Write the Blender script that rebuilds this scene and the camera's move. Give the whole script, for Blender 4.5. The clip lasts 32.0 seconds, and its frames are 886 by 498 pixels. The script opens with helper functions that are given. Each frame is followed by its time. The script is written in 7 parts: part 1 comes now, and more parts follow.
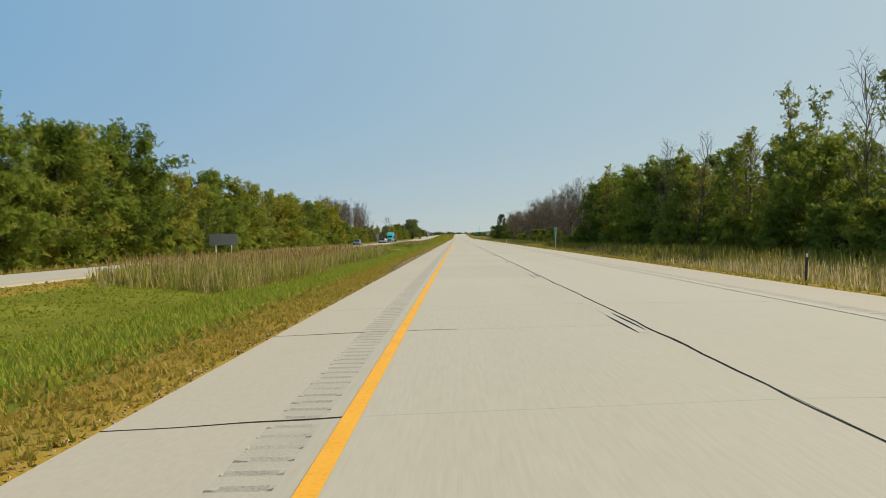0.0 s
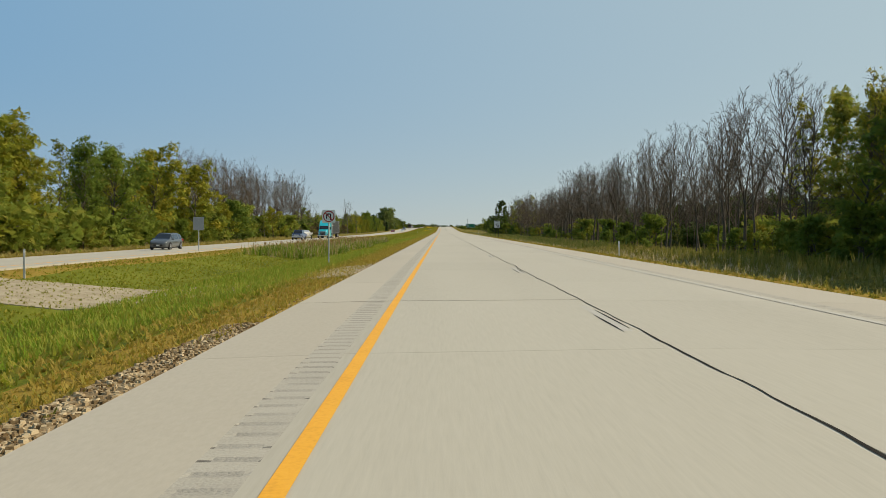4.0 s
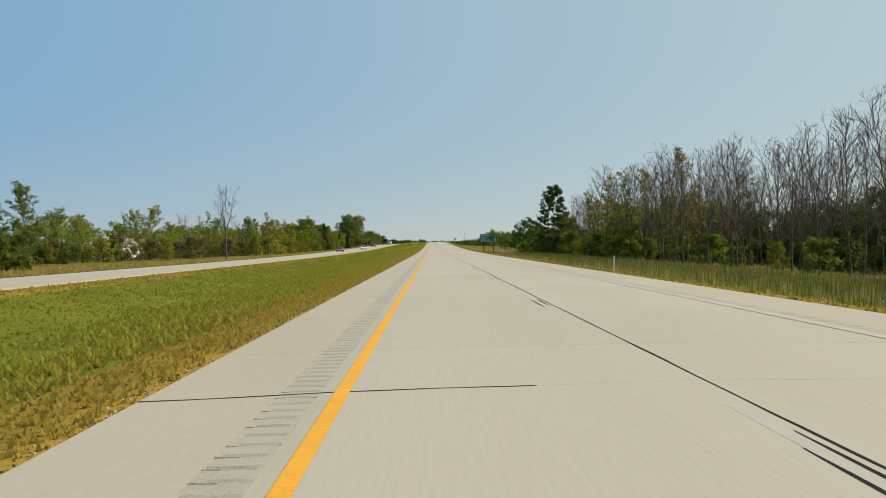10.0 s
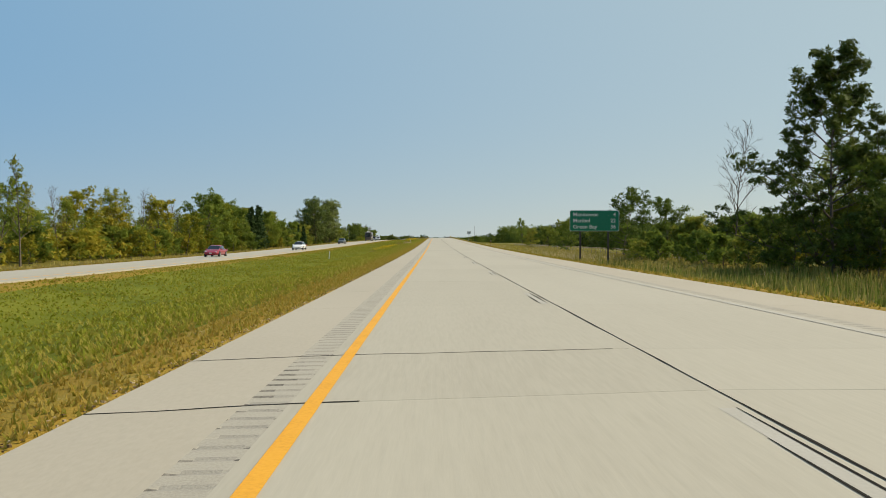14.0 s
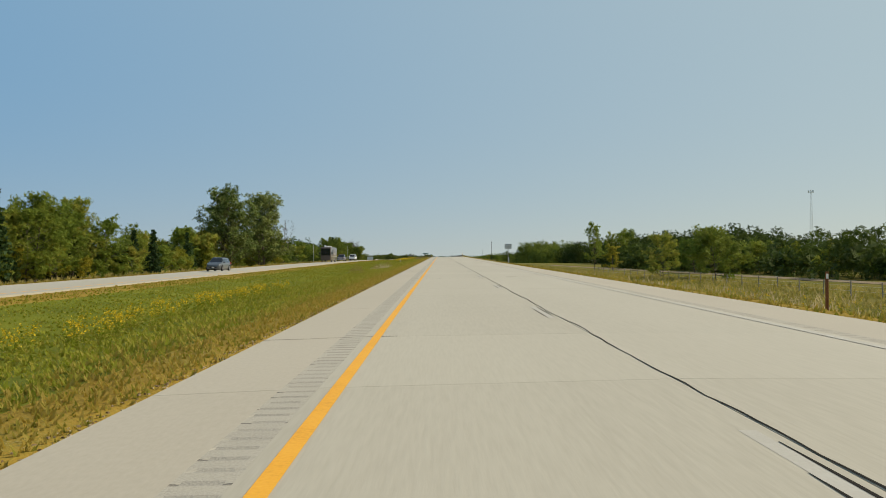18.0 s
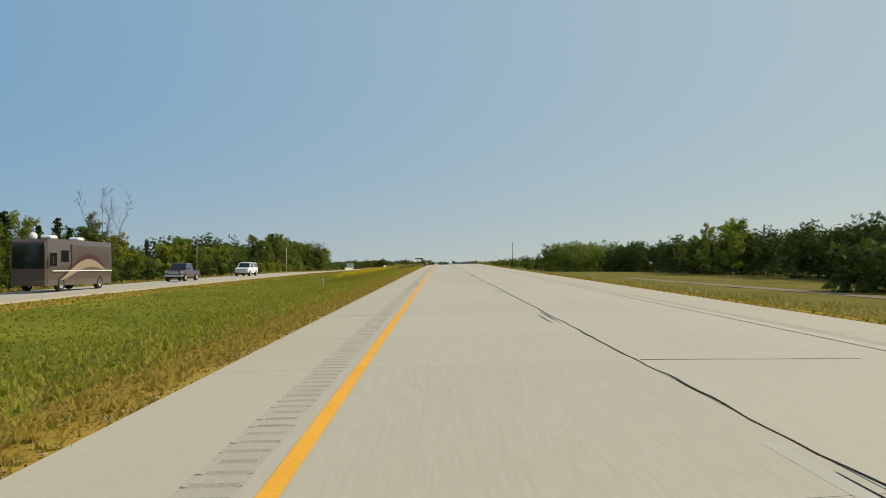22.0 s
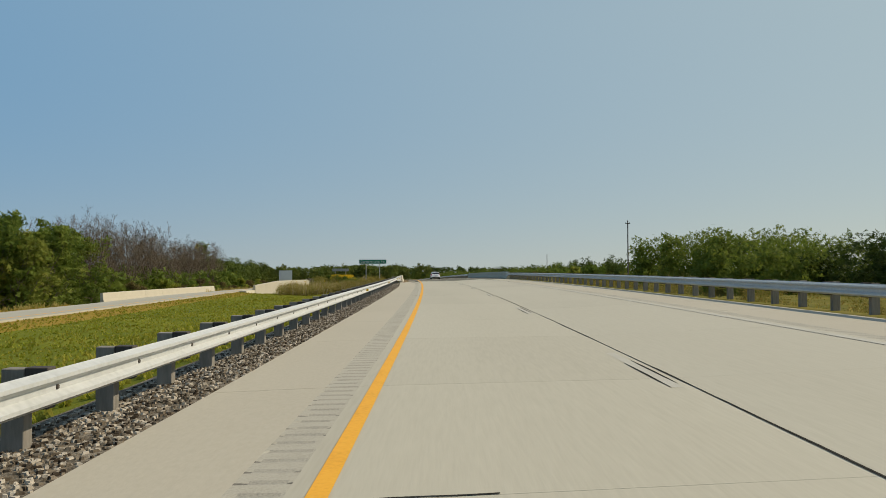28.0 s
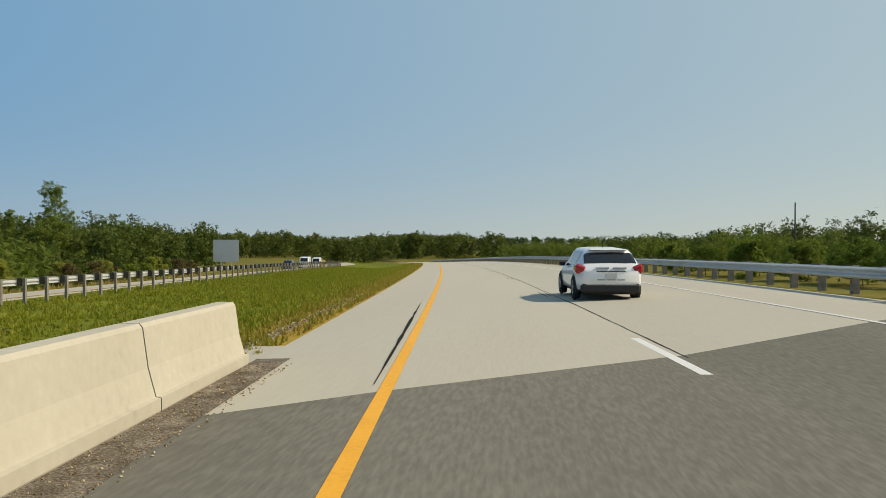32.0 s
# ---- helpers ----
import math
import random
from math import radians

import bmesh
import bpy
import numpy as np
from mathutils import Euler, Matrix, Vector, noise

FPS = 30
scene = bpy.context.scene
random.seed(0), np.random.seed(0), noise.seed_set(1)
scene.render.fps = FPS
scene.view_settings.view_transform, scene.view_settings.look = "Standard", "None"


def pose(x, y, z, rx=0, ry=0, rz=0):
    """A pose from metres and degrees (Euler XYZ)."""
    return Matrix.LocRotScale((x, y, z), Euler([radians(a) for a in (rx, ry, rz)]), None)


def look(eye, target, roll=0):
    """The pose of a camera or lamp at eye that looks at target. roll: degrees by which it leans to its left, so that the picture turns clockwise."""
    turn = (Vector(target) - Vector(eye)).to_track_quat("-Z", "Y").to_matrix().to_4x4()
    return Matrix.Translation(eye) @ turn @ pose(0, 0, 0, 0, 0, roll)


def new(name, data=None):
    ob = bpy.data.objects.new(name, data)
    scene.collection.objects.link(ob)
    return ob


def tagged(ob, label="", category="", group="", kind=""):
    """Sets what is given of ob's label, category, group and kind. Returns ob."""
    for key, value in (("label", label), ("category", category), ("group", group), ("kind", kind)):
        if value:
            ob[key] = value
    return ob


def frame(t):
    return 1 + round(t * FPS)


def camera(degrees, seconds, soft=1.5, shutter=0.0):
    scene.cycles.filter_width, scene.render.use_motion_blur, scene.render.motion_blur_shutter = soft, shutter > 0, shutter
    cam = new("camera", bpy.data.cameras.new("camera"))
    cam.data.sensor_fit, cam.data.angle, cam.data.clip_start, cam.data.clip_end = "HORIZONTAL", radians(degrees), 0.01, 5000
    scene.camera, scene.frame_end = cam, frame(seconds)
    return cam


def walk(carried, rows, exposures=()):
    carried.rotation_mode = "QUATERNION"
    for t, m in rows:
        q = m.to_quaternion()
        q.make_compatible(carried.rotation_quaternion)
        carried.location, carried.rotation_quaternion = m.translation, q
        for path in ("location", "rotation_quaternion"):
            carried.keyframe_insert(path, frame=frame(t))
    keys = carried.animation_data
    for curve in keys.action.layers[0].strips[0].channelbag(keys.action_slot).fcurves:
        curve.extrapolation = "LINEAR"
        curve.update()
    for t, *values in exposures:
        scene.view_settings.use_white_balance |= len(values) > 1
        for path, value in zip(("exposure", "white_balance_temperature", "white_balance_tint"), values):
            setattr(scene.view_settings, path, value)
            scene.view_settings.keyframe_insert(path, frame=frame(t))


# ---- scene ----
# The road runs along s (metres from the first camera place) with n metres to the right of the yellow line.
CURVE_AT, CURVE_END, RADIUS = 965.0, 1600.0, 2200.0
GRADE = [(-500, 0.0), (450, 0.0), (560, 0.55), (600, 0.83), (640, 1.03), (790, 1.08), (859, 1.03), (910, 0.7), (962, 0.62), (1000, 0.34), (1038, 0.07), (1075, -0.42), (1110, -0.95), (1180, -1.7), (1250, -2.4), (1350, -2.8), (1480, -1.8), (1600, -0.6), (1750, 0.0), (4000, 0.0)]
GS = np.arange(-600.0, 4200.0, 2.0)
GZ = np.concatenate([[0.0], np.cumsum(np.interp((GS[:-1] + GS[1:]) / 2, [a for a, b in GRADE], [b for a, b in GRADE]) * 0.02)])


def rise(s):
    """Height of the road at s."""
    return np.interp(s, GS, GZ)


def turned(s):
    """Heading of the road at s, to the left, in radians."""
    return (np.clip(s, CURVE_AT, CURVE_END) - CURVE_AT) / RADIUS


def banked(s, n):
    """Lift of the outer lane where the bend is banked."""
    n = np.asarray(n, float)
    side = 0.047 * np.clip(n - 3.84, 0, 7.4) * np.clip((40 - n) / 20, 0, 1)
    return side * np.clip((np.asarray(s, float) - 880) / 75, 0, 1) * np.clip((1800 - np.asarray(s, float)) / 200, 0, 1)


def at(s, n, z=0.0):
    """World places of road coordinates; z counts from the road's height. Numbers or arrays."""
    s, n = np.asarray(s, float), np.asarray(n, float)
    a = turned(s)
    over = np.maximum(s - CURVE_END, 0)
    x = -RADIUS * (1 - np.cos(a)) - np.sin(a) * over + n * np.cos(a)
    y = np.minimum(s, CURVE_AT) + RADIUS * np.sin(a) + np.cos(a) * over + n * np.sin(a)
    return np.stack(np.broadcast_arrays(x, y, rise(s) + banked(s, n) + z), -1)


def stand(s, n, z=0.0, turn=0.0, size=1.0):
    """Pose of a thing at road coordinates, turned to the left by degrees from the road's way."""
    return Matrix.Translation(at(s, n, z).tolist()) @ Matrix.Rotation(float(turned(s)) + radians(turn), 4, "Z") @ Matrix.Scale(size, 4)


SPEED, EYE = 34.37, 1.436
cam = camera(57.8, 32.0, soft=0.8)
# seconds, n, and the turn to the left, tilt and lean against the road
DRIVE = [
    (0, 0.91, 1.01, -0.89, 0.59),
    (0.5, 0.92, 0.57, -0.12, 0.21),
    (1, 0.92, 0.42, 0.52, -0.31),
    (1.5, 0.92, 0.31, 0.36, -0.39),
    (2, 0.93, 0.19, 0.24, -0.21),
    (2.5, 0.93, 0.12, -0, -0.08),
    (3, 0.93, 0.25, -1.17, -0.05),
    (3.5, 0.94, 0.09, -1.57, -0.3),
    (5.5, 0.95, -0.32, -0, -0.52),
    (6, 0.95, -0.51, 0.24, -0.27),
    (6.5, 0.94, -0.63, 0.16, 0.05),
    (7, 0.93, -0.78, 0.16, 0.09),
    (7.5, 0.92, -0.85, 0.16, 0.22),
    (8, 0.91, -0.81, 0.04, 0.08),
    (8.5, 0.89, -0.87, -0.2, 0.11),
    (9, 0.87, -0.77, -0.24, 0.11),
    (9.5, 0.9, -0.75, -0.32, -0.01),
    (10, 0.93, -0.81, -0.24, 0.11),
    (10.5, 0.96, -0.83, -0.2, 0.05),
    (11, 0.99, -0.85, -0.08, 0.03),
    (11.5, 1.02, -0.75, -0.2, 0.11),
    (12, 1.05, -0.69, -0.2, 0.06),
    (12.5, 1.08, -0.67, -0.24, -0.14),
    (13, 1.11, -0.61, -0.28, -0.14),
    (13.5, 1.12, -0.71, -0.44, -0.19),
    (14, 1.12, -0.61, -0.56, -0.06),
    (14.5, 1.13, -0.63, -0.4, 0.07),
    (16.5, 1.13, -0.5, -0, 0.12),
    (17, 1.13, -0.4, 0.12, 0.12),
    (17.5, 1.13, -0.22, 0.24, -0.01),
    (18, 1.14, -0.2, 0.36, -0.02),
    (18.5, 1.14, -0.02, 0.36, -0.07),
    (19, 1.14, 0, 0.4, -0.06),
    (19.5, 1.14, 0.14, 0.52, 0.07),
    (20, 1.14, -0.01, 0.61, 0.11),
    (20.5, 1.13, -0.19, 0.61, 0.24),
    (21, 1.13, -0.34, 0.65, 0.23),
    (21.5, 1.12, -0.41, 0.65, 0.35),
    (22, 1.1, -0.19, 0.65, 0.23),
    (22.5, 1.08, -0.01, 0.61, 0.24),
    (23, 1.07, 0.04, 0.65, 0.19),
    (23.5, 1.05, 0.02, 0.61, 0.3),
    (24, 1.04, -0, 0.52, 0.24),
    (24.5, 1.02, -0.07, 0.52, 0.26),
    (25, 1.01, -0.05, 0.65, 0.26),
    (25.5, 0.98, -0.04, 0.93, 0.09),
    (27.5, 0.9, -0.26, 1.29, 0.28),
    (28, 0.84, 0, 1.25, 0.09),
    (28.5, 0.87, 0.61, 1.17, 0.18),
    (29, 0.9, 1.41, 0.85, 0.19),
    (29.5, 0.94, 1.49, 0.12, -0.33),
    (30, 0.97, 1.29, -0.08, -0.49),
    (30.5, 1, 1.29, 0.04, -0.57),
    (31, 1.05, 1.09, -0.4, 0.23),
    (31.5, 0.93, 1.13, -0.32, 0.13),
    (32, 0.82, 1.41, -0.04, -0.07),
]
rows = []
for t, n, yaw, tilt, lean in DRIVE:
    s = SPEED * t
    x, y, z = at(s, n, EYE)
    slope = math.degrees(math.atan((rise(s + 6) - rise(s - 6)) / 12))
    rows.append((t, pose(x, y, z, 90 + tilt + slope, lean, math.degrees(turned(s)) + yaw)))
walk(cam, rows, [(0, 0.13, 6500, 10), (2.5, 0.1, 6500, 10), (5.5, 0.0, 6500, 10), (7, 0.02, 6500, 10), (9, 0.12, 6500, 10), (14.5, 0.12, 6500, 10), (17, 0.0, 6500, 10), (25.5, 0.0, 6500, 10), (28, -0.1, 6500, 10), (29.5, 0.0, 6500, 10), (31, 0.06, 6500, 10), (32, 0.0, 6500, 10)])

# ---- sky and sun ----
SUN_UP, SUN_TURN = 41.0, 86.0  # degrees above the horizon; to the right of the road's way
world = bpy.data.worlds.new("world")
scene.world = world
world.use_nodes = True
wn = world.node_tree.nodes
sky = wn.new("ShaderNodeTexSky")
sky.sky_type, sky.sun_disc = "NISHITA", False
sky.sun_elevation, sky.sun_rotation = radians(SUN_UP), radians(SUN_TURN)
sky.air_density, sky.dust_density, sky.ozone_density, sky.altitude = 1.0, 1.0, 1.4, 200
wn["Background"].inputs["Strength"].default_value = 0.112
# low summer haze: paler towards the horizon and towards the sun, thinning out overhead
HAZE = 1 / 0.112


def sky_math(op, a, b=None):
    """A math node of the sky; a and b are numbers or sockets."""
    node = wn.new("ShaderNodeMath")
    node.operation = op
    for i, v in enumerate((a, b)):
        if v is None:
            continue
        if isinstance(v, (int, float)):
            node.inputs[i].default_value = v
        else:
            world.node_tree.links.new(v, node.inputs[i])
    return node.outputs[0]


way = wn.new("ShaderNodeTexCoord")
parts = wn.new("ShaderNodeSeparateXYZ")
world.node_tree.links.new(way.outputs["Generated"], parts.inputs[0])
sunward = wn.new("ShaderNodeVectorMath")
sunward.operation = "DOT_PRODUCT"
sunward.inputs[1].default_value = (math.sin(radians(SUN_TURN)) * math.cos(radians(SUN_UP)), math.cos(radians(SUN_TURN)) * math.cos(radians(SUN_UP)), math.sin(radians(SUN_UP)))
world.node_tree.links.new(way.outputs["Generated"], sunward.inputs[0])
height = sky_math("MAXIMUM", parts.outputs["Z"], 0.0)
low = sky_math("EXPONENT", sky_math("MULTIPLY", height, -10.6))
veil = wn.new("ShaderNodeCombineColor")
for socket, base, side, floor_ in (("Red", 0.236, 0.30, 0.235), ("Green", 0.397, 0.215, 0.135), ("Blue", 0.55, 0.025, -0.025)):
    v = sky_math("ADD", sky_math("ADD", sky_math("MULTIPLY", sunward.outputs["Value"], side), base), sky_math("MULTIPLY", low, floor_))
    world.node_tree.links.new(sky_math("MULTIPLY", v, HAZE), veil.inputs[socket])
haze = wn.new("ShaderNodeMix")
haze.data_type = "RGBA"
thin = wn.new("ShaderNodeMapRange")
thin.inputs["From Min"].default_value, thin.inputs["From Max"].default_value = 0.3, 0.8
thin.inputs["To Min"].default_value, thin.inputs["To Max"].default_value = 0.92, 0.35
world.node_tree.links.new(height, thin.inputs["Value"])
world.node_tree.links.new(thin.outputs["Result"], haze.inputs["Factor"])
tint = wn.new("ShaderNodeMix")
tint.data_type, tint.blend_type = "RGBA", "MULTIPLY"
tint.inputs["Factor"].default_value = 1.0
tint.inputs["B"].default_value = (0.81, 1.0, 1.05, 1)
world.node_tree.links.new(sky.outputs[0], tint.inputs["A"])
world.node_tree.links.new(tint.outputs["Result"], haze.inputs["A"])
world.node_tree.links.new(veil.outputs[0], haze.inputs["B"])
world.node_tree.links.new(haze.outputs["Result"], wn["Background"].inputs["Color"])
lamp = bpy.data.lights.new("sun", "SUN")
lamp.energy, lamp.angle, lamp.color = 4.2, radians(0.6), (1.0, 0.87, 0.655)
a, e = radians(SUN_TURN), radians(SUN_UP)
sun = new("sun", lamp)
sun.matrix_world = look((0, 0, 0), (-math.sin(a) * math.cos(e), -math.cos(a) * math.cos(e), -math.sin(e)))
scene.view_settings.exposure = 0.0

# ---- materials ----
MATS = {}


def mat(name, colors, rough=0.8, scale=1.0, fine=12.0, bump=0.15, metal=0.0, island=0.0, stretch=(1, 1, 1), coat=0.0, spread=0.5, each=0.0):
    """Procedural surface: colours mixed by a coarse and a fine noise in metres, with relief."""
    m = bpy.data.materials.new(name)
    m.use_nodes = True
    N, L = m.node_tree.nodes, m.node_tree.links
    b = N["Principled BSDF"]
    b.inputs["Roughness"].default_value, b.inputs["Metallic"].default_value = rough, metal
    b.inputs["Coat Weight"].default_value = coat
    if rough >= 0.95:
        b.inputs["Specular IOR Level"].default_value = 0.08
    geo = N.new("ShaderNodeNewGeometry")
    mp = N.new("ShaderNodeMapping")
    mp.inputs["Scale"].default_value = stretch
    L.new(geo.outputs["Position"], mp.inputs["Vector"])
    big, small = N.new("ShaderNodeTexNoise"), N.new("ShaderNodeTexNoise")
    for t, k, d in ((big, scale, 4), (small, fine, 6)):
        t.inputs["Scale"].default_value, t.inputs["Detail"].default_value = k, d
        L.new(mp.outputs[0], t.inputs["Vector"])
    mixed = N.new("ShaderNodeMath")
    mixed.operation = "MULTIPLY_ADD"
    mixed.inputs[1].default_value = 0.55
    L.new(small.outputs[0], mixed.inputs[0])
    half = N.new("ShaderNodeMath")
    half.operation = "MULTIPLY"
    half.inputs[1].default_value = 0.45
    L.new(big.outputs[0], half.inputs[0])
    L.new(half.outputs[0], mixed.inputs[2])
    last = mixed
    if island:
        add = N.new("ShaderNodeMath")
        add.operation = "MULTIPLY_ADD"
        add.inputs[1].default_value = island
        L.new(geo.outputs["Random Per Island"], add.inputs[0])
        sub = N.new("ShaderNodeMath")
        sub.operation = "SUBTRACT"
        sub.inputs[1].default_value = island / 2
        L.new(last.outputs[0], sub.inputs[0])
        L.new(sub.outputs[0], add.inputs[2])
        last = add
    if each:
        info = N.new("ShaderNodeObjectInfo")
        add = N.new("ShaderNodeMath")
        add.operation = "MULTIPLY_ADD"
        add.inputs[1].default_value = each
        L.new(info.outputs["Random"], add.inputs[0])
        sub = N.new("ShaderNodeMath")
        sub.operation = "SUBTRACT"
        sub.inputs[1].default_value = each / 2
        L.new(last.outputs[0], sub.inputs[0])
        L.new(sub.outputs[0], add.inputs[2])
        last = add
    ramp = N.new("ShaderNodeValToRGB")
    el = ramp.color_ramp.elements
    lo, hi = 0.5 - spread / 2, 0.5 + spread / 2
    while len(el) < len(colors):
        el.new(0.5)
    for i, c in enumerate(colors):
        el[i].position = lo + (hi - lo) * i / max(1, len(colors) - 1)
        el[i].color = (*c, 1)
    L.new(last.outputs[0], ramp.inputs[0])
    L.new(ramp.outputs[0], b.inputs["Base Color"])
    if bump:
        bn = N.new("ShaderNodeBump")
        bn.inputs["Strength"].default_value, bn.inputs["Distance"].default_value = bump, 0.02
        L.new(small.outputs[0], bn.inputs["Height"])
        L.new(bn.outputs[0], b.inputs["Normal"])
    MATS[name] = m
    return m


def leaf_mat(name, colors, through_it=0.38, ragged=0.0, vary=0.4, tall=1.0, gaps=0.44):
    """Leaves: colour by leaf and by plant, partly lit from behind; ragged cuts a spray into single leaves."""
    m = bpy.data.materials.new(name)
    m.use_nodes = True
    N, L = m.node_tree.nodes, m.node_tree.links
    b, out = N["Principled BSDF"], N["Material Output"]
    geo, info = N.new("ShaderNodeNewGeometry"), N.new("ShaderNodeObjectInfo")
    noise_node = N.new("ShaderNodeTexNoise")
    noise_node.inputs["Scale"].default_value = 0.35
    L.new(geo.outputs["Position"], noise_node.inputs["Vector"])
    s1 = N.new("ShaderNodeMath")
    s1.operation = "MULTIPLY_ADD"
    s1.inputs[1].default_value = vary
    L.new(geo.outputs["Random Per Island"], s1.inputs[0])
    s2 = N.new("ShaderNodeMath")
    s2.operation = "MULTIPLY_ADD"
    s2.inputs[1].default_value = 0.45
    L.new(info.outputs["Random"], s2.inputs[0])
    s3 = N.new("ShaderNodeMath")
    s3.operation = "MULTIPLY"
    s3.inputs[1].default_value = 0.4
    L.new(noise_node.outputs[0], s3.inputs[0])
    L.new(s3.outputs[0], s2.inputs[2])
    L.new(s2.outputs[0], s1.inputs[2])
    ramp = N.new("ShaderNodeValToRGB")
    el = ramp.color_ramp.elements
    while len(el) < len(colors):
        el.new(0.5)
    for i, c in enumerate(colors):
        el[i].position = 0.15 + 0.75 * i / max(1, len(colors) - 1)
        el[i].color = (*c, 1)
    L.new(s1.outputs[0], ramp.inputs[0])
    L.new(ramp.outputs[0], b.inputs["Base Color"])
    b.inputs["Roughness"].default_value = 0.65
    b.inputs["Specular IOR Level"].default_value = 0.12
    tr, mix = N.new("ShaderNodeBsdfTranslucent"), N.new("ShaderNodeMixShader")
    L.new(ramp.outputs[0], tr.inputs["Color"])
    mix.inputs[0].default_value = through_it
    L.new(b.outputs[0], mix.inputs[1])
    L.new(tr.outputs[0], mix.inputs[2])
    last = mix
    if ragged:
        edge = N.new("ShaderNodeTexNoise")
        edge.inputs["Scale"].default_value, edge.inputs["Detail"].default_value = ragged, 1.0
        grain = N.new("ShaderNodeMapping")
        grain.inputs["Scale"].default_value = (1, 1, tall)
        L.new(geo.outputs["Position"], grain.inputs["Vector"])
        L.new(grain.outputs[0], edge.inputs["Vector"])
        cut = N.new("ShaderNodeMath")
        cut.operation = "GREATER_THAN"
        cut.inputs[1].default_value = gaps
        L.new(edge.outputs[0], cut.inputs[0])
        gap, last = N.new("ShaderNodeBsdfTransparent"), N.new("ShaderNodeMixShader")
        L.new(cut.outputs[0], last.inputs[0])
        L.new(gap.outputs[0], last.inputs[1])
        L.new(mix.outputs[0], last.inputs[2])
    L.new(last.outputs[0], out.inputs["Surface"])
    MATS[name] = m
    return m


mat("concrete", [(0.385, 0.352, 0.278), (0.43, 0.397, 0.316), (0.46, 0.427, 0.342)], 0.85, 0.3, 14, 0.1, stretch=(1.6, 0.12, 1), island=0.16, each=0.16)
mat("shoulder_concrete", [(0.395, 0.352, 0.275), (0.43, 0.386, 0.302), (0.46, 0.415, 0.328)], 0.9, 0.25, 22, 0.1, stretch=(1, 0.4, 1), island=0.12)
mat("deck_concrete", [(0.11, 0.104, 0.084), (0.162, 0.153, 0.125), (0.245, 0.232, 0.19)], 0.95, 0.3, 24, 0.04, stretch=(1, 0.16, 1), spread=0.55)
mat("barrier_concrete", [(0.35, 0.315, 0.24), (0.455, 0.412, 0.32), (0.49, 0.447, 0.352), (0.56, 0.52, 0.425)], 0.88, 0.9, 9, 0.22, spread=0.6)
mat("tar", [(0.016, 0.014, 0.011), (0.035, 0.031, 0.026)], 0.96, 2, 30, 0.2)
mat("yellow_paint", [(0.62, 0.28, 0.012), (0.78, 0.37, 0.016), (0.82, 0.42, 0.03)], 0.7, 1.5, 25, 0.1)
mat("white_paint", [(0.6, 0.59, 0.56), (0.74, 0.73, 0.70)], 0.7, 1.5, 25, 0.1)
mat("white_worn", [(0.42, 0.395, 0.335), (0.48, 0.46, 0.405), (0.57, 0.55, 0.5)], 0.75, 1.5, 25, 0.1)
mat("white_faint", [(0.40, 0.37, 0.30), (0.45, 0.425, 0.36), (0.51, 0.49, 0.435)], 0.8, 1.2, 22, 0.1, spread=0.5)
mat("worn_stripe", [(0.40, 0.375, 0.315), (0.435, 0.41, 0.35), (0.47, 0.45, 0.395)], 0.8, 1.5, 25, 0.1)
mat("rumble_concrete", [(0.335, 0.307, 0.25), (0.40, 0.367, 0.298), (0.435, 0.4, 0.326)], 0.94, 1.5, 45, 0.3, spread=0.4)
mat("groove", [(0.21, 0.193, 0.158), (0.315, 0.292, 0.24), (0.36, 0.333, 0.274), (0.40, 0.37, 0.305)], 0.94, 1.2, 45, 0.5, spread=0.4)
# dirt stains and the painted shade at groove ends share this colour
mat("stained_shaded_groove", [(0.06, 0.053, 0.043), (0.12, 0.108, 0.087), (0.22, 0.2, 0.162), (0.37, 0.338, 0.275)], 0.94, 2.5, 30, 0.4, spread=0.4)
mat("asphalt_patch", [(0.10, 0.098, 0.09), (0.16, 0.156, 0.143), (0.25, 0.243, 0.225)], 0.95, 1.0, 35, 0.3)
mat("joint_bed", [(0.16, 0.15, 0.13), (0.24, 0.225, 0.195)], 0.9, 1, 20, 0.1)
mat("meadow", [(0.075, 0.08, 0.012), (0.12, 0.115, 0.018), (0.18, 0.15, 0.03), (0.23, 0.17, 0.05)], 0.95, 0.12, 9.0, 1.0, spread=0.4)
mat("lawn", [(0.062, 0.077, 0.007), (0.115, 0.133, 0.011), (0.16, 0.172, 0.016), (0.22, 0.212, 0.028)], 0.95, 0.3, 16.0, 1.0, spread=0.36)
mat("dry_verge", [(0.12, 0.10, 0.015), (0.23, 0.155, 0.025), (0.32, 0.21, 0.035), (0.23, 0.18, 0.03), (0.38, 0.29, 0.11)], 0.95, 0.6, 26.0, 1.0, spread=0.36)
mat("gravel", [(0.13, 0.085, 0.04), (0.28, 0.195, 0.10), (0.46, 0.36, 0.22)], 0.95, 3, 40, 0.6, spread=0.34)
mat("pebble", [(0.13, 0.085, 0.04), (0.25, 0.178, 0.092), (0.37, 0.28, 0.16), (0.50, 0.40, 0.25)], 0.95, 3, 40, 0.3, island=1.2, spread=0.9)
mat("pale_gravel", [(0.24, 0.19, 0.12), (0.36, 0.30, 0.20), (0.46, 0.40, 0.29)], 0.95, 2, 30, 0.5, spread=0.34)
mat("dark_gravel", [(0.05, 0.04, 0.029), (0.16, 0.132, 0.098), (0.36, 0.31, 0.245)], 0.95, 3, 45, 0.8, spread=0.32)
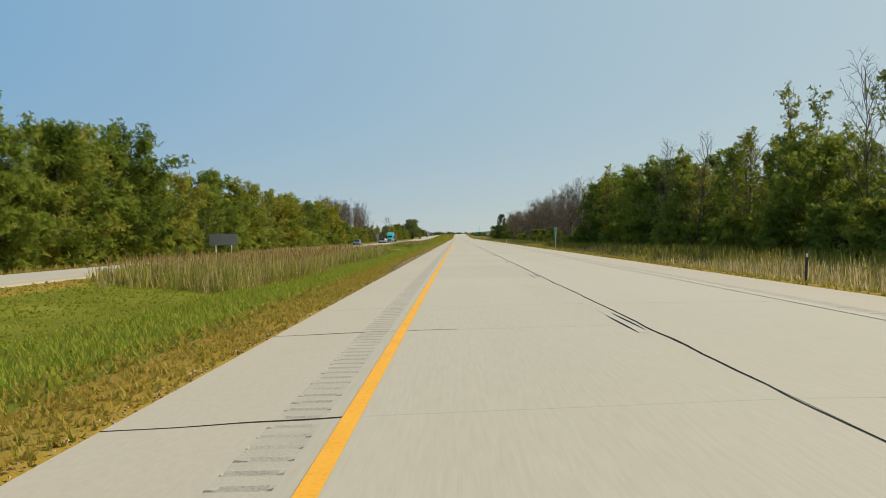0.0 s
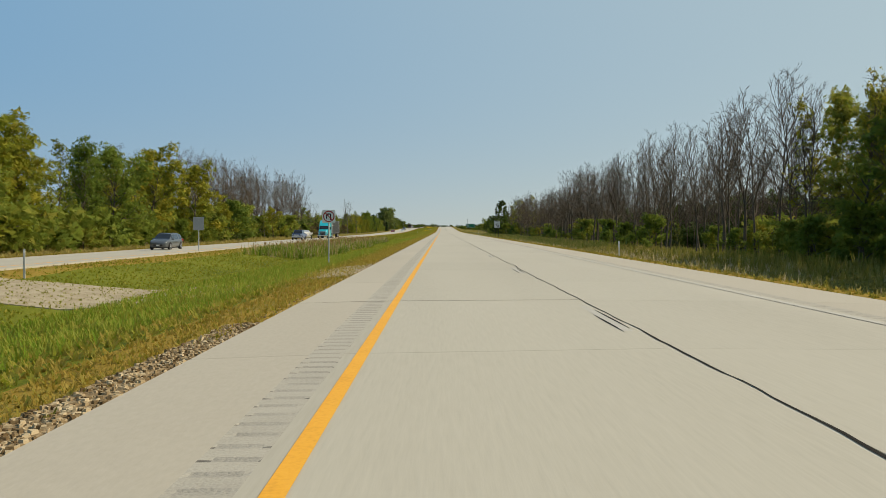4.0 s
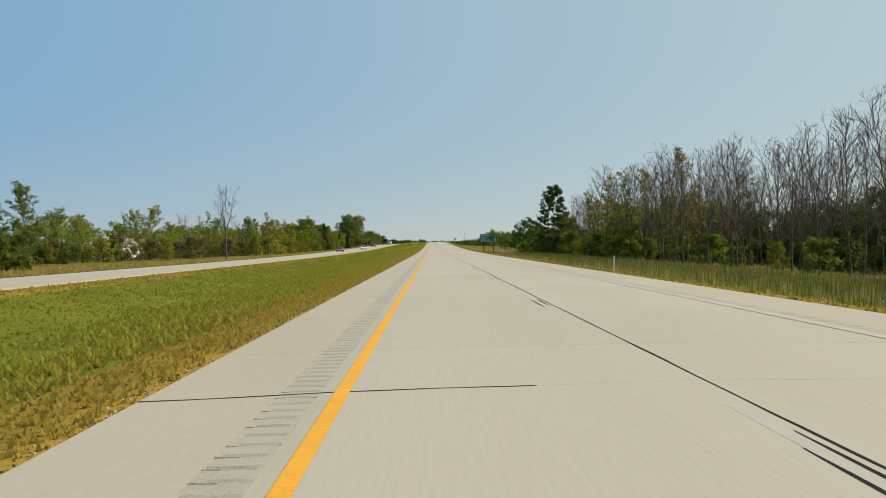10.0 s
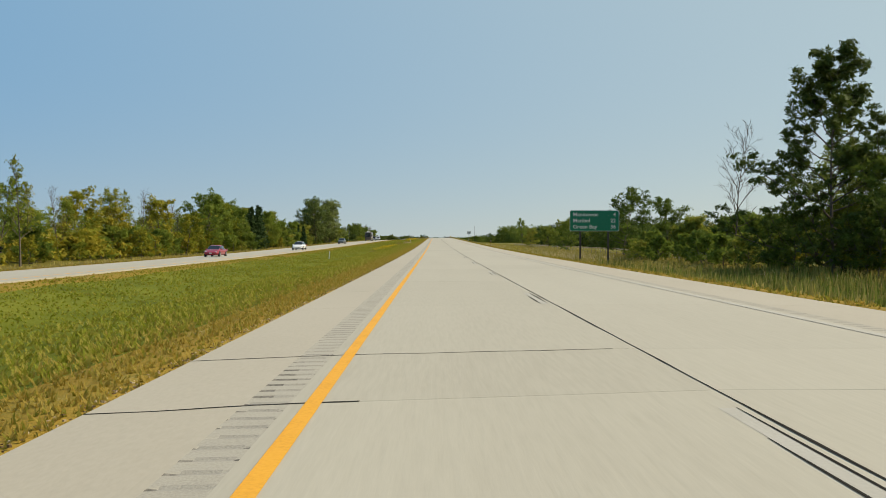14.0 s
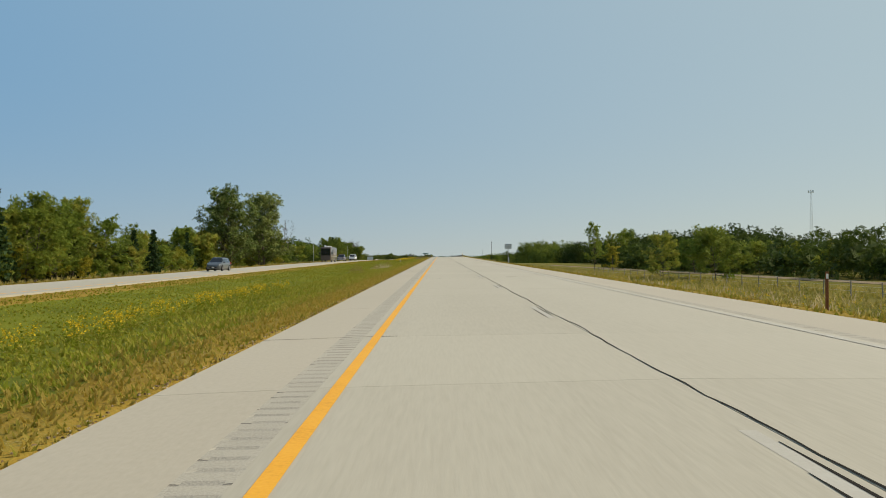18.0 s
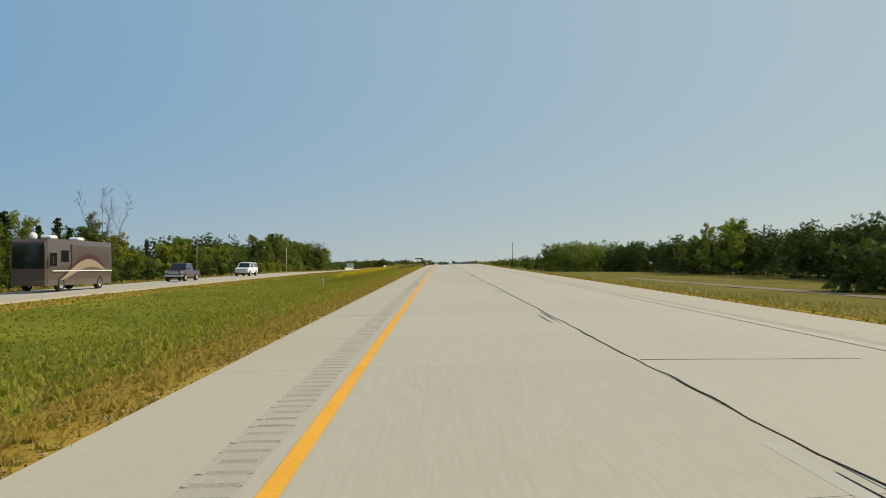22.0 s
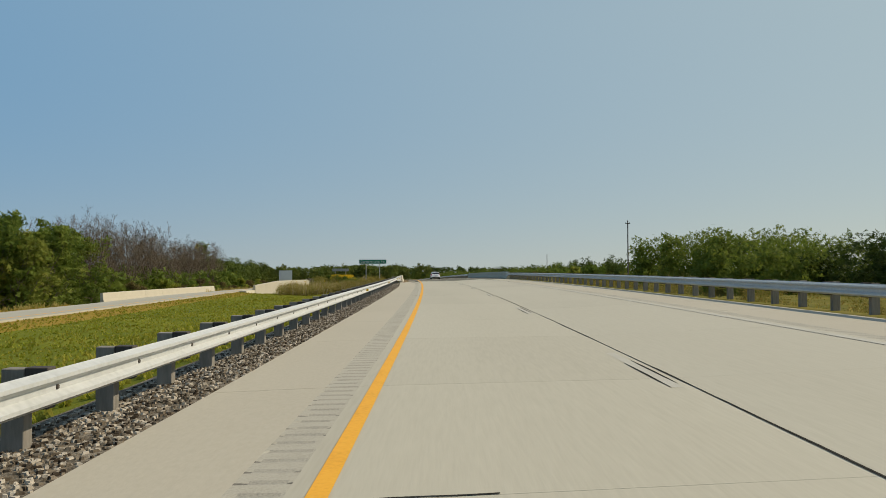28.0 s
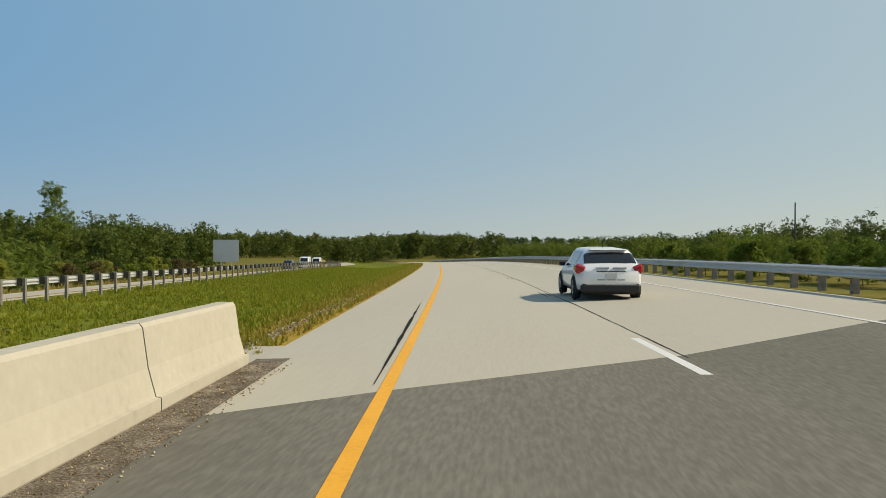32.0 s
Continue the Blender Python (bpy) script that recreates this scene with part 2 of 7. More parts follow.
mat("dark_pebble", [(0.045, 0.034, 0.024), (0.14, 0.112, 0.08), (0.27, 0.225, 0.17), (0.46, 0.41, 0.34)], 0.95, 3, 40, 0.3, island=1.2, spread=0.9)
mat("dry_earth", [(0.12, 0.085, 0.05), (0.24, 0.185, 0.12), (0.36, 0.30, 0.215)], 0.95, 1.2, 14, 0.8)
mat("bark", [(0.07, 0.058, 0.044), (0.125, 0.105, 0.08), (0.19, 0.165, 0.13)], 0.95, 1.5, 9, 0.4)
mat("twig", [(0.09, 0.068, 0.047), (0.14, 0.108, 0.078), (0.205, 0.165, 0.125)], 0.95, 0.4, 3, 0.0)
mat("field", [(0.10, 0.12, 0.03), (0.16, 0.16, 0.05), (0.22, 0.19, 0.08)], 0.95, 0.02, 0.6, 0.5)
leaf_mat("leaf_green", [(0.07, 0.112, 0.018), (0.15, 0.205, 0.03), (0.235, 0.285, 0.042), (0.38, 0.34, 0.06)], 0.55, 12, vary=0.3)
leaf_mat("leaf_mid", [(0.055, 0.09, 0.016), (0.105, 0.15, 0.024), (0.165, 0.21, 0.034), (0.25, 0.26, 0.05)], 0.5, 12, vary=0.3)
leaf_mat("leaf_poplar", [(0.045, 0.075, 0.018), (0.10, 0.14, 0.034), (0.17, 0.215, 0.055), (0.27, 0.30, 0.09)], 0.35, 12, vary=0.5)
leaf_mat("leaf_dark", [(0.034, 0.054, 0.011), (0.058, 0.085, 0.016), (0.088, 0.12, 0.022), (0.14, 0.15, 0.03)], 0.34, 12, vary=0.3)
leaf_mat("leaf_maple", [(0.06, 0.10, 0.014), (0.11, 0.165, 0.021), (0.165, 0.22, 0.03), (0.25, 0.27, 0.045)], 0.4, 12, vary=0.3)
leaf_mat("leaf_gold", [(0.10, 0.135, 0.014), (0.175, 0.205, 0.02), (0.26, 0.265, 0.025), (0.40, 0.33, 0.035)], 0.42, 12)
leaf_mat("leaf_rust", [(0.06, 0.05, 0.022), (0.115, 0.088, 0.038), (0.165, 0.125, 0.05), (0.14, 0.135, 0.035)], 0.4, 12)
leaf_mat("needle", [(0.02, 0.042, 0.014), (0.034, 0.064, 0.018), (0.05, 0.082, 0.022)], 0.12)
leaf_mat("grass_green", [(0.14, 0.178, 0.012), (0.215, 0.248, 0.017), (0.27, 0.283, 0.024), (0.35, 0.31, 0.05)], 0.45, 70, vary=0.6, tall=0.12, gaps=0.44)
leaf_mat("grass_lush", [(0.10, 0.175, 0.012), (0.16, 0.26, 0.018), (0.22, 0.32, 0.026), (0.32, 0.33, 0.05)], 0.5, 70, vary=0.6, tall=0.12, gaps=0.44)
leaf_mat("grass_dry", [(0.25, 0.19, 0.026), (0.37, 0.26, 0.038), (0.44, 0.33, 0.075), (0.26, 0.25, 0.03)], 0.5, 90, vary=0.6, tall=0.12, gaps=0.42)
leaf_mat("reed", [(0.11, 0.14, 0.02), (0.26, 0.23, 0.06), (0.44, 0.34, 0.14), (0.60, 0.48, 0.28)], 0.5, 22, vary=0.75, tall=0.06, gaps=0.5)
leaf_mat("reed_green", [(0.07, 0.125, 0.012), (0.145, 0.23, 0.02), (0.22, 0.29, 0.03), (0.42, 0.36, 0.09)], 0.5, 22, vary=0.7, tall=0.06, gaps=0.48)
leaf_mat("reed_dark", [(0.04, 0.075, 0.012), (0.085, 0.135, 0.02), (0.14, 0.185, 0.03), (0.30, 0.27, 0.08)], 0.45, 22, vary=0.6, tall=0.06, gaps=0.48)
leaf_mat("rough_grass", [(0.13, 0.15, 0.022), (0.22, 0.215, 0.036), (0.33, 0.285, 0.06), (0.44, 0.36, 0.12)], 0.5, 30, vary=0.6, tall=0.1, gaps=0.5)
leaf_mat("weed_leaf", [(0.075, 0.095, 0.016), (0.14, 0.155, 0.024), (0.21, 0.19, 0.036), (0.32, 0.24, 0.07)], 0.4, 42, vary=0.6, tall=0.3, gaps=0.5)
leaf_mat("goldenrod", [(0.45, 0.28, 0.01), (0.62, 0.40, 0.015), (0.7, 0.5, 0.03)])

# ---- builders ----
def mesh_of(name, verts, faces, mats=(), smooth=False, which=None):
    """A mesh from arrays; every face has as many corners as faces has columns."""
    verts, faces = np.asarray(verts, np.float32).reshape(-1, 3), np.asarray(faces, np.int32)
    k = faces.shape[1]
    me = bpy.data.meshes.new(name)
    me.vertices.add(len(verts))
    me.vertices.foreach_set("co", verts.ravel())
    me.loops.add(faces.size)
    me.loops.foreach_set("vertex_index", faces.ravel())
    me.polygons.add(len(faces))
    me.polygons.foreach_set("loop_start", np.arange(0, faces.size, k, dtype=np.int32))
    if which is not None:
        me.polygons.foreach_set("material_index", np.asarray(which, np.int32))
    me.polygons.foreach_set("use_smooth", np.full(len(faces), smooth))
    for m in mats:
        me.materials.append(MATS[m] if isinstance(m, str) else m)
    me.update(calc_edges=True)
    return me


def put(ob, parent=None, label="", m=None):
    if parent:
        ob.parent = parent
    if m is not None:
        ob.matrix_basis = m
    if label:
        ob["label"] = label
    return ob


def part(name, bm, material, parent, label="", m=None, smooth=False):
    """Links a bmesh as one mesh object under a thing or a part."""
    me = bpy.data.meshes.new(name)
    if smooth:
        for f in bm.faces:
            f.smooth = True
    bm.to_mesh(me)
    bm.free()
    me.materials.append(MATS[material])
    return put(new(name, me), parent, label, m)


def slab(s_list, n_list, z_of, name, material, label="", parent=None, category="", thick=0.0):
    """A sheet over road coordinates, with heights z_of(s, n) over the road."""
    S, Nn = np.meshgrid(np.asarray(s_list, float), np.asarray(n_list, float), indexing="ij")
    V = at(S, Nn, z_of(S, Nn)).reshape(-1, 3)
    a, b = S.shape
    I = np.arange(a * b).reshape(a, b)
    F = np.stack([I[:-1, :-1], I[:-1, 1:], I[1:, 1:], I[1:, :-1]], -1).reshape(-1, 4)
    if thick:
        k = len(V)
        V = np.concatenate([V, V - (0, 0, thick)])
        rim = np.concatenate([I[:, 0], I[-1, 1:], I[-2::-1, -1], I[0, -2:0:-1]])
        nxt = np.roll(rim, -1)
        F = np.concatenate([F, np.stack([rim, rim + k, nxt + k, nxt], -1)[:, ::-1]])
    ob = new(name, mesh_of(name, V, F, [material]))
    if parent:
        ob.parent = parent
    return tagged(ob, label, category)


def cross(n):
    """Fall of the pavement to its edges."""
    return np.where(n > 7.95, -(n - 7.95) * 0.02, np.where(n < 0, n * 0.02, 0.0))


def opp(s, n):
    """Height of the other carriageway against ours: it lies lower and is banked through the bend."""
    near = np.interp(s, [800, 895, 940, 1000, 1040, 1070, 1300, 1600], [-0.5, -0.78, -1.0, -0.93, -0.86, -0.75, -0.6, -0.5])
    far = np.interp(s, [800, 917, 978, 1040, 1060, 1100, 1300, 1600], [-0.94, -1.22, -1.72, -1.78, -1.66, -1.7, -1.5, -0.94])
    return near + (np.asarray(n, float) + 18.8) * (near - far) / 12.2


def ground_z(s, n):
    """Height over the road of the open ground."""
    s, n = np.asarray(s, float), np.asarray(n, float)
    base = rise(s)
    plain = -1.25 + 0.35 * np.sin(s * 0.011 + 1) * np.sin(n * 0.02) - base * 0.5
    road = np.where(n > -2, cross(np.clip(n, -1.9, 10.8)) - 0.03, 0)
    inside = (n > -1.9) & (n < 10.7)
    road = np.where(inside, road - 0.12, road)
    right = road - 0.25 * np.maximum(n - 11.6, 0)
    right = np.maximum(right, plain - 0.3 + 0.5 * np.clip((n - 19) / 9, 0, 1))
    mid = np.interp(n, [-18.9, -16, -11, -6.5, -3.4, -1.9], [-0.56, -0.85, -1.25, -0.8, -0.22, -0.07])
    mid = mid + (opp(s, -18.8) + 0.5) * np.clip((-11 - n) / 6, 0, 1)
    oroad = np.where((n < -18.8) & (n > -31), opp(s, n) - 0.14, opp(s, -31) - 0.01 - 0.25 * np.maximum(-32 - n, 0))
    left = np.where(n < -31, np.maximum(oroad, plain - 0.3 + 0.5 * np.clip((-n - 40) / 9, 0, 1)), oroad)
    z = np.where(n >= -1.9, right, np.where(n > -18.85, mid, left))
    # the road that passes under the bridge
    over = s - skew(n)
    under = np.clip((over - BR0 - 2) / 9, 0, 1) * np.clip((BR1 - 2 - over) / 9, 0, 1)
    return z + (np.minimum(z, -2.2 - base) - z) * under


BR0, BR1 = 1057.0, 1106.5  # the bridge deck, along the inner shoulder


def skew(n):
    """The bridge lies askew: how much further along it begins at n."""
    return 0.75 * (np.clip(np.asarray(n, float), -60, 60) + 1.85)

# ---- ground and carriageways ----
s_near = np.concatenate([np.arange(-80, 1040, 6.0), np.arange(1040, 1130, 2.0), np.arange(1130, 1500, 10.0), np.arange(1500, 4001, 125.0)])
s_near = np.concatenate([[-1500, -700, -300, -150], s_near])
n_near = np.array([-2100, -1200, -700, -400, -250, -170, -120, -90, -70, -58, -50, -44, -40, -37, -34.5, -32.2, -31.05, -30.9, -25, -18.95, -18.7, -17, -15, -13, -11, -9, -7, -5.2, -4.2, -3.4, -2.6, -1.95, -1.8, 4, 10.6, 10.8, 11.5, 12.6, 14.5, 17, 19, 21, 23.5, 26, 29, 34, 42, 55, 75, 100, 140, 200, 300, 500, 900, 2100.0])
S, Nn = np.meshgrid(s_near, n_near, indexing="ij")
gz = ground_z(S, Nn)
rough = np.array([noise.noise((a * 0.13, b * 0.31, 0)) for a, b in zip(S.ravel(), Nn.ravel())]).reshape(S.shape)
gz = gz + rough * 0.16 * ((Nn < -4) & (Nn > -18) | (Nn > 13) | (Nn < -33))


def sheet_z(s, n):
    """Height over the road of the ground sheet as built."""
    s, n = np.broadcast_arrays(np.asarray(s, float), np.asarray(n, float))
    i = np.clip(np.searchsorted(s_near, s) - 1, 0, len(s_near) - 2)
    j = np.clip(np.searchsorted(n_near, n) - 1, 0, len(n_near) - 2)
    f, g = (s - s_near[i]) / (s_near[i + 1] - s_near[i]), (n - n_near[j]) / (n_near[j + 1] - n_near[j])
    return (gz[i, j] * (1 - f) + gz[i + 1, j] * f) * (1 - g) + (gz[i, j + 1] * (1 - f) + gz[i + 1, j + 1] * f) * g


V = at(S, Nn, gz).reshape(-1, 3)
V[:, 2] = np.where(np.abs(Nn.ravel()) > 800, -1.6, V[:, 2])
a, b = S.shape
I = np.arange(a * b).reshape(a, b)
F = np.stack([I[:-1, :-1], I[:-1, 1:], I[1:, 1:], I[1:, :-1]], -1).reshape(-1, 4)
mid_n = ((Nn[:-1, :-1] + Nn[:-1, 1:]) / 2).ravel()
mid_s = ((S[:-1, :-1] + S[1:, :-1]) / 2).ravel()
which = np.select([(mid_s > 972) & (mid_n > 10.6) & (mid_n < 14), (mid_s > 1090) & (mid_n > -19) & (mid_n < -17), (mid_n > -3.5) & (mid_n < -1.8), (mid_n > 10.6) & (mid_n < 12.7), (mid_n > -34) & (mid_n < -30.5), (mid_n > -19) & (mid_n < -17), (mid_n > -18) & (mid_n < -2), (mid_n > 100) | (mid_n < -110)], [0, 2, 1, 1, 1, 1, 2, 3], 0)
ground = tagged(new("ground", mesh_of("ground", V, F, ["meadow", "dry_verge", "lawn", "field"], smooth=True, which=which)), "grassy ground with a dry brown verge and a ditch", "ground", kind="structure")

road = tagged(new("road"), "pale jointed concrete highway carriageway with two lanes", "road", kind="structure")
JOINT = 3.84          # n of the joint between the lanes
EDGE_L, EDGE_R = -1.85, 10.75


def stretch(s0, s1, step=6.0):
    return np.linspace(s0, s1, max(2, int((s1 - s0) / step) + 1))


def ribbon(s_list, n0, n1, lift, name, material, parent, label=""):
    """A thin strip that lies on the pavement, from n0 to n1 (numbers or arrays along s)."""
    s_list = np.asarray(s_list, float)
    n0, n1 = np.broadcast_to(n0, s_list.shape), np.broadcast_to(n1, s_list.shape)
    V = np.stack([at(s_list, n0, cross(n0) + lift), at(s_list, n1, cross(n1) + lift)], 1).reshape(-1, 3)
    k = np.arange(len(s_list) - 1) * 2
    ob = new(name, mesh_of(name, V, np.stack([k, k + 1, k + 3, k + 2], -1), [material]))
    return put(ob, parent, label)


s_road = np.concatenate([[-400, -150], np.arange(-60, 1050, 6.0)])

def shear(S, N, a, b, amount):
    """Lets a strip's end follow the bridge's slant: nothing at a, all of it at b."""
    return S + amount * skew(N) * np.clip((S - a) / (b - a), 0, 1)


def strip(s_list, n_list, name, material, bend=None, drop=0.0, label=""):
    """A pavement strip with thickness; bend shifts s by n."""
    S, Nn = np.meshgrid(np.asarray(s_list, float), np.asarray(n_list, float), indexing="ij")
    S2 = bend(S, Nn) if bend else S
    V = at(S2, Nn, cross(Nn) - drop).reshape(-1, 3)
    a, b = S.shape
    I = np.arange(a * b).reshape(a, b)
    F = np.stack([I[:-1, :-1], I[:-1, 1:], I[1:, 1:], I[1:, :-1]], -1).reshape(-1, 4)
    k = len(V)
    V = np.concatenate([V, V - (0, 0, 0.12)])
    rim = np.concatenate([I[:, 0], I[-1, 1:], I[-2::-1, -1], I[0, -2:0:-1]])
    nxt = np.roll(rim, -1)
    F = np.concatenate([F, np.stack([rim, nxt, nxt + k, rim + k], -1)])
    return put(new(name, mesh_of(name, V, F, [material])), road, label)


AHEAD = lambda S, N: shear(S, N, 1040, BR0, 1)
AFTER = lambda S, N: S + skew(N) * np.clip((1150 - S) / (1150 - BR1), 0, 1)
# rough bed that shows as dark joints between the slabs
strip(stretch(-80, BR0, 6), [EDGE_L + 0.05, JOINT, EDGE_R - 0.05], "road_bed", "joint_bed", AHEAD, 0.02)
strip(stretch(-300, -80, 20), [EDGE_L, 0, JOINT, EDGE_R], "lane", "concrete")
strip(stretch(BR1, 1560, 8), [EDGE_L, -0.1, JOINT, 8.06, EDGE_R], "lane", "concrete", AFTER)
strip(stretch(1560, 2600, 20), [EDGE_L, 0, JOINT, EDGE_R], "lane", "concrete")

# slabs, joint by joint
PITCH = 5.9
random.seed(21)
cuts = [-80.0]
while cuts[-1] < BR0 - PITCH:
    cuts.append(cuts[-1] + PITCH * random.choice((0.82, 0.95, 1.0, 1.08, 1.15)))
# joints sealed with tar: where they cross the yellow line, and from where to where
SEALED = [(6.4, -1.85, 0), (12.25, -1.85, 0.9), (113.9, -1.85, 3.84), (219.05, -1.85, 2.4), (282.6, -1.85, 0.9), (320.35, -1.85, 3.84), (321.6, 4.0, 9.5), (351.6, -1.85, 2.0), (389.3, -1.85, 3.0),
          (423.2, -1.85, 0.7), (457.5, -1.85, 3.5), (488.3, -1.85, 0.45), (491.3, -1.85, 3.5), (632.6, -1.85, 0.4), (664.6, -1.85, 3.84), (664.9, 4.2, 6.2), (698.0, 4.1, 7.6), (739.4, -1.85, 1.5), (766.8, 3.9, 7.0),
          (797.5, -1.85, 0.3), (803.6, -1.85, 3.2), (834.7, -1.85, 1.3), (872.2, -1.85, 6.0), (1003.9, -1.85, 1.3), (1047.3, -1.85, -0.3), (1051.9, -1.85, 2.5)]
for place, _, _ in SEALED:
    k = min(range(1, len(cuts)), key=lambda i: abs(cuts[i] - place - 0.147))
    cuts[k] = place + 0.147
cuts.append(BR0)
lean = lambda S, N: AHEAD(S, N) + 0.16 * np.clip(N - 1, -3, 3)


def joined_strip(n0, n1, name, material, gap=0.003, bits=1):
    """Slabs of one strip in one mesh, with open joints between them."""
    VV, FF = [], []
    for a, b in zip(cuts, cuts[1:]):
        S, Nn = np.meshgrid(np.array([a + gap, (a + b) / 2, b - gap]), np.array([n0, n1]), indexing="ij")
        z = cross(Nn) + random.uniform(-0.0005, 0.0005)
        V = at(lean(S, Nn), Nn, z).reshape(-1, 3)
        base = len(VV) * 12
        V = np.concatenate([V, V - (0, 0, 0.04)])
        VV.append(V)
        for q in ((0, 1, 3, 2), (2, 3, 5, 4), (0, 6, 7, 1), (4, 5, 11, 10), (0, 2, 8, 6), (2, 4, 10, 8), (1, 7, 9, 3), (3, 9, 11, 5)):
            FF.append([base + i for i in q])
    ob = new(name, mesh_of(name, np.concatenate(VV), FF, [material]))
    ob["kind"] = "stuff"
    return put(ob, road)


joined_strip(JOINT + 0.008, 8.06, "lane_slabs", "concrete")
joined_strip(8.60, EDGE_R, "outer_shoulder_slabs", "shoulder_concrete", 0.004)
joined_strip(EDGE_L, -0.56, "inner_shoulder_slabs", "shoulder_concrete", 0.005)
joined_strip(-0.16, -0.02, "inner_margin_slabs", "concrete", 0.005)
for a, b in zip(cuts, cuts[1:]):
    S, Nn = np.meshgrid(np.array([a + 0.003, (a + b) / 2, b - 0.003]), np.array([-0.018, JOINT - 0.008]), indexing="ij")
    V = at(lean(S, Nn), Nn, cross(Nn) + random.uniform(-0.0005, 0.0005)).reshape(-1, 3)
    V = np.concatenate([V, V - (0, 0, 0.04)])
    put(new("slab", mesh_of("slab", V, [(0, 1, 3, 2), (2, 3, 5, 4), (0, 6, 7, 1), (4, 5, 11, 10), (0, 2, 8, 6), (2, 4, 10, 8), (1, 7, 9, 3), (3, 9, 11, 5)], ["concrete"])), road)


def rumble(n0, n1, name, s0=-20, s1=1052, pitch=0.305, worn=0.75):
    """Scalloped grooves milled into the shoulder; worn: share with ends painted dark."""
    k = int((s1 - s0) / pitch)
    s = s0 + np.arange(k) * pitch
    f = np.array([0.0, 0.42, 0.60, 0.78])
    d = np.array([0.0, 0.0, -0.007, 0.0])
    rng = np.random.default_rng(4)
    S = (s[:, None] + f[None] * pitch).ravel()
    D = (d[None] * rng.uniform(0.7, 1.2, (k, 1))).ravel()
    rows_n = np.array([n0, n0 + 0.04, n0 + 0.2, n1 - 0.03, n1])
    Dn = np.array([0, 1, 1, 1, 0.0])
    SS, NN = np.meshgrid(S, rows_n, indexing="ij")
    NN[:, 1] += np.repeat(rng.uniform(-0.03, 0.06, k), 4)
    NN[:, 2] += np.repeat(rng.uniform(-0.08, 0.08, k), 4)
    NN[:, 3] += np.repeat(rng.uniform(-0.03, 0.02, k), 4)
    V = at(SS, NN, cross(NN) + D[:, None] * Dn[None]).reshape(-1, 3)
    I = np.arange(SS.size).reshape(SS.shape)
    F = np.stack([I[:-1, :-1], I[:-1, 1:], I[1:, 1:], I[1:, :-1]], -1).reshape(-1, 4)
    # dirt gathers in some stretches, thickest at the outer ends; shade painted there too
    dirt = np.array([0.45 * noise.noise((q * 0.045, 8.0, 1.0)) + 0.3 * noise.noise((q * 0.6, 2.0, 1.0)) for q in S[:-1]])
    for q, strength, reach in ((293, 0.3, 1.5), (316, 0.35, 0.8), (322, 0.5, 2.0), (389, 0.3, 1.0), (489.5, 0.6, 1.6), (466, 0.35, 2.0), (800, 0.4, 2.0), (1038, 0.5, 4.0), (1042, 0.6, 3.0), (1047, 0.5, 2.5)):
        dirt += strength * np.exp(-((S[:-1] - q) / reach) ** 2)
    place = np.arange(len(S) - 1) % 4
    dirt_and_shade = np.zeros((len(S) - 1, 4), int)
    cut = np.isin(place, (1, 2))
    dirt_and_shade[cut, 1:3] = 1
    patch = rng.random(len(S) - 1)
    # thin dark left end: the groove's shadow put into its colour
    dirt_and_shade[(place == 1) & (patch < worn), 0] = 2
    dirt_and_shade[(place == 1) & (patch < worn * 0.6), 3] = 2
    dirt_and_shade[(place == 1) & (dirt > 0.24), :2] = 2
    dirt_and_shade[cut & (dirt > 0.42), :2] = 2
    ob = new(name, mesh_of(name, V, F, ["rumble_concrete", "groove", "stained_shaded_groove"], which=dirt_and_shade.ravel()))
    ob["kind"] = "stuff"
    put(ob, road, "milled rumble strip with dirt and painted end shade in its grooves")


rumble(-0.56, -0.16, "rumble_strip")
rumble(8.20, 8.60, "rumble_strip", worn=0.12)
joined_strip(8.06, 8.20, "outer_margin_slabs", "concrete", 0.005)

# markings
ribbon(stretch(-80, 2000, 4), -0.02, 0.125, 0.006, "yellow_line", "yellow_paint", road, "solid yellow edge line")
ribbon(stretch(-80, 1057, 4), 7.86, 8.05, 0.006, "edge_line", "white_faint", road, "broad faint worn white edge line")
ribbon(stretch(1057, 2000, 4), 7.92, 8.03, 0.006, "edge_line", "white_paint", road, "white edge line")
for k in range(-2, 90):
    s0 = 11.8 + 15.24 * k
    on_deck = BR0 < s0 < BR1 + 4
    ss = np.linspace(s0, s0 + 3.81, 5)
    ribbon(ss, 3.565, 3.715, 0.0016, "lane_dash", "white_paint" if on_deck else "worn_stripe", road)
    if not on_deck and s0 < 1250:
        w = np.array([noise.noise((s0, i * 1.7, 2.0)) * 0.006 for i in range(5)])
        shift = random.uniform(-0.25, 0.1)
        cut = random.uniform(0.6, 0.85)
        half = np.array([0.004, 0.017, 0.021, 0.017, 0.005]) * random.uniform(0.7, 1.1)
        sl = s0 + (ss - s0) * cut + shift
        ribbon(sl, 3.552 + w - half, 3.552 + w + half, 0.004, "groove_edge", "tar", road)
        sr = s0 + (ss - s0) * random.uniform(0.6, 0.95) + 0.3
        ribbon(sr, 3.728 + w - half, 3.728 + w + half, 0.004, "groove_edge", "tar", road)
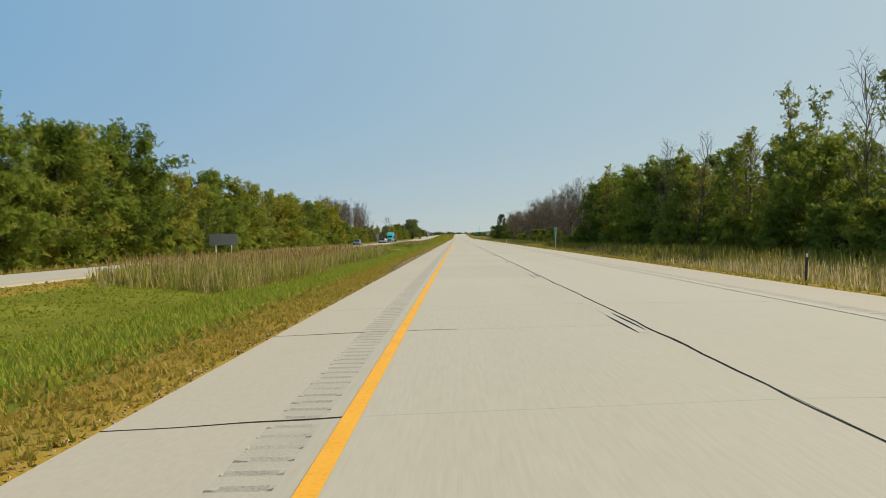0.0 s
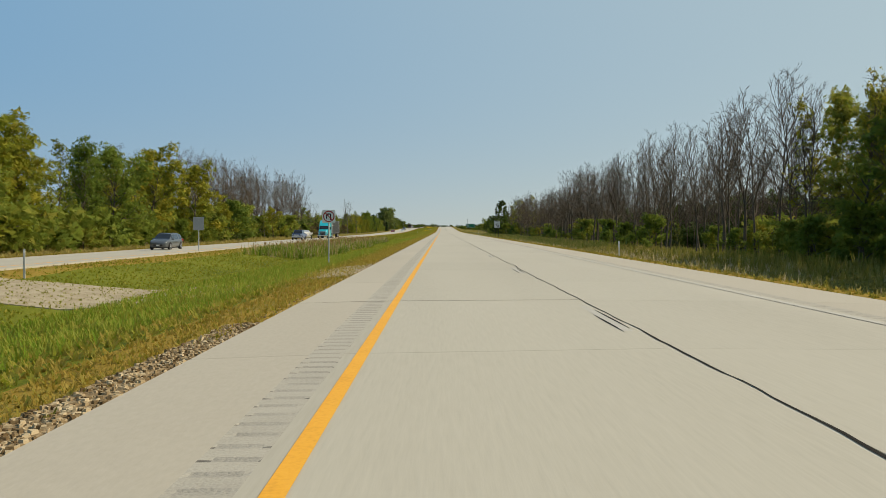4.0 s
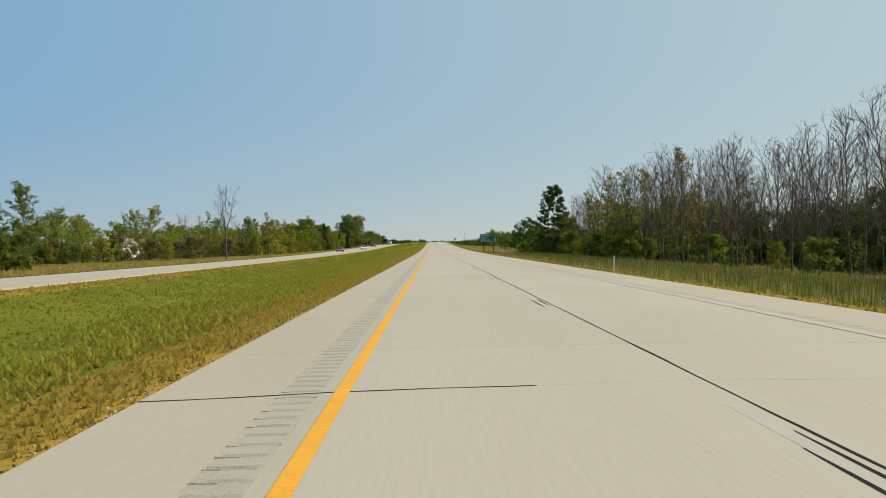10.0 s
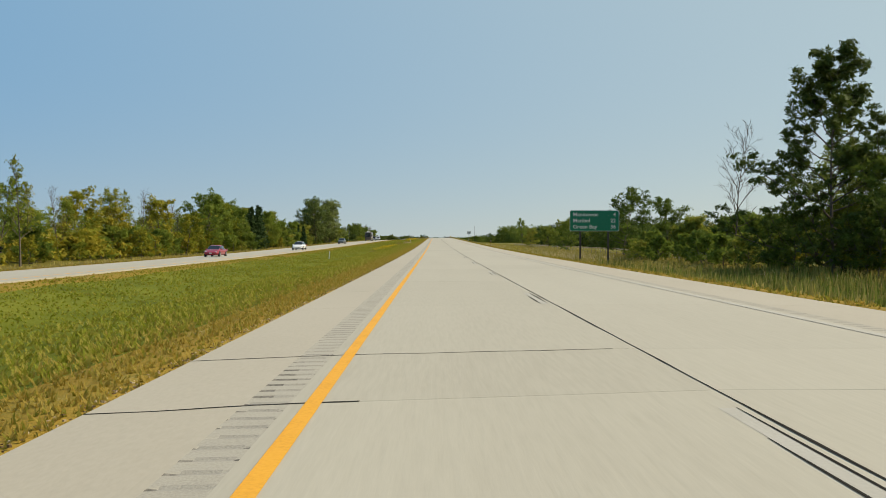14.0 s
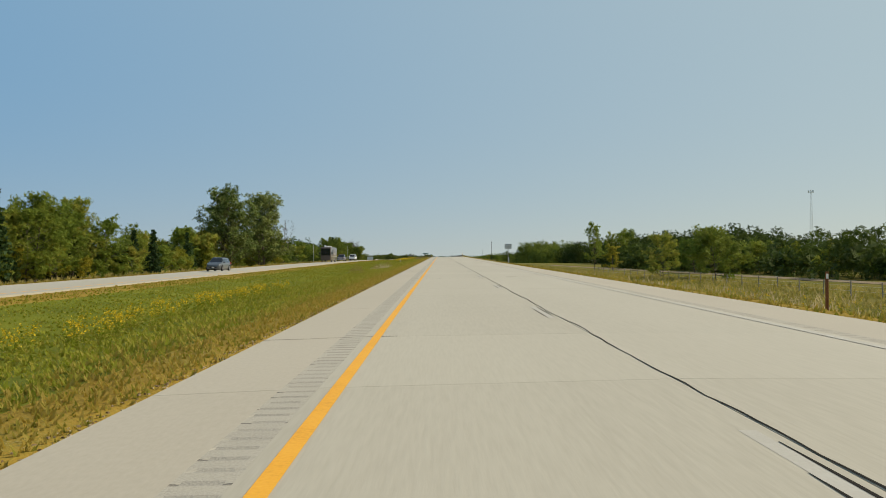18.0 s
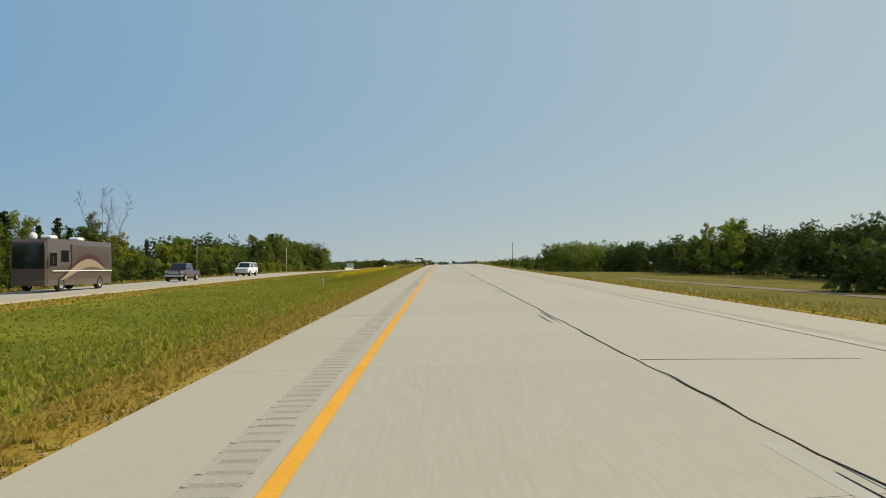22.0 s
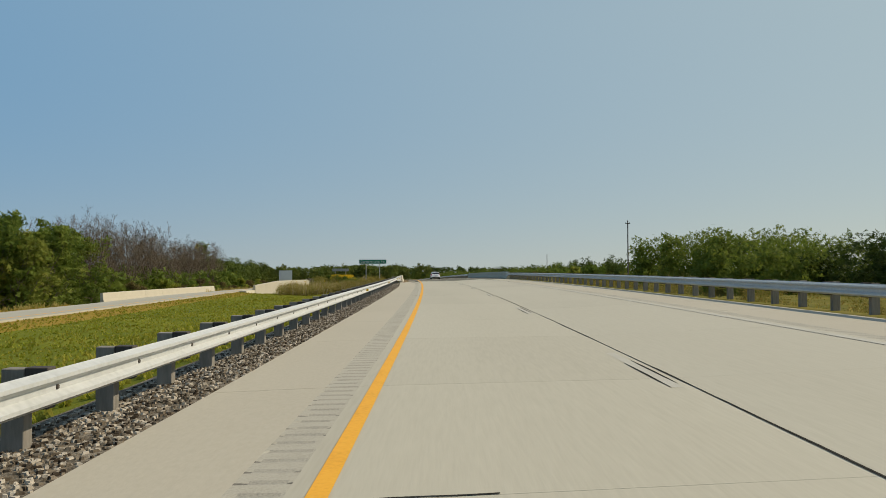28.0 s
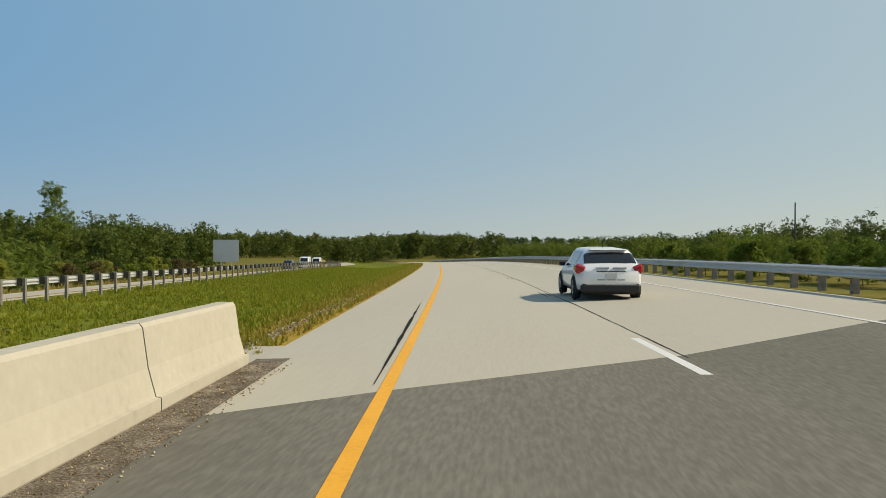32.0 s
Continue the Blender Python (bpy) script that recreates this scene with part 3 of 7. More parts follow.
# tar in the joint between the lanes, wandering and uneven
for a, b in ((-80, BR0 + 3), (BR1 + 4, 1400)):
    ss = np.arange(a, b, 0.4)
    wob = np.array([noise.noise((s * 0.22, 3.1, 0)) * 0.06 + noise.noise((s * 1.1, 7.7, 0)) * 0.034 for s in ss]) * np.clip(np.sin(ss * 0.011) + 0.8, 0.25, 1.6)
    wid = np.array([0.009 + 0.016 * max(0, noise.noise((s * 0.5, 1.3, 5.0)) + 0.2) + 0.02 * max(0, noise.noise((s * 0.16, 9.3, 5.0)) - 0.25) for s in ss])
    ribbon(ss, JOINT - wid + wob, JOINT + wid + wob, 0.005, "lane_joint", "tar", road, "tar-sealed joint between the lanes")
# tar-sealed cross joints: place on the yellow line and how far they are sealed
random.seed(33)
seals = [(c, -1.85, random.choice((-0.1, 1.2, 3.84))) for c in cuts[1:-1] if c > 40 and random.random() < 0.1]
for c, n0, n1 in seals + [(s + 0.147, a, b) for s, a, b in SEALED]:
    nn = np.linspace(n0, n1, 14)
    sc = np.full(14, c)
    base = lean(sc, nn) + np.array([noise.noise((c, q * 1.3, 0)) * 0.05 for q in nn])
    wid = np.array([0.009 + 0.016 * abs(noise.noise((c, q * 0.9, 4))) for q in nn])
    V = np.stack([at(base - wid, nn, cross(nn) + 0.0045), at(base + wid, nn, cross(nn) + 0.0045)], 1).reshape(-1, 3)
    k = np.arange(13) * 2
    put(new("joint_seal", mesh_of("joint_seal", V, np.stack([k, k + 1, k + 3, k + 2], -1), ["tar"])), road)
# dark tar along the yellow line at the bridge ends
for a, b, n, m in ((1045.5, 1056.6, -0.09, -0.09), (1108.3, 1121.5, -0.10, -0.2), (797.5, 801, -0.16, -0.10)):
    ss = np.linspace(a, b, 16)
    w = np.array([0.022 + 0.02 * noise.noise((s, 0.3, 0.2)) for s in ss]) * np.sin(np.linspace(0.15, 3.0, 16)) * (0.45 if a < 1000 else 1.0)
    mid = np.linspace(n, m, 16)
    ribbon(ss, mid - 1.6 * w, mid + w, 0.0085, "joint_seal", "tar", road)
ribbon(np.linspace(1046.4, 1050.6, 6), [-0.62, -0.75, -0.95, -1.05, -0.9, -0.7], -0.57, 0.003, "road_patch", "asphalt_patch", road, "grey asphalt patch beside the rumble strip")

# the other carriageway
other = tagged(new("opposite_road"), "pale concrete carriageway for oncoming traffic beyond the median", "road", kind="structure")
slab(stretch(-300, 2600, 8), [-31, -27.95, -20.6, -18.8], lambda S, N: opp(S, N), "lane", "concrete", parent=other, thick=0.12)
for n, m in ((-20.5, "yellow_paint"), (-27.9, "white_worn")):
    V = []
    ss = stretch(-80, 1600, 8)
    for s in ss:
        V += [at(s, n - 0.07, float(opp(s, n)) + 0.006), at(s, n + 0.07, float(opp(s, n)) + 0.006)]
    k = np.arange(len(ss) - 1) * 2
    put(new("edge_line", mesh_of("edge_line", V, np.stack([k, k + 1, k + 3, k + 2], -1), [m])), other)
# the bridge deck
for c0, c1 in ((EDGE_L - 0.5, 0), (0, JOINT), (JOINT, 8.06), (8.06, 11.1)):
    g0, g1 = float(skew(c0)), float(skew(c1))
    V = []
    for f in np.linspace(0, 1, 14):
        for c, g in ((c0, g0), (c1, g1)):
            s = BR0 + g + f * (BR1 - BR0)
            V.append(at(s, c, float(cross(np.float64(c))) + 0.001))
    V = np.array(V)
    V = np.concatenate([V, V - (0, 0, 0.5)])
    k = np.arange(13) * 2
    F = np.concatenate([np.stack([k, k + 1, k + 3, k + 2], -1), np.stack([k, k + 2, k + 30, k + 28], -1), np.stack([k + 1, k + 29, k + 31, k + 3], -1)])
    put(new("deck_strip", mesh_of("deck_strip", V, F, ["deck_concrete"])), road, "dark grey bridge deck")
# approach paving between shoulder and wall
for a, b, w0, w1 in ((1030, 1060, -1.9, -2.4), (1103, 1112, -2.35, -2.35)):
    ss = np.linspace(a, b, 9)
    ribbon(ss, np.linspace(w0, w1, 9), EDGE_L - 0.004, -0.002, "gutter", "shoulder_concrete", road)
ribbon(np.linspace(1056, 1110.5, 20), -1.9, np.linspace(-1.15, -1.45, 20), 0.004, "gutter", "dark_gravel", road, "grit along the foot of the wall")
# one dark strip for the grit and the wall's shade, painted as colour
ribbon(np.linspace(1064, 1118, 20), np.linspace(10.35, 10.6, 20), 10.97, 0.004, "gutter", "dark_gravel", road, "dark grit and painted shade along the foot of the outer wall")

# ---- plants ----
def tube(V, F, pts, radii, sides):
    """A tapered limb of quads along points."""
    base = len(V)
    for i, (p, r) in enumerate(zip(pts, radii)):
        d = (pts[min(i + 1, len(pts) - 1)] - pts[max(i - 1, 0)]).normalized()
        u = d.orthogonal().normalized()
        w = d.cross(u)
        for k in range(sides):
            a = 2 * math.pi * k / sides
            V.append(p + (u * math.cos(a) + w * math.sin(a)) * r)
    for i in range(len(pts) - 1):
        for k in range(sides):
            a, b = base + i * sides + k, base + i * sides + (k + 1) % sides
            F.append((a, b, b + sides, a + sides))


def limb(rng, p, d, length, segs, up, crook):
    pts = [p]
    for i in range(segs):
        d = (d + Vector((rng.gauss(0, crook), rng.gauss(0, crook), rng.gauss(0, crook) + up))).normalized()
        p = p + d * (length / segs)
        pts.append(p)
    return pts, d


PROFILES = {  # reach of the limbs from the lowest to the top of the crown
    "oval": lambda q: math.sqrt(max(0.02, 1 - ((q - 0.40) / 0.74) ** 2)),
    "round": lambda q: math.sqrt(max(0.03, 1 - ((q - 0.30) / 0.74) ** 2)),
    "cone": lambda q: 1.05 - 0.8 * q,
}


def hair(rng, V, F, p, d, length, half):
    """A thin twig: one tapering strip."""
    side = d.cross(Vector((rng.gauss(0, 1), rng.gauss(0, 1), rng.gauss(0, 1)))).normalized() * half
    e = p + d * length
    k = len(V)
    V.extend((p - side, p + side, e + side * 0.3, e - side * 0.3))
    F.append((k, k + 1, k + 2, k + 3))
    return e


def skeleton_tree(seed, height, spread, first, limbs, subs, twigs=0, fine=0, split=1.0, shape="oval", fan=(72, 22), crook=0.12, cheap=False, stout=1.0):
    """Trunk and limbs of a tree: (trunk arrays, branch arrays, places of the foliage). split: where the trunk parts into leaders."""
    rng = random.Random(seed)
    TV, TF, BV, BF, tips = [], [], [], [], []
    r0 = (height * 0.0085 + 0.03) * stout
    lean = Vector((rng.gauss(0, 0.04), rng.gauss(0, 0.04), 1)).normalized()
    top = height * (0.95 if split >= 1 else split)
    pts, d = limb(rng, Vector((0, 0, -0.3)), lean, top + 0.3, 9, 0.03, 0.035)
    tube(TV, TF, pts, [r0 * (1.3 if i == 0 else 1) * (1 - (0.93 if split >= 1 else 0.35) * (i / 9) ** 0.9) for i in range(10)], 6)
    stems = [(pts, r0, first, 1.0)]
    if split < 1:
        for k in range(4):
            a = k * 1.57 + rng.uniform(-0.5, 0.5)
            th = radians(rng.uniform(8, 30))
            lp, _ = limb(rng, pts[8 - k // 2], Vector((math.cos(a) * math.sin(th), math.sin(a) * math.sin(th), math.cos(th))), height * (1 - split) * rng.uniform(0.8, 1.05), 9, 0.05, 0.07)
            tube(TV, TF, lp, [r0 * 0.5 * (1 - 0.92 * i / 9) for i in range(10)], 5)
            stems.append((lp, r0 * 0.5, 0.15, 0.72))
    share = limbs // len(stems)
    for pts, rad, low, scale in stems:
        turn = rng.uniform(0, 6.28)
        for j in range(share):
            q = (j + rng.random() * 0.9) / share
            f = low + (0.985 - low) * q
            i = min(8, int(f * 9))
            p = pts[i].lerp(pts[i + 1], f * 9 - i)
            turn += 2.4 + rng.gauss(0, 0.35)
            th = radians(fan[0] + (fan[1] - fan[0]) * q + rng.gauss(0, 8))
            ln = spread * scale * PROFILES[shape](q) * rng.uniform(0.72, 1.15)
            bp, bd = limb(rng, p, Vector((math.cos(turn) * math.sin(th), math.sin(turn) * math.sin(th), math.cos(th))), ln, 4, 0.07, crook)
            br = min(rad * (1 - 0.85 * f) * 0.62 + 0.01, 0.02 * ln + 0.015)
            tube(BV, BF, bp, [br * (1 - 0.8 * k / 4) for k in range(5)], 3 if cheap else 4)
            tips += [bp[2].lerp(bp[3], rng.random()), bp[4].copy()]
            for k in range(subs):
                g = (0.22 + 0.76 * (k + rng.random()) / subs) * 4
                gi = min(3, int(g))
                sp = bp[gi].lerp(bp[gi + 1], g - gi)
                along = (bp[gi + 1] - bp[gi]).normalized()
                off = along.cross(Vector((rng.gauss(0, 1), rng.gauss(0, 1), rng.gauss(0, 1)))).normalized()
                sd = (along + off * rng.uniform(0.5, 1.0) + Vector((0, 0, 0.18))).normalized()
                sl = ln * (0.62 - 0.09 * g) * rng.uniform(0.75, 1.2)
                spts, sd2 = limb(rng, sp, sd, sl, 2, 0.08, crook)
                tips += [spts[1].copy(), spts[2].copy()]
                if cheap:
                    hair(rng, BV, BF, sp, sd, sl, br * 0.4)
                else:
                    tube(BV, BF, spts, [br * 0.42, br * 0.3, br * 0.14], 3)
                for w in range(twigs):
                    tp = spts[0].lerp(spts[1], rng.uniform(0.4, 1)) if w % 2 else spts[1].lerp(spts[2], rng.random())
                    td = (sd2 + Vector((rng.gauss(0, 0.55), rng.gauss(0, 0.55), rng.gauss(0.12, 0.4)))).normalized()
                    tl = sl * rng.uniform(0.4, 0.75)
                    te = hair(rng, BV, BF, tp, td, tl, 0.017)
                    for h in range(fine):
                        hd = (td + Vector((rng.gauss(0, 0.5), rng.gauss(0, 0.5), rng.gauss(0.1, 0.4)))).normalized()
                        hair(rng, BV, BF, tp.lerp(te, rng.uniform(0.25, 0.9)), hd, tl * rng.uniform(0.45, 0.85), 0.012)
    return (TV, TF), (BV, BF), tips


def leaves(rng, centres, radius, per, size, flat=0.7):
    """Small leaf sprays round centres, mostly facing up and outwards: arrays of triangles."""
    c = np.repeat(np.asarray([tuple(p) for p in centres]), per, 0)
    k = len(c)
    off = rng.normal(0, 1, (k, 3))
    off *= (rng.random((k, 1)) ** 0.5) / np.linalg.norm(off, axis=1, keepdims=True) * radius
    off[:, 2] *= flat
    c = c + off
    face = 0.4 * off / np.maximum(np.linalg.norm(off, axis=1, keepdims=True), 1e-6) + rng.normal(0, 0.5, (k, 3)) + (0, 0, 0.45)
    face /= np.linalg.norm(face, axis=1, keepdims=True)
    u = np.cross(face, rng.normal(0, 1, (k, 3)))
    u /= np.linalg.norm(u, axis=1, keepdims=True)
    w = np.cross(face, u)
    ln = size * rng.uniform(0.6, 1.3, (k, 1))
    wd = ln * rng.uniform(0.45, 0.7, (k, 1))
    V = np.stack([c - u * ln * 0.45 - w * wd * 0.6, c + u * ln * 0.1 + w * wd * 0.75, c + u * ln * 0.65 - w * wd * 0.2], 1)
    return V.reshape(-1, 3), np.arange(k * 3).reshape(-1, 3)


def tree_kind(name, label, height, spread, first, limbs, subs, leaf=None, per=0, size=0.4, radius=0.9, seed=1, bark="bark", category="tree", twigs=0, fine=0, flat=0.65, thin=0.0, **form):
    """A tree standing at the origin, to be copied. thin: share of the foliage that has fallen."""
    (TV, TF), (BV, BF), tips = skeleton_tree(seed, height, spread, first, limbs, subs, twigs, fine, **form)
    squash = height / (max(p.z for p in tips) + (radius * flat * 0.7 if leaf else 0.3))
    for v in TV + BV + tips:
        v.z *= squash
    trunk = mesh_of("trunk", [tuple(v) for v in TV], TF, [bark], True)
    boughs = mesh_of("bough", [tuple(v) for v in BV], BF, ["twig" if leaf is None else bark])
    crown = None
    if leaf:
        pick = random.Random(seed + 7)
        V, F = leaves(np.random.default_rng(seed), [p for p in tips if pick.random() >= thin], radius, per, size, flat)
        crown = mesh_of("crown", V, F, [leaf])
    return {"name": name, "label": label, "cat": category, "trunk": trunk, "branches": boughs, "crown": crown, "h": height}


def conifer_kind(name, label, height, spread, seed):
    """A spruce: whorls of drooping boughs with needle sprays."""
    rng = random.Random(seed)
    TV, TF, tips = [], [], []
    pts = [Vector((0, 0, -0.3 + (height + 0.3) * i / 6)) for i in range(7)]
    tube(TV, TF, pts, [0.16 * (1 - 0.95 * i / 6) * height / 10 for i in range(7)], 6)
    z = 0.5
    while z < height:
        reach = spread * (1 - z / height) ** 0.85 + 0.1
        for k in range(7):
            a = rng.uniform(0, 2 * math.pi)
            for f in np.arange(0.15, 1.01, 0.35 / max(0.5, reach)):
                tips.append((math.cos(a) * reach * f, math.sin(a) * reach * f, z - 0.25 * reach * f * f + rng.gauss(0, 0.06)))
        z += 0.42
    V, F = leaves(np.random.default_rng(seed), tips, 0.28, 5, 0.42, 0.5)
    return {"name": name, "label": label, "cat": "tree", "trunk": mesh_of("trunk", [tuple(v) for v in TV], TF, ["bark"]), "branches": None, "crown": mesh_of("crown", V, F, ["needle"]), "h": height}


def plant(kind, s, n, size=1.0, turn=None, group="", label="", z=None):
    """Sets a tree of a kind at road coordinates."""
    if z is None:
        z = float(ground_z(s, n)) - 0.05
    turn = random.uniform(0, 360) if turn is None else turn
    top = tagged(new(kind["name"]), label or kind["label"], kind["cat"], group)
    top.matrix_basis = stand(s, n, z, turn, size)
    for key in ("trunk", "branches", "crown"):
        if kind[key]:
            put(new({"branches": "bough"}.get(key, key), kind[key]), top)
    return top


def joined(name, places, label, category, sources, material):
    """Many plants in one mesh: places are (source index, s, n, size, turn)."""
    VV, FF, at_v = [], [], 0
    for i, s, n, size, turn in places:
        V, F = sources[i]
        c, sn = math.cos(turn), math.sin(turn)
        R = np.array([[c, -sn, 0], [sn, c, 0], [0, 0, 1]]) * size
        VV.append(V @ R.T + at(s, n, float(ground_z(s, n))))
        FF.append(F + at_v)
        at_v += len(V)
    if VV:
        tagged(new(name, mesh_of(name, np.concatenate(VV), np.concatenate(FF), [material])), label, category, kind="stuff")


OAK = [tree_kind("oak_tree", "broad green deciduous tree with a dense uneven crown", 13, 5.6, 0.08, 24, 4, "leaf_green", 16, 0.56, 0.85, s, shape="oval", fan=(84, 34)) for s in (11, 12, 13, 14)]
OAKD = [tree_kind("oak_tree", "broad dark green deciduous tree with a dense crown", 13, 5.6, 0.08, 24, 4, "leaf_mid", 16, 0.56, 0.85, s, shape="oval", fan=(84, 34)) for s in (15, 16, 17)]
ASH = [tree_kind("ash_tree", "tall green tree with a loose narrow crown", 15, 4.0, 0.14, 26, 4, "leaf_green", 12, 0.48, 0.65, s, shape="oval", fan=(60, 24), thin=0.18) for s in (21, 22, 23)]
MAPLE = [tree_kind("maple_tree", "round dark green maple tree in the roadside field", 9, 6.6, 0.20, 32, 5, "leaf_maple", 20, 0.46, 0.75, s, shape="round", fan=(88, 10)) for s in (31, 32)]
POPLAR = [tree_kind("poplar_tree", "tall poplar with ragged glossy green foliage", 17.5, 7.2, 0.06, 40, 5, "leaf_poplar", 22, 0.5, 0.82, s, shape="oval", fan=(60, 26), thin=0.03) for s in (41, 42)]
TOWER = [tree_kind("tall_tree", "tall dark tree with open layered boughs at its ragged top", 19.5, 8.6, 0.05, 42, 5, "leaf_dark", 18, 0.58, 0.7, s, shape="cone", fan=(86, 46), flat=0.45, thin=0.05) for s in (44,)]
GOLD = [tree_kind("turning_tree", "small tree with yellow and green early autumn leaves", 9, 3.4, 0.10, 18, 4, "leaf_gold", 14, 0.44, 0.6, s, shape="oval", fan=(72, 28)) for s in (51, 52)]
BARE = [tree_kind("bare_tree", "leafless grey deciduous tree with fine upright twigs", 15, 3.2, 0.26, 19, 4, seed=s, twigs=3, fine=2, shape="oval", fan=(52, 16), crook=0.12, stout=0.72) for s in (61, 62, 63, 64)]
BAREW = [tree_kind("bare_tree", "broad leafless tree with a spreading grey crown", 17, 3.9, 0.72, 35, 4, seed=s, twigs=3, fine=2, split=0.42, shape="oval", fan=(58, 16), crook=0.13, stout=1.15) for s in (71, 72)]
STEMS = [tree_kind("bare_tree", "leafless tree of several slanting grey stems", 12, 3.0, 0.9, 30, 4, seed=s, twigs=3, fine=2, split=0.16, shape="oval", fan=(40, 14), crook=0.13, stout=0.85) for s in (73, 74, 75)]
THIN = [tree_kind("ash_tree", "slender half bare tree with thin yellow-green foliage", 14, 2.7, 0.28, 18, 4, "leaf_gold", 5, 0.42, 0.5, s, twigs=2, fine=1, shape="oval", fan=(52, 14), thin=0.35) for s in (81, 82)]
SHRUB = [tree_kind("shrub", "low leafy green shrub at the edge of the trees", 3.2, 2.0, 0.06, 12, 3, "leaf_green", 15, 0.34, 0.42, s, shape="round", fan=(80, 10), category="shrub") for s in (91, 92, 93)]
BUSH = [tree_kind("shrub", "dense dark green shrub", 2.6, 1.6, 0.05, 14, 4, "leaf_mid", 55, 0.085, 0.4, 94, shape="round", fan=(85, 8), category="shrub")]
SCRUB = [tree_kind("shrub", "brown and olive thicket of scrub under the bare trees", 3.4, 2.3, 0.05, 14, 4, "leaf_rust", 16, 0.24, 0.45, s, shape="round", fan=(82, 10), category="shrub") for s in (95, 96)]
SPRUCE = [conifer_kind("spruce_tree", "dark green conical spruce tree", 10, 2.4, s) for s in (101, 102)]

# ---- woods and single trees ----
random.seed(5)


def belt(kinds, s0, s1, n, step, low, high, group="", wander=2.0):
    """A front row of trees along the road, heights between low and high."""
    s = s0
    while s < s1:
        k = random.choice(kinds)
        plant(k, s + random.uniform(-0.3, 0.3) * step, n + random.uniform(-1, 1) * wander, random.uniform(low, high) / k["h"], group=group)
        s += step * random.uniform(0.75, 1.25)


def arrays(kind, keys):
    """The kind's meshes as one vertex and quad array, for joining."""
    VV, FF, k = [], [], 0
    for key in keys:
        me = kind[key]
        if me is None:
            continue
        v = np.empty(len(me.vertices) * 3, np.float32)
        me.vertices.foreach_get("co", v)
        f = np.empty(len(me.loops), np.int32)
        me.loops.foreach_get("vertex_index", f)
        VV.append(v.reshape(-1, 3))
        FF.append(f.reshape(-1, 4) + k)
        k += len(VV[-1])
    return np.concatenate(VV), np.concatenate(FF)


def far_crown(seed, h, w, sprays, size):
    """A cheap crown for woods seen from afar: lobes of leaf sprays from the ground up."""
    rng = np.random.default_rng(seed)
    c = rng.normal(0, 1, (16, 3))
    c /= np.linalg.norm(c, axis=1, keepdims=True)
    c *= rng.uniform(0.5, 1.0, (16, 1)) * (w * 0.75, w * 0.75, h * 0.36)
    c[:, 2] += h * 0.56
    low = np.stack([rng.uniform(-w, w, 5), rng.uniform(-w, w, 5), rng.uniform(0.5, h * 0.3, 5)], 1)
    V, F = leaves(rng, np.concatenate([c, low]), w * 0.42, sprays, size, 0.8)
    return V, F


FAR = [far_crown(200 + i, 12, 4.2, 13, 1.35) for i in range(5)]
FINE = [far_crown(210 + i, 12, 4.4, 20, 1.0) for i in range(5)]
TALL = [far_crown(220 + i, 19, 5.2, 30, 1.05) for i in range(4)]
MEDIUM = [far_crown(250 + i, 12, 4.3, 30, 0.72) for i in range(5)]
THICK = [far_crown(230 + i, 4, 2.9, 13, 0.8) for i in range(4)]
PLAIN_BARE = [tree_kind("bare_tree", "", 15, 3.2, 0.25, 13, 3, seed=s, twigs=3, fine=1, fan=(50, 16), crook=0.12, cheap=True, stout=0.62) for s in (65, 66, 67, 68)]
FAR_GREY = [arrays(k, ("trunk", "branches")) for k in PLAIN_BARE]


def woods(name, s0, s1, n0, n1, count, low, high, sources, base_h, material, label):
    places = [(random.randrange(len(sources)), random.uniform(s0, s1), random.uniform(n0, n1), random.uniform(low, high) / base_h, random.uniform(0, 6.28)) for i in range(count)]
    joined(name, places, label, "woods", sources, material)


LEFT, RIGHT = "trees along the left roadside", "trees along the right roadside"
# left side
belt(OAK + OAK + ASH, 62, 108, -45, 4.4, 15.5, 19, LEFT)
belt(OAK + ASH, 108, 150, -45, 4.6, 12, 15, LEFT)
belt(OAK + ASH + GOLD + THIN, 150, 285, -45, 4.4, 11, 16, LEFT)
belt(SHRUB + SHRUB + GOLD, 60, 290, -41.5, 4.5, 1.8, 4.2, LEFT, 1.0)
woods("woodland", 55, 300, -62, -48, 110, 11, 14, FINE, 12, "leaf_green", "dense green deciduous woods behind the roadside trees")
belt(BARE + BARE + BAREW, 286, 398, -46, 3.6, 15, 19, LEFT)
belt(THIN + SHRUB + GOLD, 288, 372, -43, 5.0, 3, 9, LEFT)
belt(SCRUB + SCRUB + SHRUB, 372, 430, -43, 3.6, 3, 5, LEFT)
woods("bare_woodland", 285, 400, -62, -48, 110, 14, 19, FAR_GREY, 15, "twig", "leafless grey woods behind the roadside trees")
woods("woodland", 290, 425, -70, -60, 45, 4, 7, FAR, 12, "leaf_gold", "leafy undergrowth backing the bare trees")
for s, n, f in ((402, -48, 1.28), (405, -46, 1.08), (420, -45, 0.72)):
    plant(BAREW[int(s) % 2], s, n, f, group=LEFT)
belt(SCRUB + SCRUB + SHRUB + GOLD, 432, 560, -50, 5.0, 2.0, 4.8, LEFT)
belt(THIN + ASH + BARE, 440, 560, -54, 10.0, 7, 11.5, LEFT)
plant(ASH[0], 428, -48, 0.6, group=LEFT)
plant(BAREW[0], 520, -44, 1.0, group=LEFT)
plant(BARE[1], 507, -46, 0.62, group=LEFT)
plant(BARE[3], 497, -47, 0.6, group=LEFT)
belt(GOLD + ASH + BARE + THIN, 548, 680, -51, 5.0, 8, 12.5, LEFT)
belt(SHRUB + GOLD, 548, 860, -47, 4.5, 2.5, 5.5, LEFT)
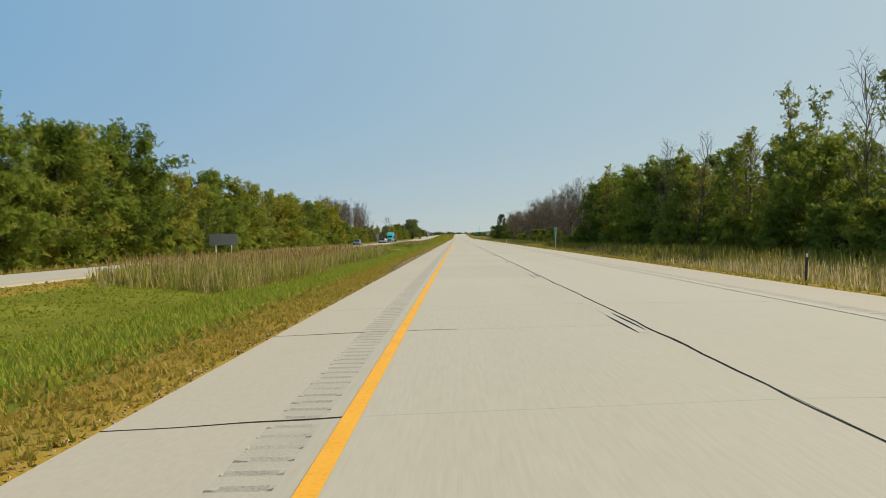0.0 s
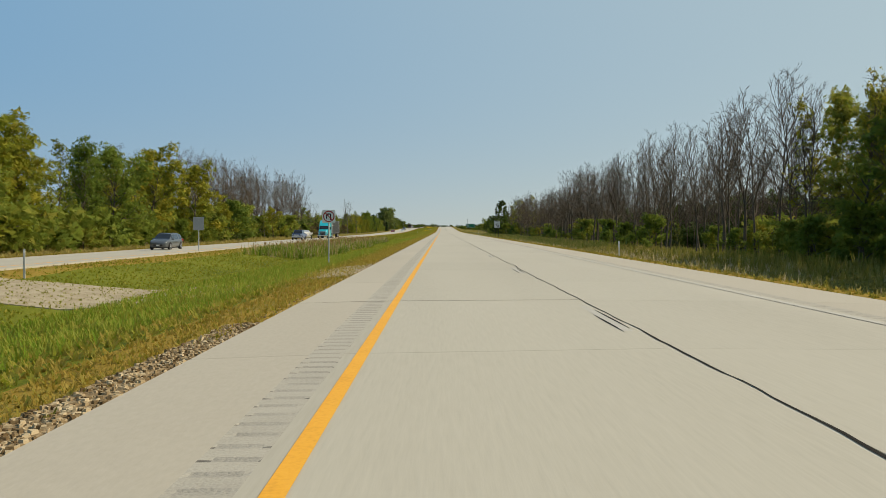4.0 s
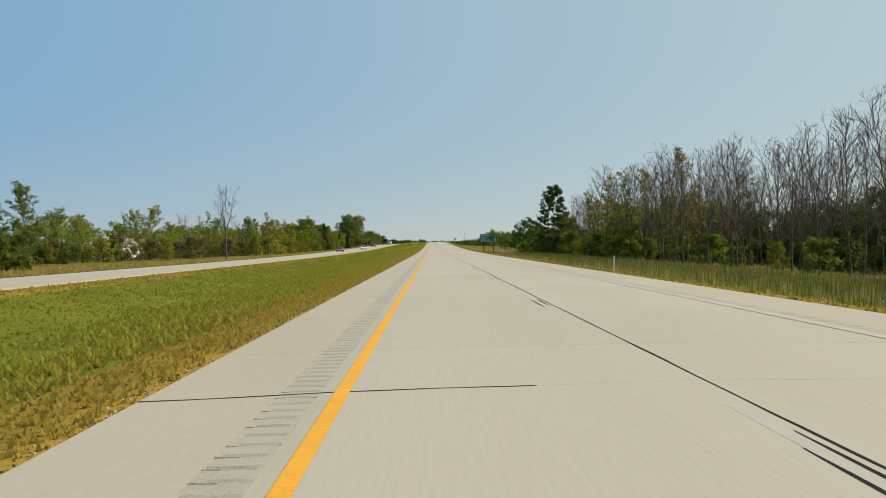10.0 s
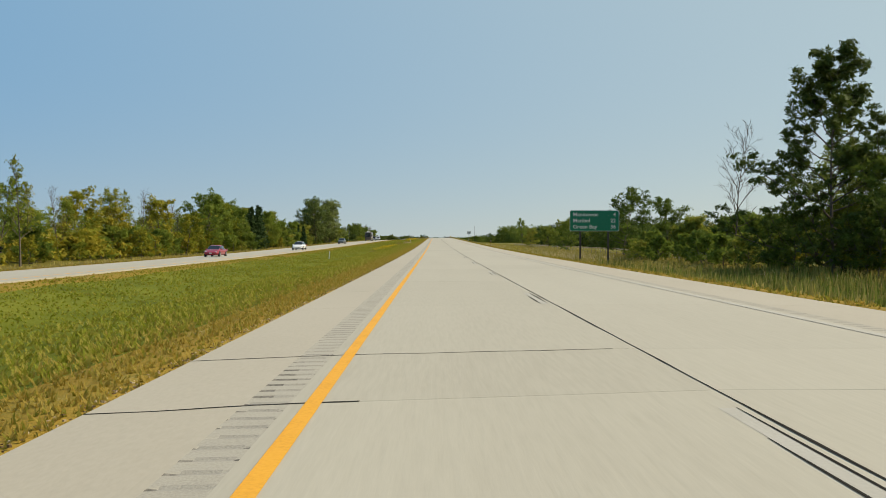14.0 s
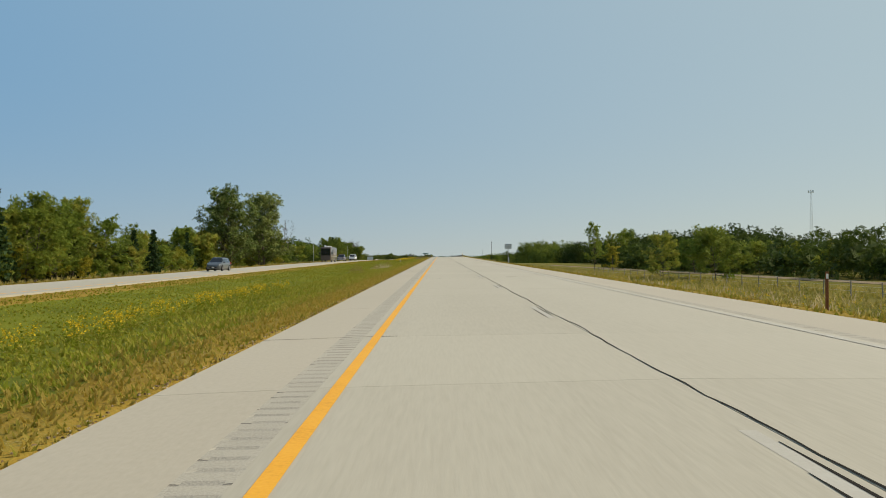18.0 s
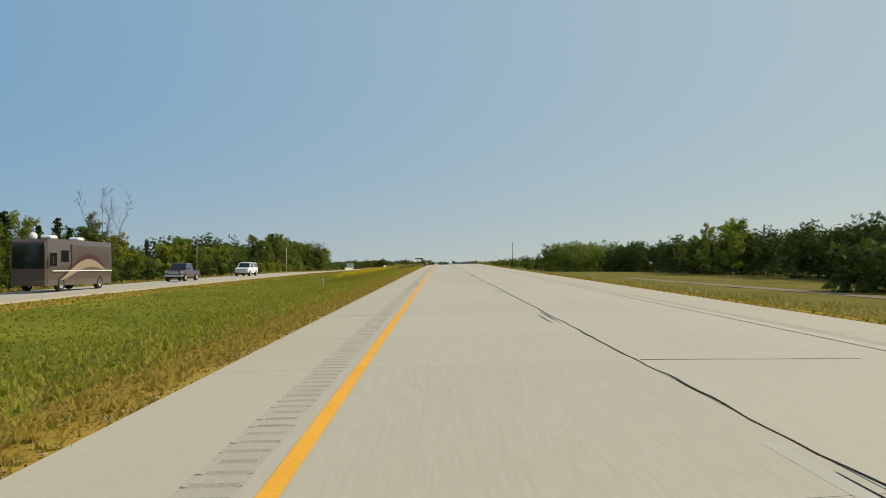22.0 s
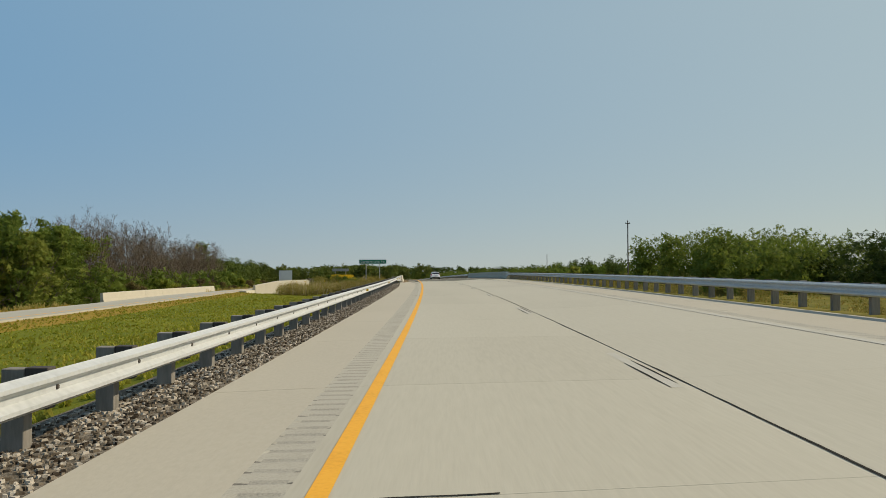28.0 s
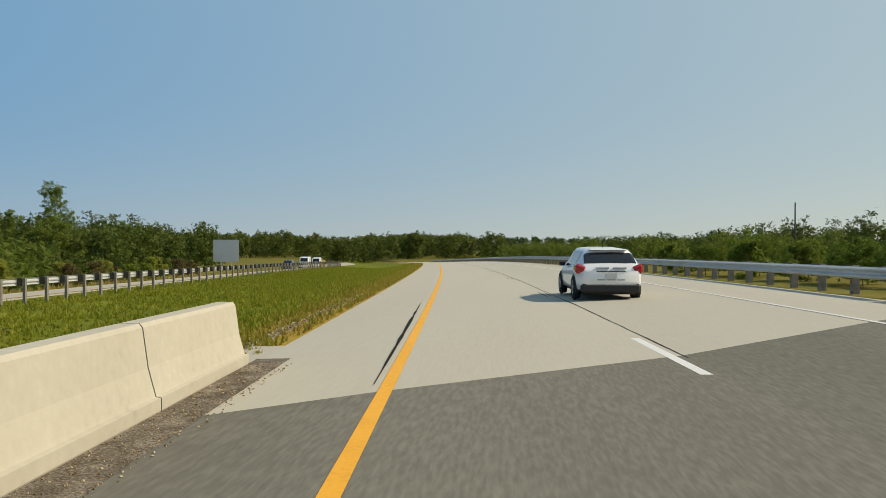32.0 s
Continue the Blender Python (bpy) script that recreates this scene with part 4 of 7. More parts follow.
plant(OAK[1], 656, -48, 1.08, group=LEFT)
plant(GOLD[0], 637, -47, 0.95, group=LEFT)
plant(THIN[1], 571, -45, 0.9, group=LEFT)
plant(OAK[0], 688, -51, 0.9, group=LEFT)
belt(OAK + OAK + GOLD, 670, 693, -49, 3.4, 10.5, 13, LEFT)
belt(SPRUCE, 693, 707, -48, 2.4, 10.5, 12.5, LEFT)
belt(OAK, 707, 736, -49, 3.6, 9, 11.5, LEFT)
belt(OAKD, 676, 738, -54, 4.5, 9, 11.5, LEFT)
belt(GOLD + SHRUB + SPRUCE + ASH, 745, 800, -51, 4.5, 5, 9, LEFT)
for s, n, k, f in ((798, -45.5, 0, 1.11), (801, -48.5, 1, 0.9), (820, -43, 1, 1.13), (823, -45, 0, 0.85)):
    plant(POPLAR[k], s, n, f, group=LEFT)
plant(SPRUCE[0], 734, -40, 0.75, group=LEFT)
belt(OAK + GOLD + ASH, 795, 850, -51, 4.0, 7, 10.5, LEFT)
belt(SPRUCE + OAKD, 848, 880, -51, 3.2, 7, 10, LEFT)
plant(STEMS[1], 876, -49, 1.25, group=LEFT)
plant(THIN[0], 874, -50, 0.8, group=LEFT)
belt(SPRUCE + GOLD + SHRUB + OAKD, 885, 985, -53, 4.2, 5, 9, LEFT)
belt(OAKD + OAKD + SPRUCE, 985, 1045, -50, 4.0, 10, 13, LEFT)
belt(OAKD, 1045, 1064, -49, 3.6, 14, 16, LEFT)
belt(OAKD, 1043, 1062, -42.5, 4.0, 12, 13, LEFT)
belt(OAKD, 1064, 1080, -48, 3.4, 9.5, 12, LEFT)
belt(SHRUB + GOLD, 960, 1045, -45, 4.0, 2.5, 5, LEFT)
belt(STEMS + STEMS + BARE, 1078, 1120, -47.5, 3.0, 11.5, 14.6, LEFT)
belt(STEMS + BAREW, 1080, 1122, -52, 3.6, 12, 14.6, LEFT)
belt(STEMS + BARE, 1118, 1182, -47.5, 3.0, 9.5, 12.0, LEFT)
belt(STEMS, 1142, 1186, -50, 3.6, 11.8, 13.8, LEFT)
belt(STEMS, 1120, 1168, -52, 3.6, 10.2, 12.6, LEFT)
for s, n, k, f in ((1205, -58, THIN[0], 1.0), (1232, -60, ASH[2], 1.05), (1196, -52, OAKD[1], 0.72), (1216, -54, OAKD[2], 0.72), (1246, -56, OAKD[0], 0.75)):
    plant(k, s, n, f, group=LEFT)
belt(SHRUB + SCRUB + SCRUB, 1085, 1240, -44, 4.0, 2.2, 4.0, LEFT)
woods("woodland", 990, 1076, -85, -58, 55, 11, 13, FINE, 12, "leaf_dark", "dark green woods beyond the far carriageway")
woods("woodland", 430, 990, -110, -80, 150, 7, 12, FAR, 12, "leaf_green", "distant hedgerow of green trees beyond the field")
woods("woodland", 1215, 1310, -78, -50, 85, 9, 11.5, FINE, 12, "leaf_dark", "dark green woods beyond the far carriageway")
# right side
belt(OAK + ASH + ASH + THIN, 46, 80, 37, 4.0, 10.5, 13, RIGHT)
belt(OAK + ASH + ASH + THIN, 80, 130, 37, 4.0, 11.5, 15, RIGHT)
belt(OAK + ASH + ASH + GOLD, 130, 212, 37, 4.4, 12, 17, RIGHT)
belt(BARE + THIN, 60, 215, 35, 8.0, 14.5, 18.5, RIGHT)
belt(SHRUB + SHRUB + GOLD, 46, 225, 33, 4.0, 1.8, 5.0, RIGHT, 1.0)
woods("woodland", 40, 225, 41, 55, 80, 9, 12.5, FINE, 12, "leaf_mid", "dense green woods behind the roadside trees")
belt(BARE + BARE + BARE + BAREW, 208, 340, 34, 2.7, 14.5, 18.5, RIGHT)
belt(BARE + BARE + BARE + BAREW, 340, 390, 34, 2.7, 13, 15.5, RIGHT)
belt(BARE + BARE + BARE + BAREW, 390, 465, 34, 2.7, 12.5, 15, RIGHT)
belt(SHRUB + SHRUB + GOLD + THIN, 215, 465, 33, 7.0, 2, 5.5, RIGHT)
woods("bare_woodland", 210, 500, 38, 54, 420, 11, 17, FAR_GREY, 15, "twig", "leafless grey woods behind the roadside trees")
# dark crowns added as backing: paints the darkness between the bare trunks
woods("woodland", 220, 500, 48, 64, 230, 6, 10.5, FAR, 12, "leaf_dark", "leafy undergrowth backing the bare trees")
for s, n, f in ((286, 33, 0.96), (301, 32, 0.86), (316, 32.4, 0.9), (339, 33, 1.12), (352, 34, 0.92), (370, 34, 0.9)):
    plant(BAREW[int(s) % 2], s, n, f, group=RIGHT)
belt(THIN + BARE + BARE, 458, 505, 34.5, 2.6, 14.5, 18.5, RIGHT)
belt(THIN + BARE + BARE, 505, 538, 35, 2.7, 12, 15, RIGHT)
belt(SHRUB + GOLD, 462, 545, 33, 4.0, 3, 6, RIGHT)
woods("woodland", 470, 545, 38, 55, 40, 8, 13, FAR, 12, "leaf_gold", "woods turning yellow behind the roadside trees")
plant(TOWER[0], 541, 31, 0.88, group=RIGHT)
for s, n, f in ((546, 35, 0.8), (536, 34, 0.75), (541, 28, 0.42), (533, 30, 0.5), (548, 29, 0.4)):
    plant(OAKD[int(s) % 3], s, n, f, group=RIGHT)
plant(BARE[2], 558, 30, 0.95, group=RIGHT)
plant(OAKD[0], 601, 29.5, 0.8, label="round dark green tree beside the roadside field", group=RIGHT)
plant(OAKD[2], 653, 29.5, 0.53, label="small round green tree in the roadside field", group=RIGHT)
plant(OAKD[1], 588, 32, 0.64, label="round dark green tree beside the roadside field", group=RIGHT)
belt(SHRUB, 548, 600, 29, 4.0, 2, 4.5, RIGHT)
belt(SHRUB + GOLD, 535, 605, 36, 3.5, 3.5, 6, RIGHT)
for s, n, z in ((1096, -11.8, 1.1), (1099, -13.2, 1.3), (1101.5, -14.4, 1.2), (1094, -10.4, 0.8)):
    plant(BUSH[0], s, n, (z - 0.35 - float(ground_z(s, n))) / 2.6, label="dense green shrub on the bridge slope")
for s, n, f in ((622, 35, 0.6), (716, 34.6, 0.74), (760, 46, 0.7)):
    plant(MAPLE[int(s) % 2], s, n, f, group=RIGHT)
plant(OAK[1], 726, 31, 0.5, label="round green tree in the roadside field", group=RIGHT)
plant(ASH[1], 800, 36, 0.74, group=RIGHT)
plant(GOLD[1], 790, 38, 0.66, group=RIGHT)
belt(SHRUB + MAPLE + GOLD, 600, 860, 60, 5.0, 3.5, 6.5, RIGHT, 5)
for s, n, k, f in ((984, 84, OAK[2], 1.08), (990, 88, OAK[0], 1.3), (996, 83, ASH[1], 1.05), (1000, 92, OAK[1], 1.28), (978, 90, THIN[1], 0.85), (1008, 84, OAK[3], 0.95), (1014, 79, THIN[0], 0.9), (1022, 86, OAKD[1], 0.95)):
    plant(k, s, n, f, group=RIGHT)
woods("woodland", 560, 870, 66, 96, 130, 5.5, 8.8, MEDIUM, 12, "leaf_dark", "dark green trees beyond the roadside field")
# the sunlit look of these trees lies in their paler leaf colour
woods("woodland", 580, 870, 63, 80, 60, 4.5, 8.0, MEDIUM, 12, "leaf_mid", "sunlit green trees beyond the roadside field")
woods("woodland", 1110, 1205, 72, 96, 70, 14, 17.5, TALL, 19, "leaf_mid", "tall dark woods beyond the frontage road")
woods("woodland", 850, 1130, 82, 112, 260, 10.5, 14, FINE, 12, "leaf_dark", "dark green woods beyond the frontage road")
woods("woodland", 1195, 1500, 76, 106, 150, 9.5, 12.5, TALL, 19, "leaf_dark", "dark green woods beyond the frontage road")
belt(GOLD + SHRUB + MAPLE, 1150, 1260, 46, 6.0, 4, 6.5, RIGHT, 4)
# undergrowth that closes the feet of the woods; leaf_dark puts their shade into colour
for s0, s1, n0, n1, count, low, high, m in ((56, 290, -48, -43, 110, 3, 6.5, "leaf_green"), (285, 430, -50, -44, 70, 2.5, 6, "leaf_dark"), (428, 560, -56, -49, 40, 1.8, 3.5, "leaf_dark"), (560, 700, -56, -48, 60, 2.5, 5, "leaf_gold"), (700, 1050, -56, -49, 130, 2.5, 5.5, "leaf_dark"),
        (44, 225, 35, 41, 90, 2.5, 6, "leaf_green"), (215, 465, 40, 52, 120, 1.8, 4.5, "leaf_dark"), (460, 610, 35, 42, 70, 2, 4, "leaf_dark"), (600, 860, 52, 64, 110, 3.5, 7, "leaf_dark"), (1060, 1230, -54, -47, 90, 2, 4.5, "leaf_dark"), (1078, 1200, -52, -46, 75, 3, 6, "leaf_mid")):
    woods("undergrowth", s0, s1, n0, n1, count, low, high, THICK, 4, m, "dense leafy undergrowth at the foot of the trees")
woods("bare_woodland", 1080, 1170, -62, -50, 190, 10, 13.2, FAR_GREY, 15, "twig", "leafless grey woods beyond the far carriageway")
WEED = [far_crown(240 + i, 1.7, 1.0, 26, 0.13) for i in range(4)]
woods("weed_thicket", 1041, 1062, -14.5, -4.1, 330, 0.8, 1.35, WEED, 1.7, "weed_leaf", "tall thicket of olive-brown weeds on the bridge slope")
woods("weed_thicket", 1057, 1071, -15, -4.6, 90, 1.9, 2.5, WEED, 1.7, "weed_leaf", "tall weeds placed and sized to cover the bridge gap in the camera's view")
woods("weed_thicket", 984, 1062, 11.9, 17, 150, 0.7, 1.2, WEED, 1.7, "weed_leaf", "brown and olive weeds behind the outer guardrail")
woods("weed_thicket", 1090, 1114, -17, -7, 130, 1.2, 1.9, WEED, 1.7, "weed_leaf", "olive-brown weeds among the goldenrod")
joined("weed_thicket", [(0, 134, -10.5, 0.55, 1.0), (1, 141, -7.2, 0.5, 2.0), (2, 142.5, -7.6, 0.4, 0.3), (3, 612, -9, 0.6, 1.1), (0, 724, -10, 0.75, 0.7), (1, 722.5, -9.4, 0.6, 1.9), (3, 726, -9.6, 0.5, 2.5), (1, 707, -7.5, 0.4, 0.4), (2, 711.5, -9, 0.5, 1.4), (0, 735, -8, 0.5, 0.2), (3, 738, -8.6, 0.45, 1.7), (2, 741, -7.8, 0.4, 0.9), (1, 770, -8.5, 0.6, 2.2), (2, 773, -9.2, 0.5, 0.2)], "low leafy weeds in the median grass", "weeds", WEED, "weed_leaf")
# the end of the view
woods("woodland", 1330, 1520, -150, -95, 120, 6, 9, FAR, 12, "leaf_dark", "low distant woods beyond the far carriageway")
woods("woodland", 1520, 1680, -190, 70, 330, 13.5, 16.5, FAR, 12, "leaf_dark", "distant woods where the road bends away")
woods("woodland", 1250, 1560, 55, 100, 170, 7.5, 10, FINE, 12, "leaf_mid", "distant trees beyond the guardrail")
woods("woodland", 1900, 2100, -300, 500, 260, 14, 18, FAR, 12, "leaf_dark", "far line of woods on the horizon")

# ---- grass, reeds and weeds ----
def tufts(name, s0, s1, n0, n1, per_m2, height, width, blades, material, label, keep=None, bend=0.35, seed=1, top=None):
    """Grass blades as thin triangles, scattered over a strip."""
    rng = np.random.default_rng(seed)
    k = int((s1 - s0) * (n1 - n0) * per_m2)
    s, n = rng.uniform(s0, s1, k), rng.uniform(n0, n1, k)
    if keep is not None:
        ok = keep(s, n, rng)
        s, n = s[ok], n[ok]
    k = len(s)
    z = sheet_z(s, n)
    base = at(s, n, z - 0.012)
    hs = height * rng.uniform(0.45, 1.25, (k, 1, 1))
    if top is not None:  # the stand is level on top over uneven ground
        hs = (np.clip(top - z, 0.35, 3.0) * rng.uniform(0.6, 1.12, k))[:, None, None]
    a = rng.uniform(0, 2 * np.pi, (k, blades, 1))
    out = np.concatenate([np.cos(a), np.sin(a), np.zeros_like(a)], -1)
    side = np.concatenate([-np.sin(a), np.cos(a), np.zeros_like(a)], -1)
    root = base[:, None, :] + out * rng.uniform(0, 0.6, (k, blades, 1)) * height * 0.25
    hb = hs * rng.uniform(0.6, 1.1, (k, blades, 1))
    w = width * rng.uniform(0.6, 1.3, (k, blades, 1))
    tip = root + out * hb * bend * rng.uniform(0.2, 1.5, (k, blades, 1)) + np.array([0, 0, 1.0]) * hb
    V = np.stack([root - side * w, root + side * w, tip], 2).reshape(-1, 3)
    return tagged(new(name, mesh_of(name, V, np.arange(len(V)).reshape(-1, 3), [material])), label, "grass", kind="stuff")


def patchy(scale, level, seed=0.0):
    def keep(s, n, rng):
        v = np.sin(s * scale + seed) * np.sin(n * scale * 2.3 + seed * 1.7) + np.sin(s * scale * 0.37 + n * scale + seed * 3)
        return v + rng.normal(0, 0.5, len(s)) > level
    return keep


ragged_edge = lambda s, n, rng: ((s < 38) | (s > 148) | (n < -2.42 + rng.normal(0, 0.1, len(s)))) & (n < -1.93 + 0.1 * np.sin(s * 0.9) * np.sin(s * 0.23 + 1) + rng.normal(0, 0.035, len(s)))
tufts("dry_grass", 0, 936, -3.3, -1.78, 70, 0.1, 0.03, 3, "grass_dry", "short dry yellow-brown grass along the shoulder", ragged_edge, bend=0.7, seed=1)
tufts("dry_grass", 0, 936, -4.9, -3.3, 28, 0.12, 0.045, 3, "grass_dry", "short dry yellow-brown grass along the shoulder", bend=0.7, seed=31)
tufts("dry_grass", 1109, 1240, -5.0, -2.0, 36, 0.14, 0.04, 3, "grass_dry", "short dry grass along the shoulder beyond the bridge", seed=21)
tufts("dry_grass", 0, 978, 10.85, 13.6, 13, 0.13, 0.055, 3, "grass_dry", "short dry yellow-brown grass along the outer shoulder", seed=2)
tufts("grass", 0, 1050, -10, -3.5, 15, 0.16, 0.055, 3, "grass_green", "green median grass", bend=0.8, seed=3)
tufts("grass", 0, 1050, -18.5, -10, 13, 0.11, 0.055, 3, "grass_green", "green median grass", bend=0.7, seed=4)
tufts("grass", 0, 320, -10, -4.3, 30, 0.22, 0.035, 3, "grass_lush", "lush bright green grass in the wet median", patchy(0.06, -1.0), 0.6, 24)
tufts("grass", 1100, 1260, -18.2, -3.2, 16, 0.2, 0.06, 3, "grass_green", "green median grass beyond the bridge", seed=22)
tufts("grass", 20, 1060, 12.8, 35, 2.6, 0.42, 0.13, 3, "rough_grass", "tall rough roadside grass and weeds", lambda s, n, rng: (s < 262) | (s > 545) | (n > 24) | (n < 13.8), seed=5)
tufts("dry_grass", 20, 1060, 12.8, 27, 1.2, 0.6, 0.07, 3, "reed", "tall dry weeds in the roadside grass", patchy(0.08, 0.4), seed=6)
tufts("grass", 40, 1240, -44, -31.3, 1.6, 0.5, 0.2, 3, "rough_grass", "rough grass beyond the far carriageway", seed=7)
tufts("dry_grass", 30, 1240, -33.8, -31.1, 6, 0.17, 0.09, 3, "grass_dry", "dry verge of the far carriageway", seed=8)
tufts("dry_grass", 20, 1050, -18.9, -17.3, 5, 0.12, 0.05, 3, "grass_dry", "dry verge along the inner edge of the far carriageway", seed=18)
tufts("dry_grass", 320, 950, -6.6, -4.2, 5, 0.17, 0.035, 3, "grass_dry", "dry yellow blades scattered in the median grass", patchy(0.12, 0.0), bend=0.5, seed=9)


def cattails(s0, s1, n0, n1, per_m2, height, seed, label, top, dry):
    """Reed blades with brown seed heads."""
    shape = lambda s, n, rng: (np.abs((n - (n0 + n1) / 2) / ((n1 - n0) / 2)) < 0.88 + 0.12 * np.sin(s * 0.21 + seed)) & (np.minimum(s - s0, s1 - s) > rng.uniform(0, 6, len(s)))
    tufts("reeds", s0, s1, n0, n1, per_m2 * dry, height, 0.055, 4, "reed", label, shape, 0.2, seed, top)
    tufts("reeds", s0, s1, n0 + 1, n1 + 0.8, per_m2 * (1.4 - dry), height * 0.75, 0.07, 4, "reed_green", "green reed leaves at the foot of the cattails", shape, 0.3, seed + 1, top - 0.2)
    rng = np.random.default_rng(seed + 5)
    k = int((s1 - s0) * (n1 - n0) * per_m2 * 0.28 * dry)
    s, n = rng.uniform(s0, s1, k), rng.uniform(n0, n1, k)
    ok = shape(s, n, rng)
    s, n = s[ok], n[ok]
    z = sheet_z(s, n)
    P = at(s, n, z)
    top = np.maximum(top - z, 0.5) * rng.uniform(0.8, 1.08, len(s))
    VV, FF = [], []
    for r, z0, z1 in ((0.006, 0.0, 1.0), (0.03, 0.82, 0.99)):
        ring = [P + np.stack([np.full(len(s), r * math.cos(a)), np.full(len(s), r * math.sin(a)), top * z], 1) for z in (z0, z1) for a in (0, 2.1, 4.2)]
        V = np.stack(ring, 1)
        b = np.arange(len(s))[:, None] * 6 + sum(len(v) for v in VV)
        for i in range(3):
            FF.append(b + np.array([i, (i + 1) % 3, 3 + (i + 1) % 3, 3 + i]))
        VV.append(V.reshape(-1, 3))
    tagged(new("cattail_heads", mesh_of("cattail_heads", np.concatenate(VV), np.concatenate(FF), ["seed_head"])), "brown cattail heads on thin stalks", "cattails", kind="stuff")


mat("seed_head", [(0.13, 0.075, 0.025), (0.24, 0.155, 0.06), (0.36, 0.26, 0.12)], 0.95, 2, 20, 0.2, island=0.3)
cattails(38, 80, -18.6, -8, 15, 1.7, 41, "dense stand of dry tan cattails in the median ditch", 0.5, 0.6)
cattails(70, 119, -18.6, -8, 15, 1.7, 45, "dense stand of green cattails with dry tops in the median ditch", 0.5, 0.32)
tufts("dry_grass", 728, 746, -9, -6.2, 7, 0.75, 0.03, 3, "reed", "tall dry stalks standing in the median grass", patchy(0.5, 0.3), 0.15, 65)
cattails(205, 288, -17, -8.2, 14, 1.3, 51, "dense stand of green cattails in the median ditch", 0.12, 0.3)
tufts("reeds", 20, 270, 23, 33, 2, 1.2, 0.12, 3, "rough_grass", "tall rough grass before the roadside trees", patchy(0.04, -0.6), 0.25, 63)
tufts("reeds", 20, 60, 15, 24, 5, 1.1, 0.08, 4, "reed", "tall dry reeds in the roadside ditch", None, 0.15, 61)
tufts("reeds", 270, 540, 14, 32, 0.6, 1.0, 0.08, 4, "rough_grass", "tall brown-green grass in the roadside ditch", patchy(0.05, 0.3), 0.2, 64)
tufts("reeds", 265, 545, 14.0, 29, 7, 0.95, 0.06, 4, "reed_dark", "tall dark green reeds in the roadside ditch", patchy(0.05, -0.9), 0.15, 62)


def weeds(s0, s1, n0, n1, count, height, seed, label, flower="goldenrod", top=None):
    """Leafy stalks topped with small sprays of flowers."""
    rng = np.random.default_rng(seed)
    s = rng.uniform(s0, s1, count)
    n = rng.uniform(n0, n1, count)
    h = height * rng.uniform(0.7, 1.2, count)
    z = sheet_z(s, n)
    if top is not None:
        h = (top - z) * rng.uniform(0.72, 1.05, count)
    P = at(s, n, z)
    V, F = leaves(rng, P + np.stack([0 * s, 0 * s, h], 1), 0.13, 14, 0.06, 1.3)
    tagged(new("goldenrod", mesh_of("goldenrod", V, F, [flower])), label, "wildflowers", kind="stuff")
    V, F = leaves(rng, np.concatenate([P + np.stack([0 * s, 0 * s, h * f], 1) for f in (0.3, 0.55, 0.8)]), 0.14, 8, 0.1, 1.0)
    tagged(new("weed_leaves", mesh_of("weed_leaves", V, F, ["grass_green"])), "green weed leaves under the flowers", "weeds", kind="stuff")


weeds(632, 668, -10.5, -7.5, 260, 0.6, 71, "patch of yellow goldenrod in the median")
weeds(846, 900, -11.5, -7.8, 1200, 0.75, 72, "patch of yellow goldenrod in the median")
weeds(900, 955, -14, -9, 380, 0.8, 73, "patch of yellow goldenrod in the median")
weeds(1099, 1111, -14.2, -10.8, 1400, 1.35, 74, "tall thicket of yellow goldenrod beside the bridge", top=0.72)
weeds(1042, 1060, -14, -4.5, 22, 1.2, 75, "tall weeds and goldenrod on the bridge slope")
weeds(125, 160, 14, 20, 120, 0.7, 76, "yellow goldenrod in the roadside grass")
weeds(655, 700, 15, 24, 160, 0.7, 77, "yellow goldenrod in the roadside grass")
tufts("grass", 1041, 1063, -14, -3.7, 12, 0.95, 0.05, 4, "rough_grass", "tall rough weeds on the bridge slope", None, 0.4, 78, 0.1)
tufts("dry_grass", 1041, 1063, -14, -3.7, 6, 1.1, 0.03, 4, "reed", "dry stalks among the weeds on the bridge slope", None, 0.3, 80, 0.25)
tufts("grass", 1098, 1114, -17, -8, 6, 0.7, 0.1, 4, "reed", "tall rough weeds beyond the bridge", None, 0.2, 79)


def bed_z(s, n):
    """Top of the gravel: level with the pavement's edge, then down with the ground."""
    return np.maximum(sheet_z(s, np.minimum(n, -1.97)) + 0.02, -0.046 + 0.3 * (n + 1.85))


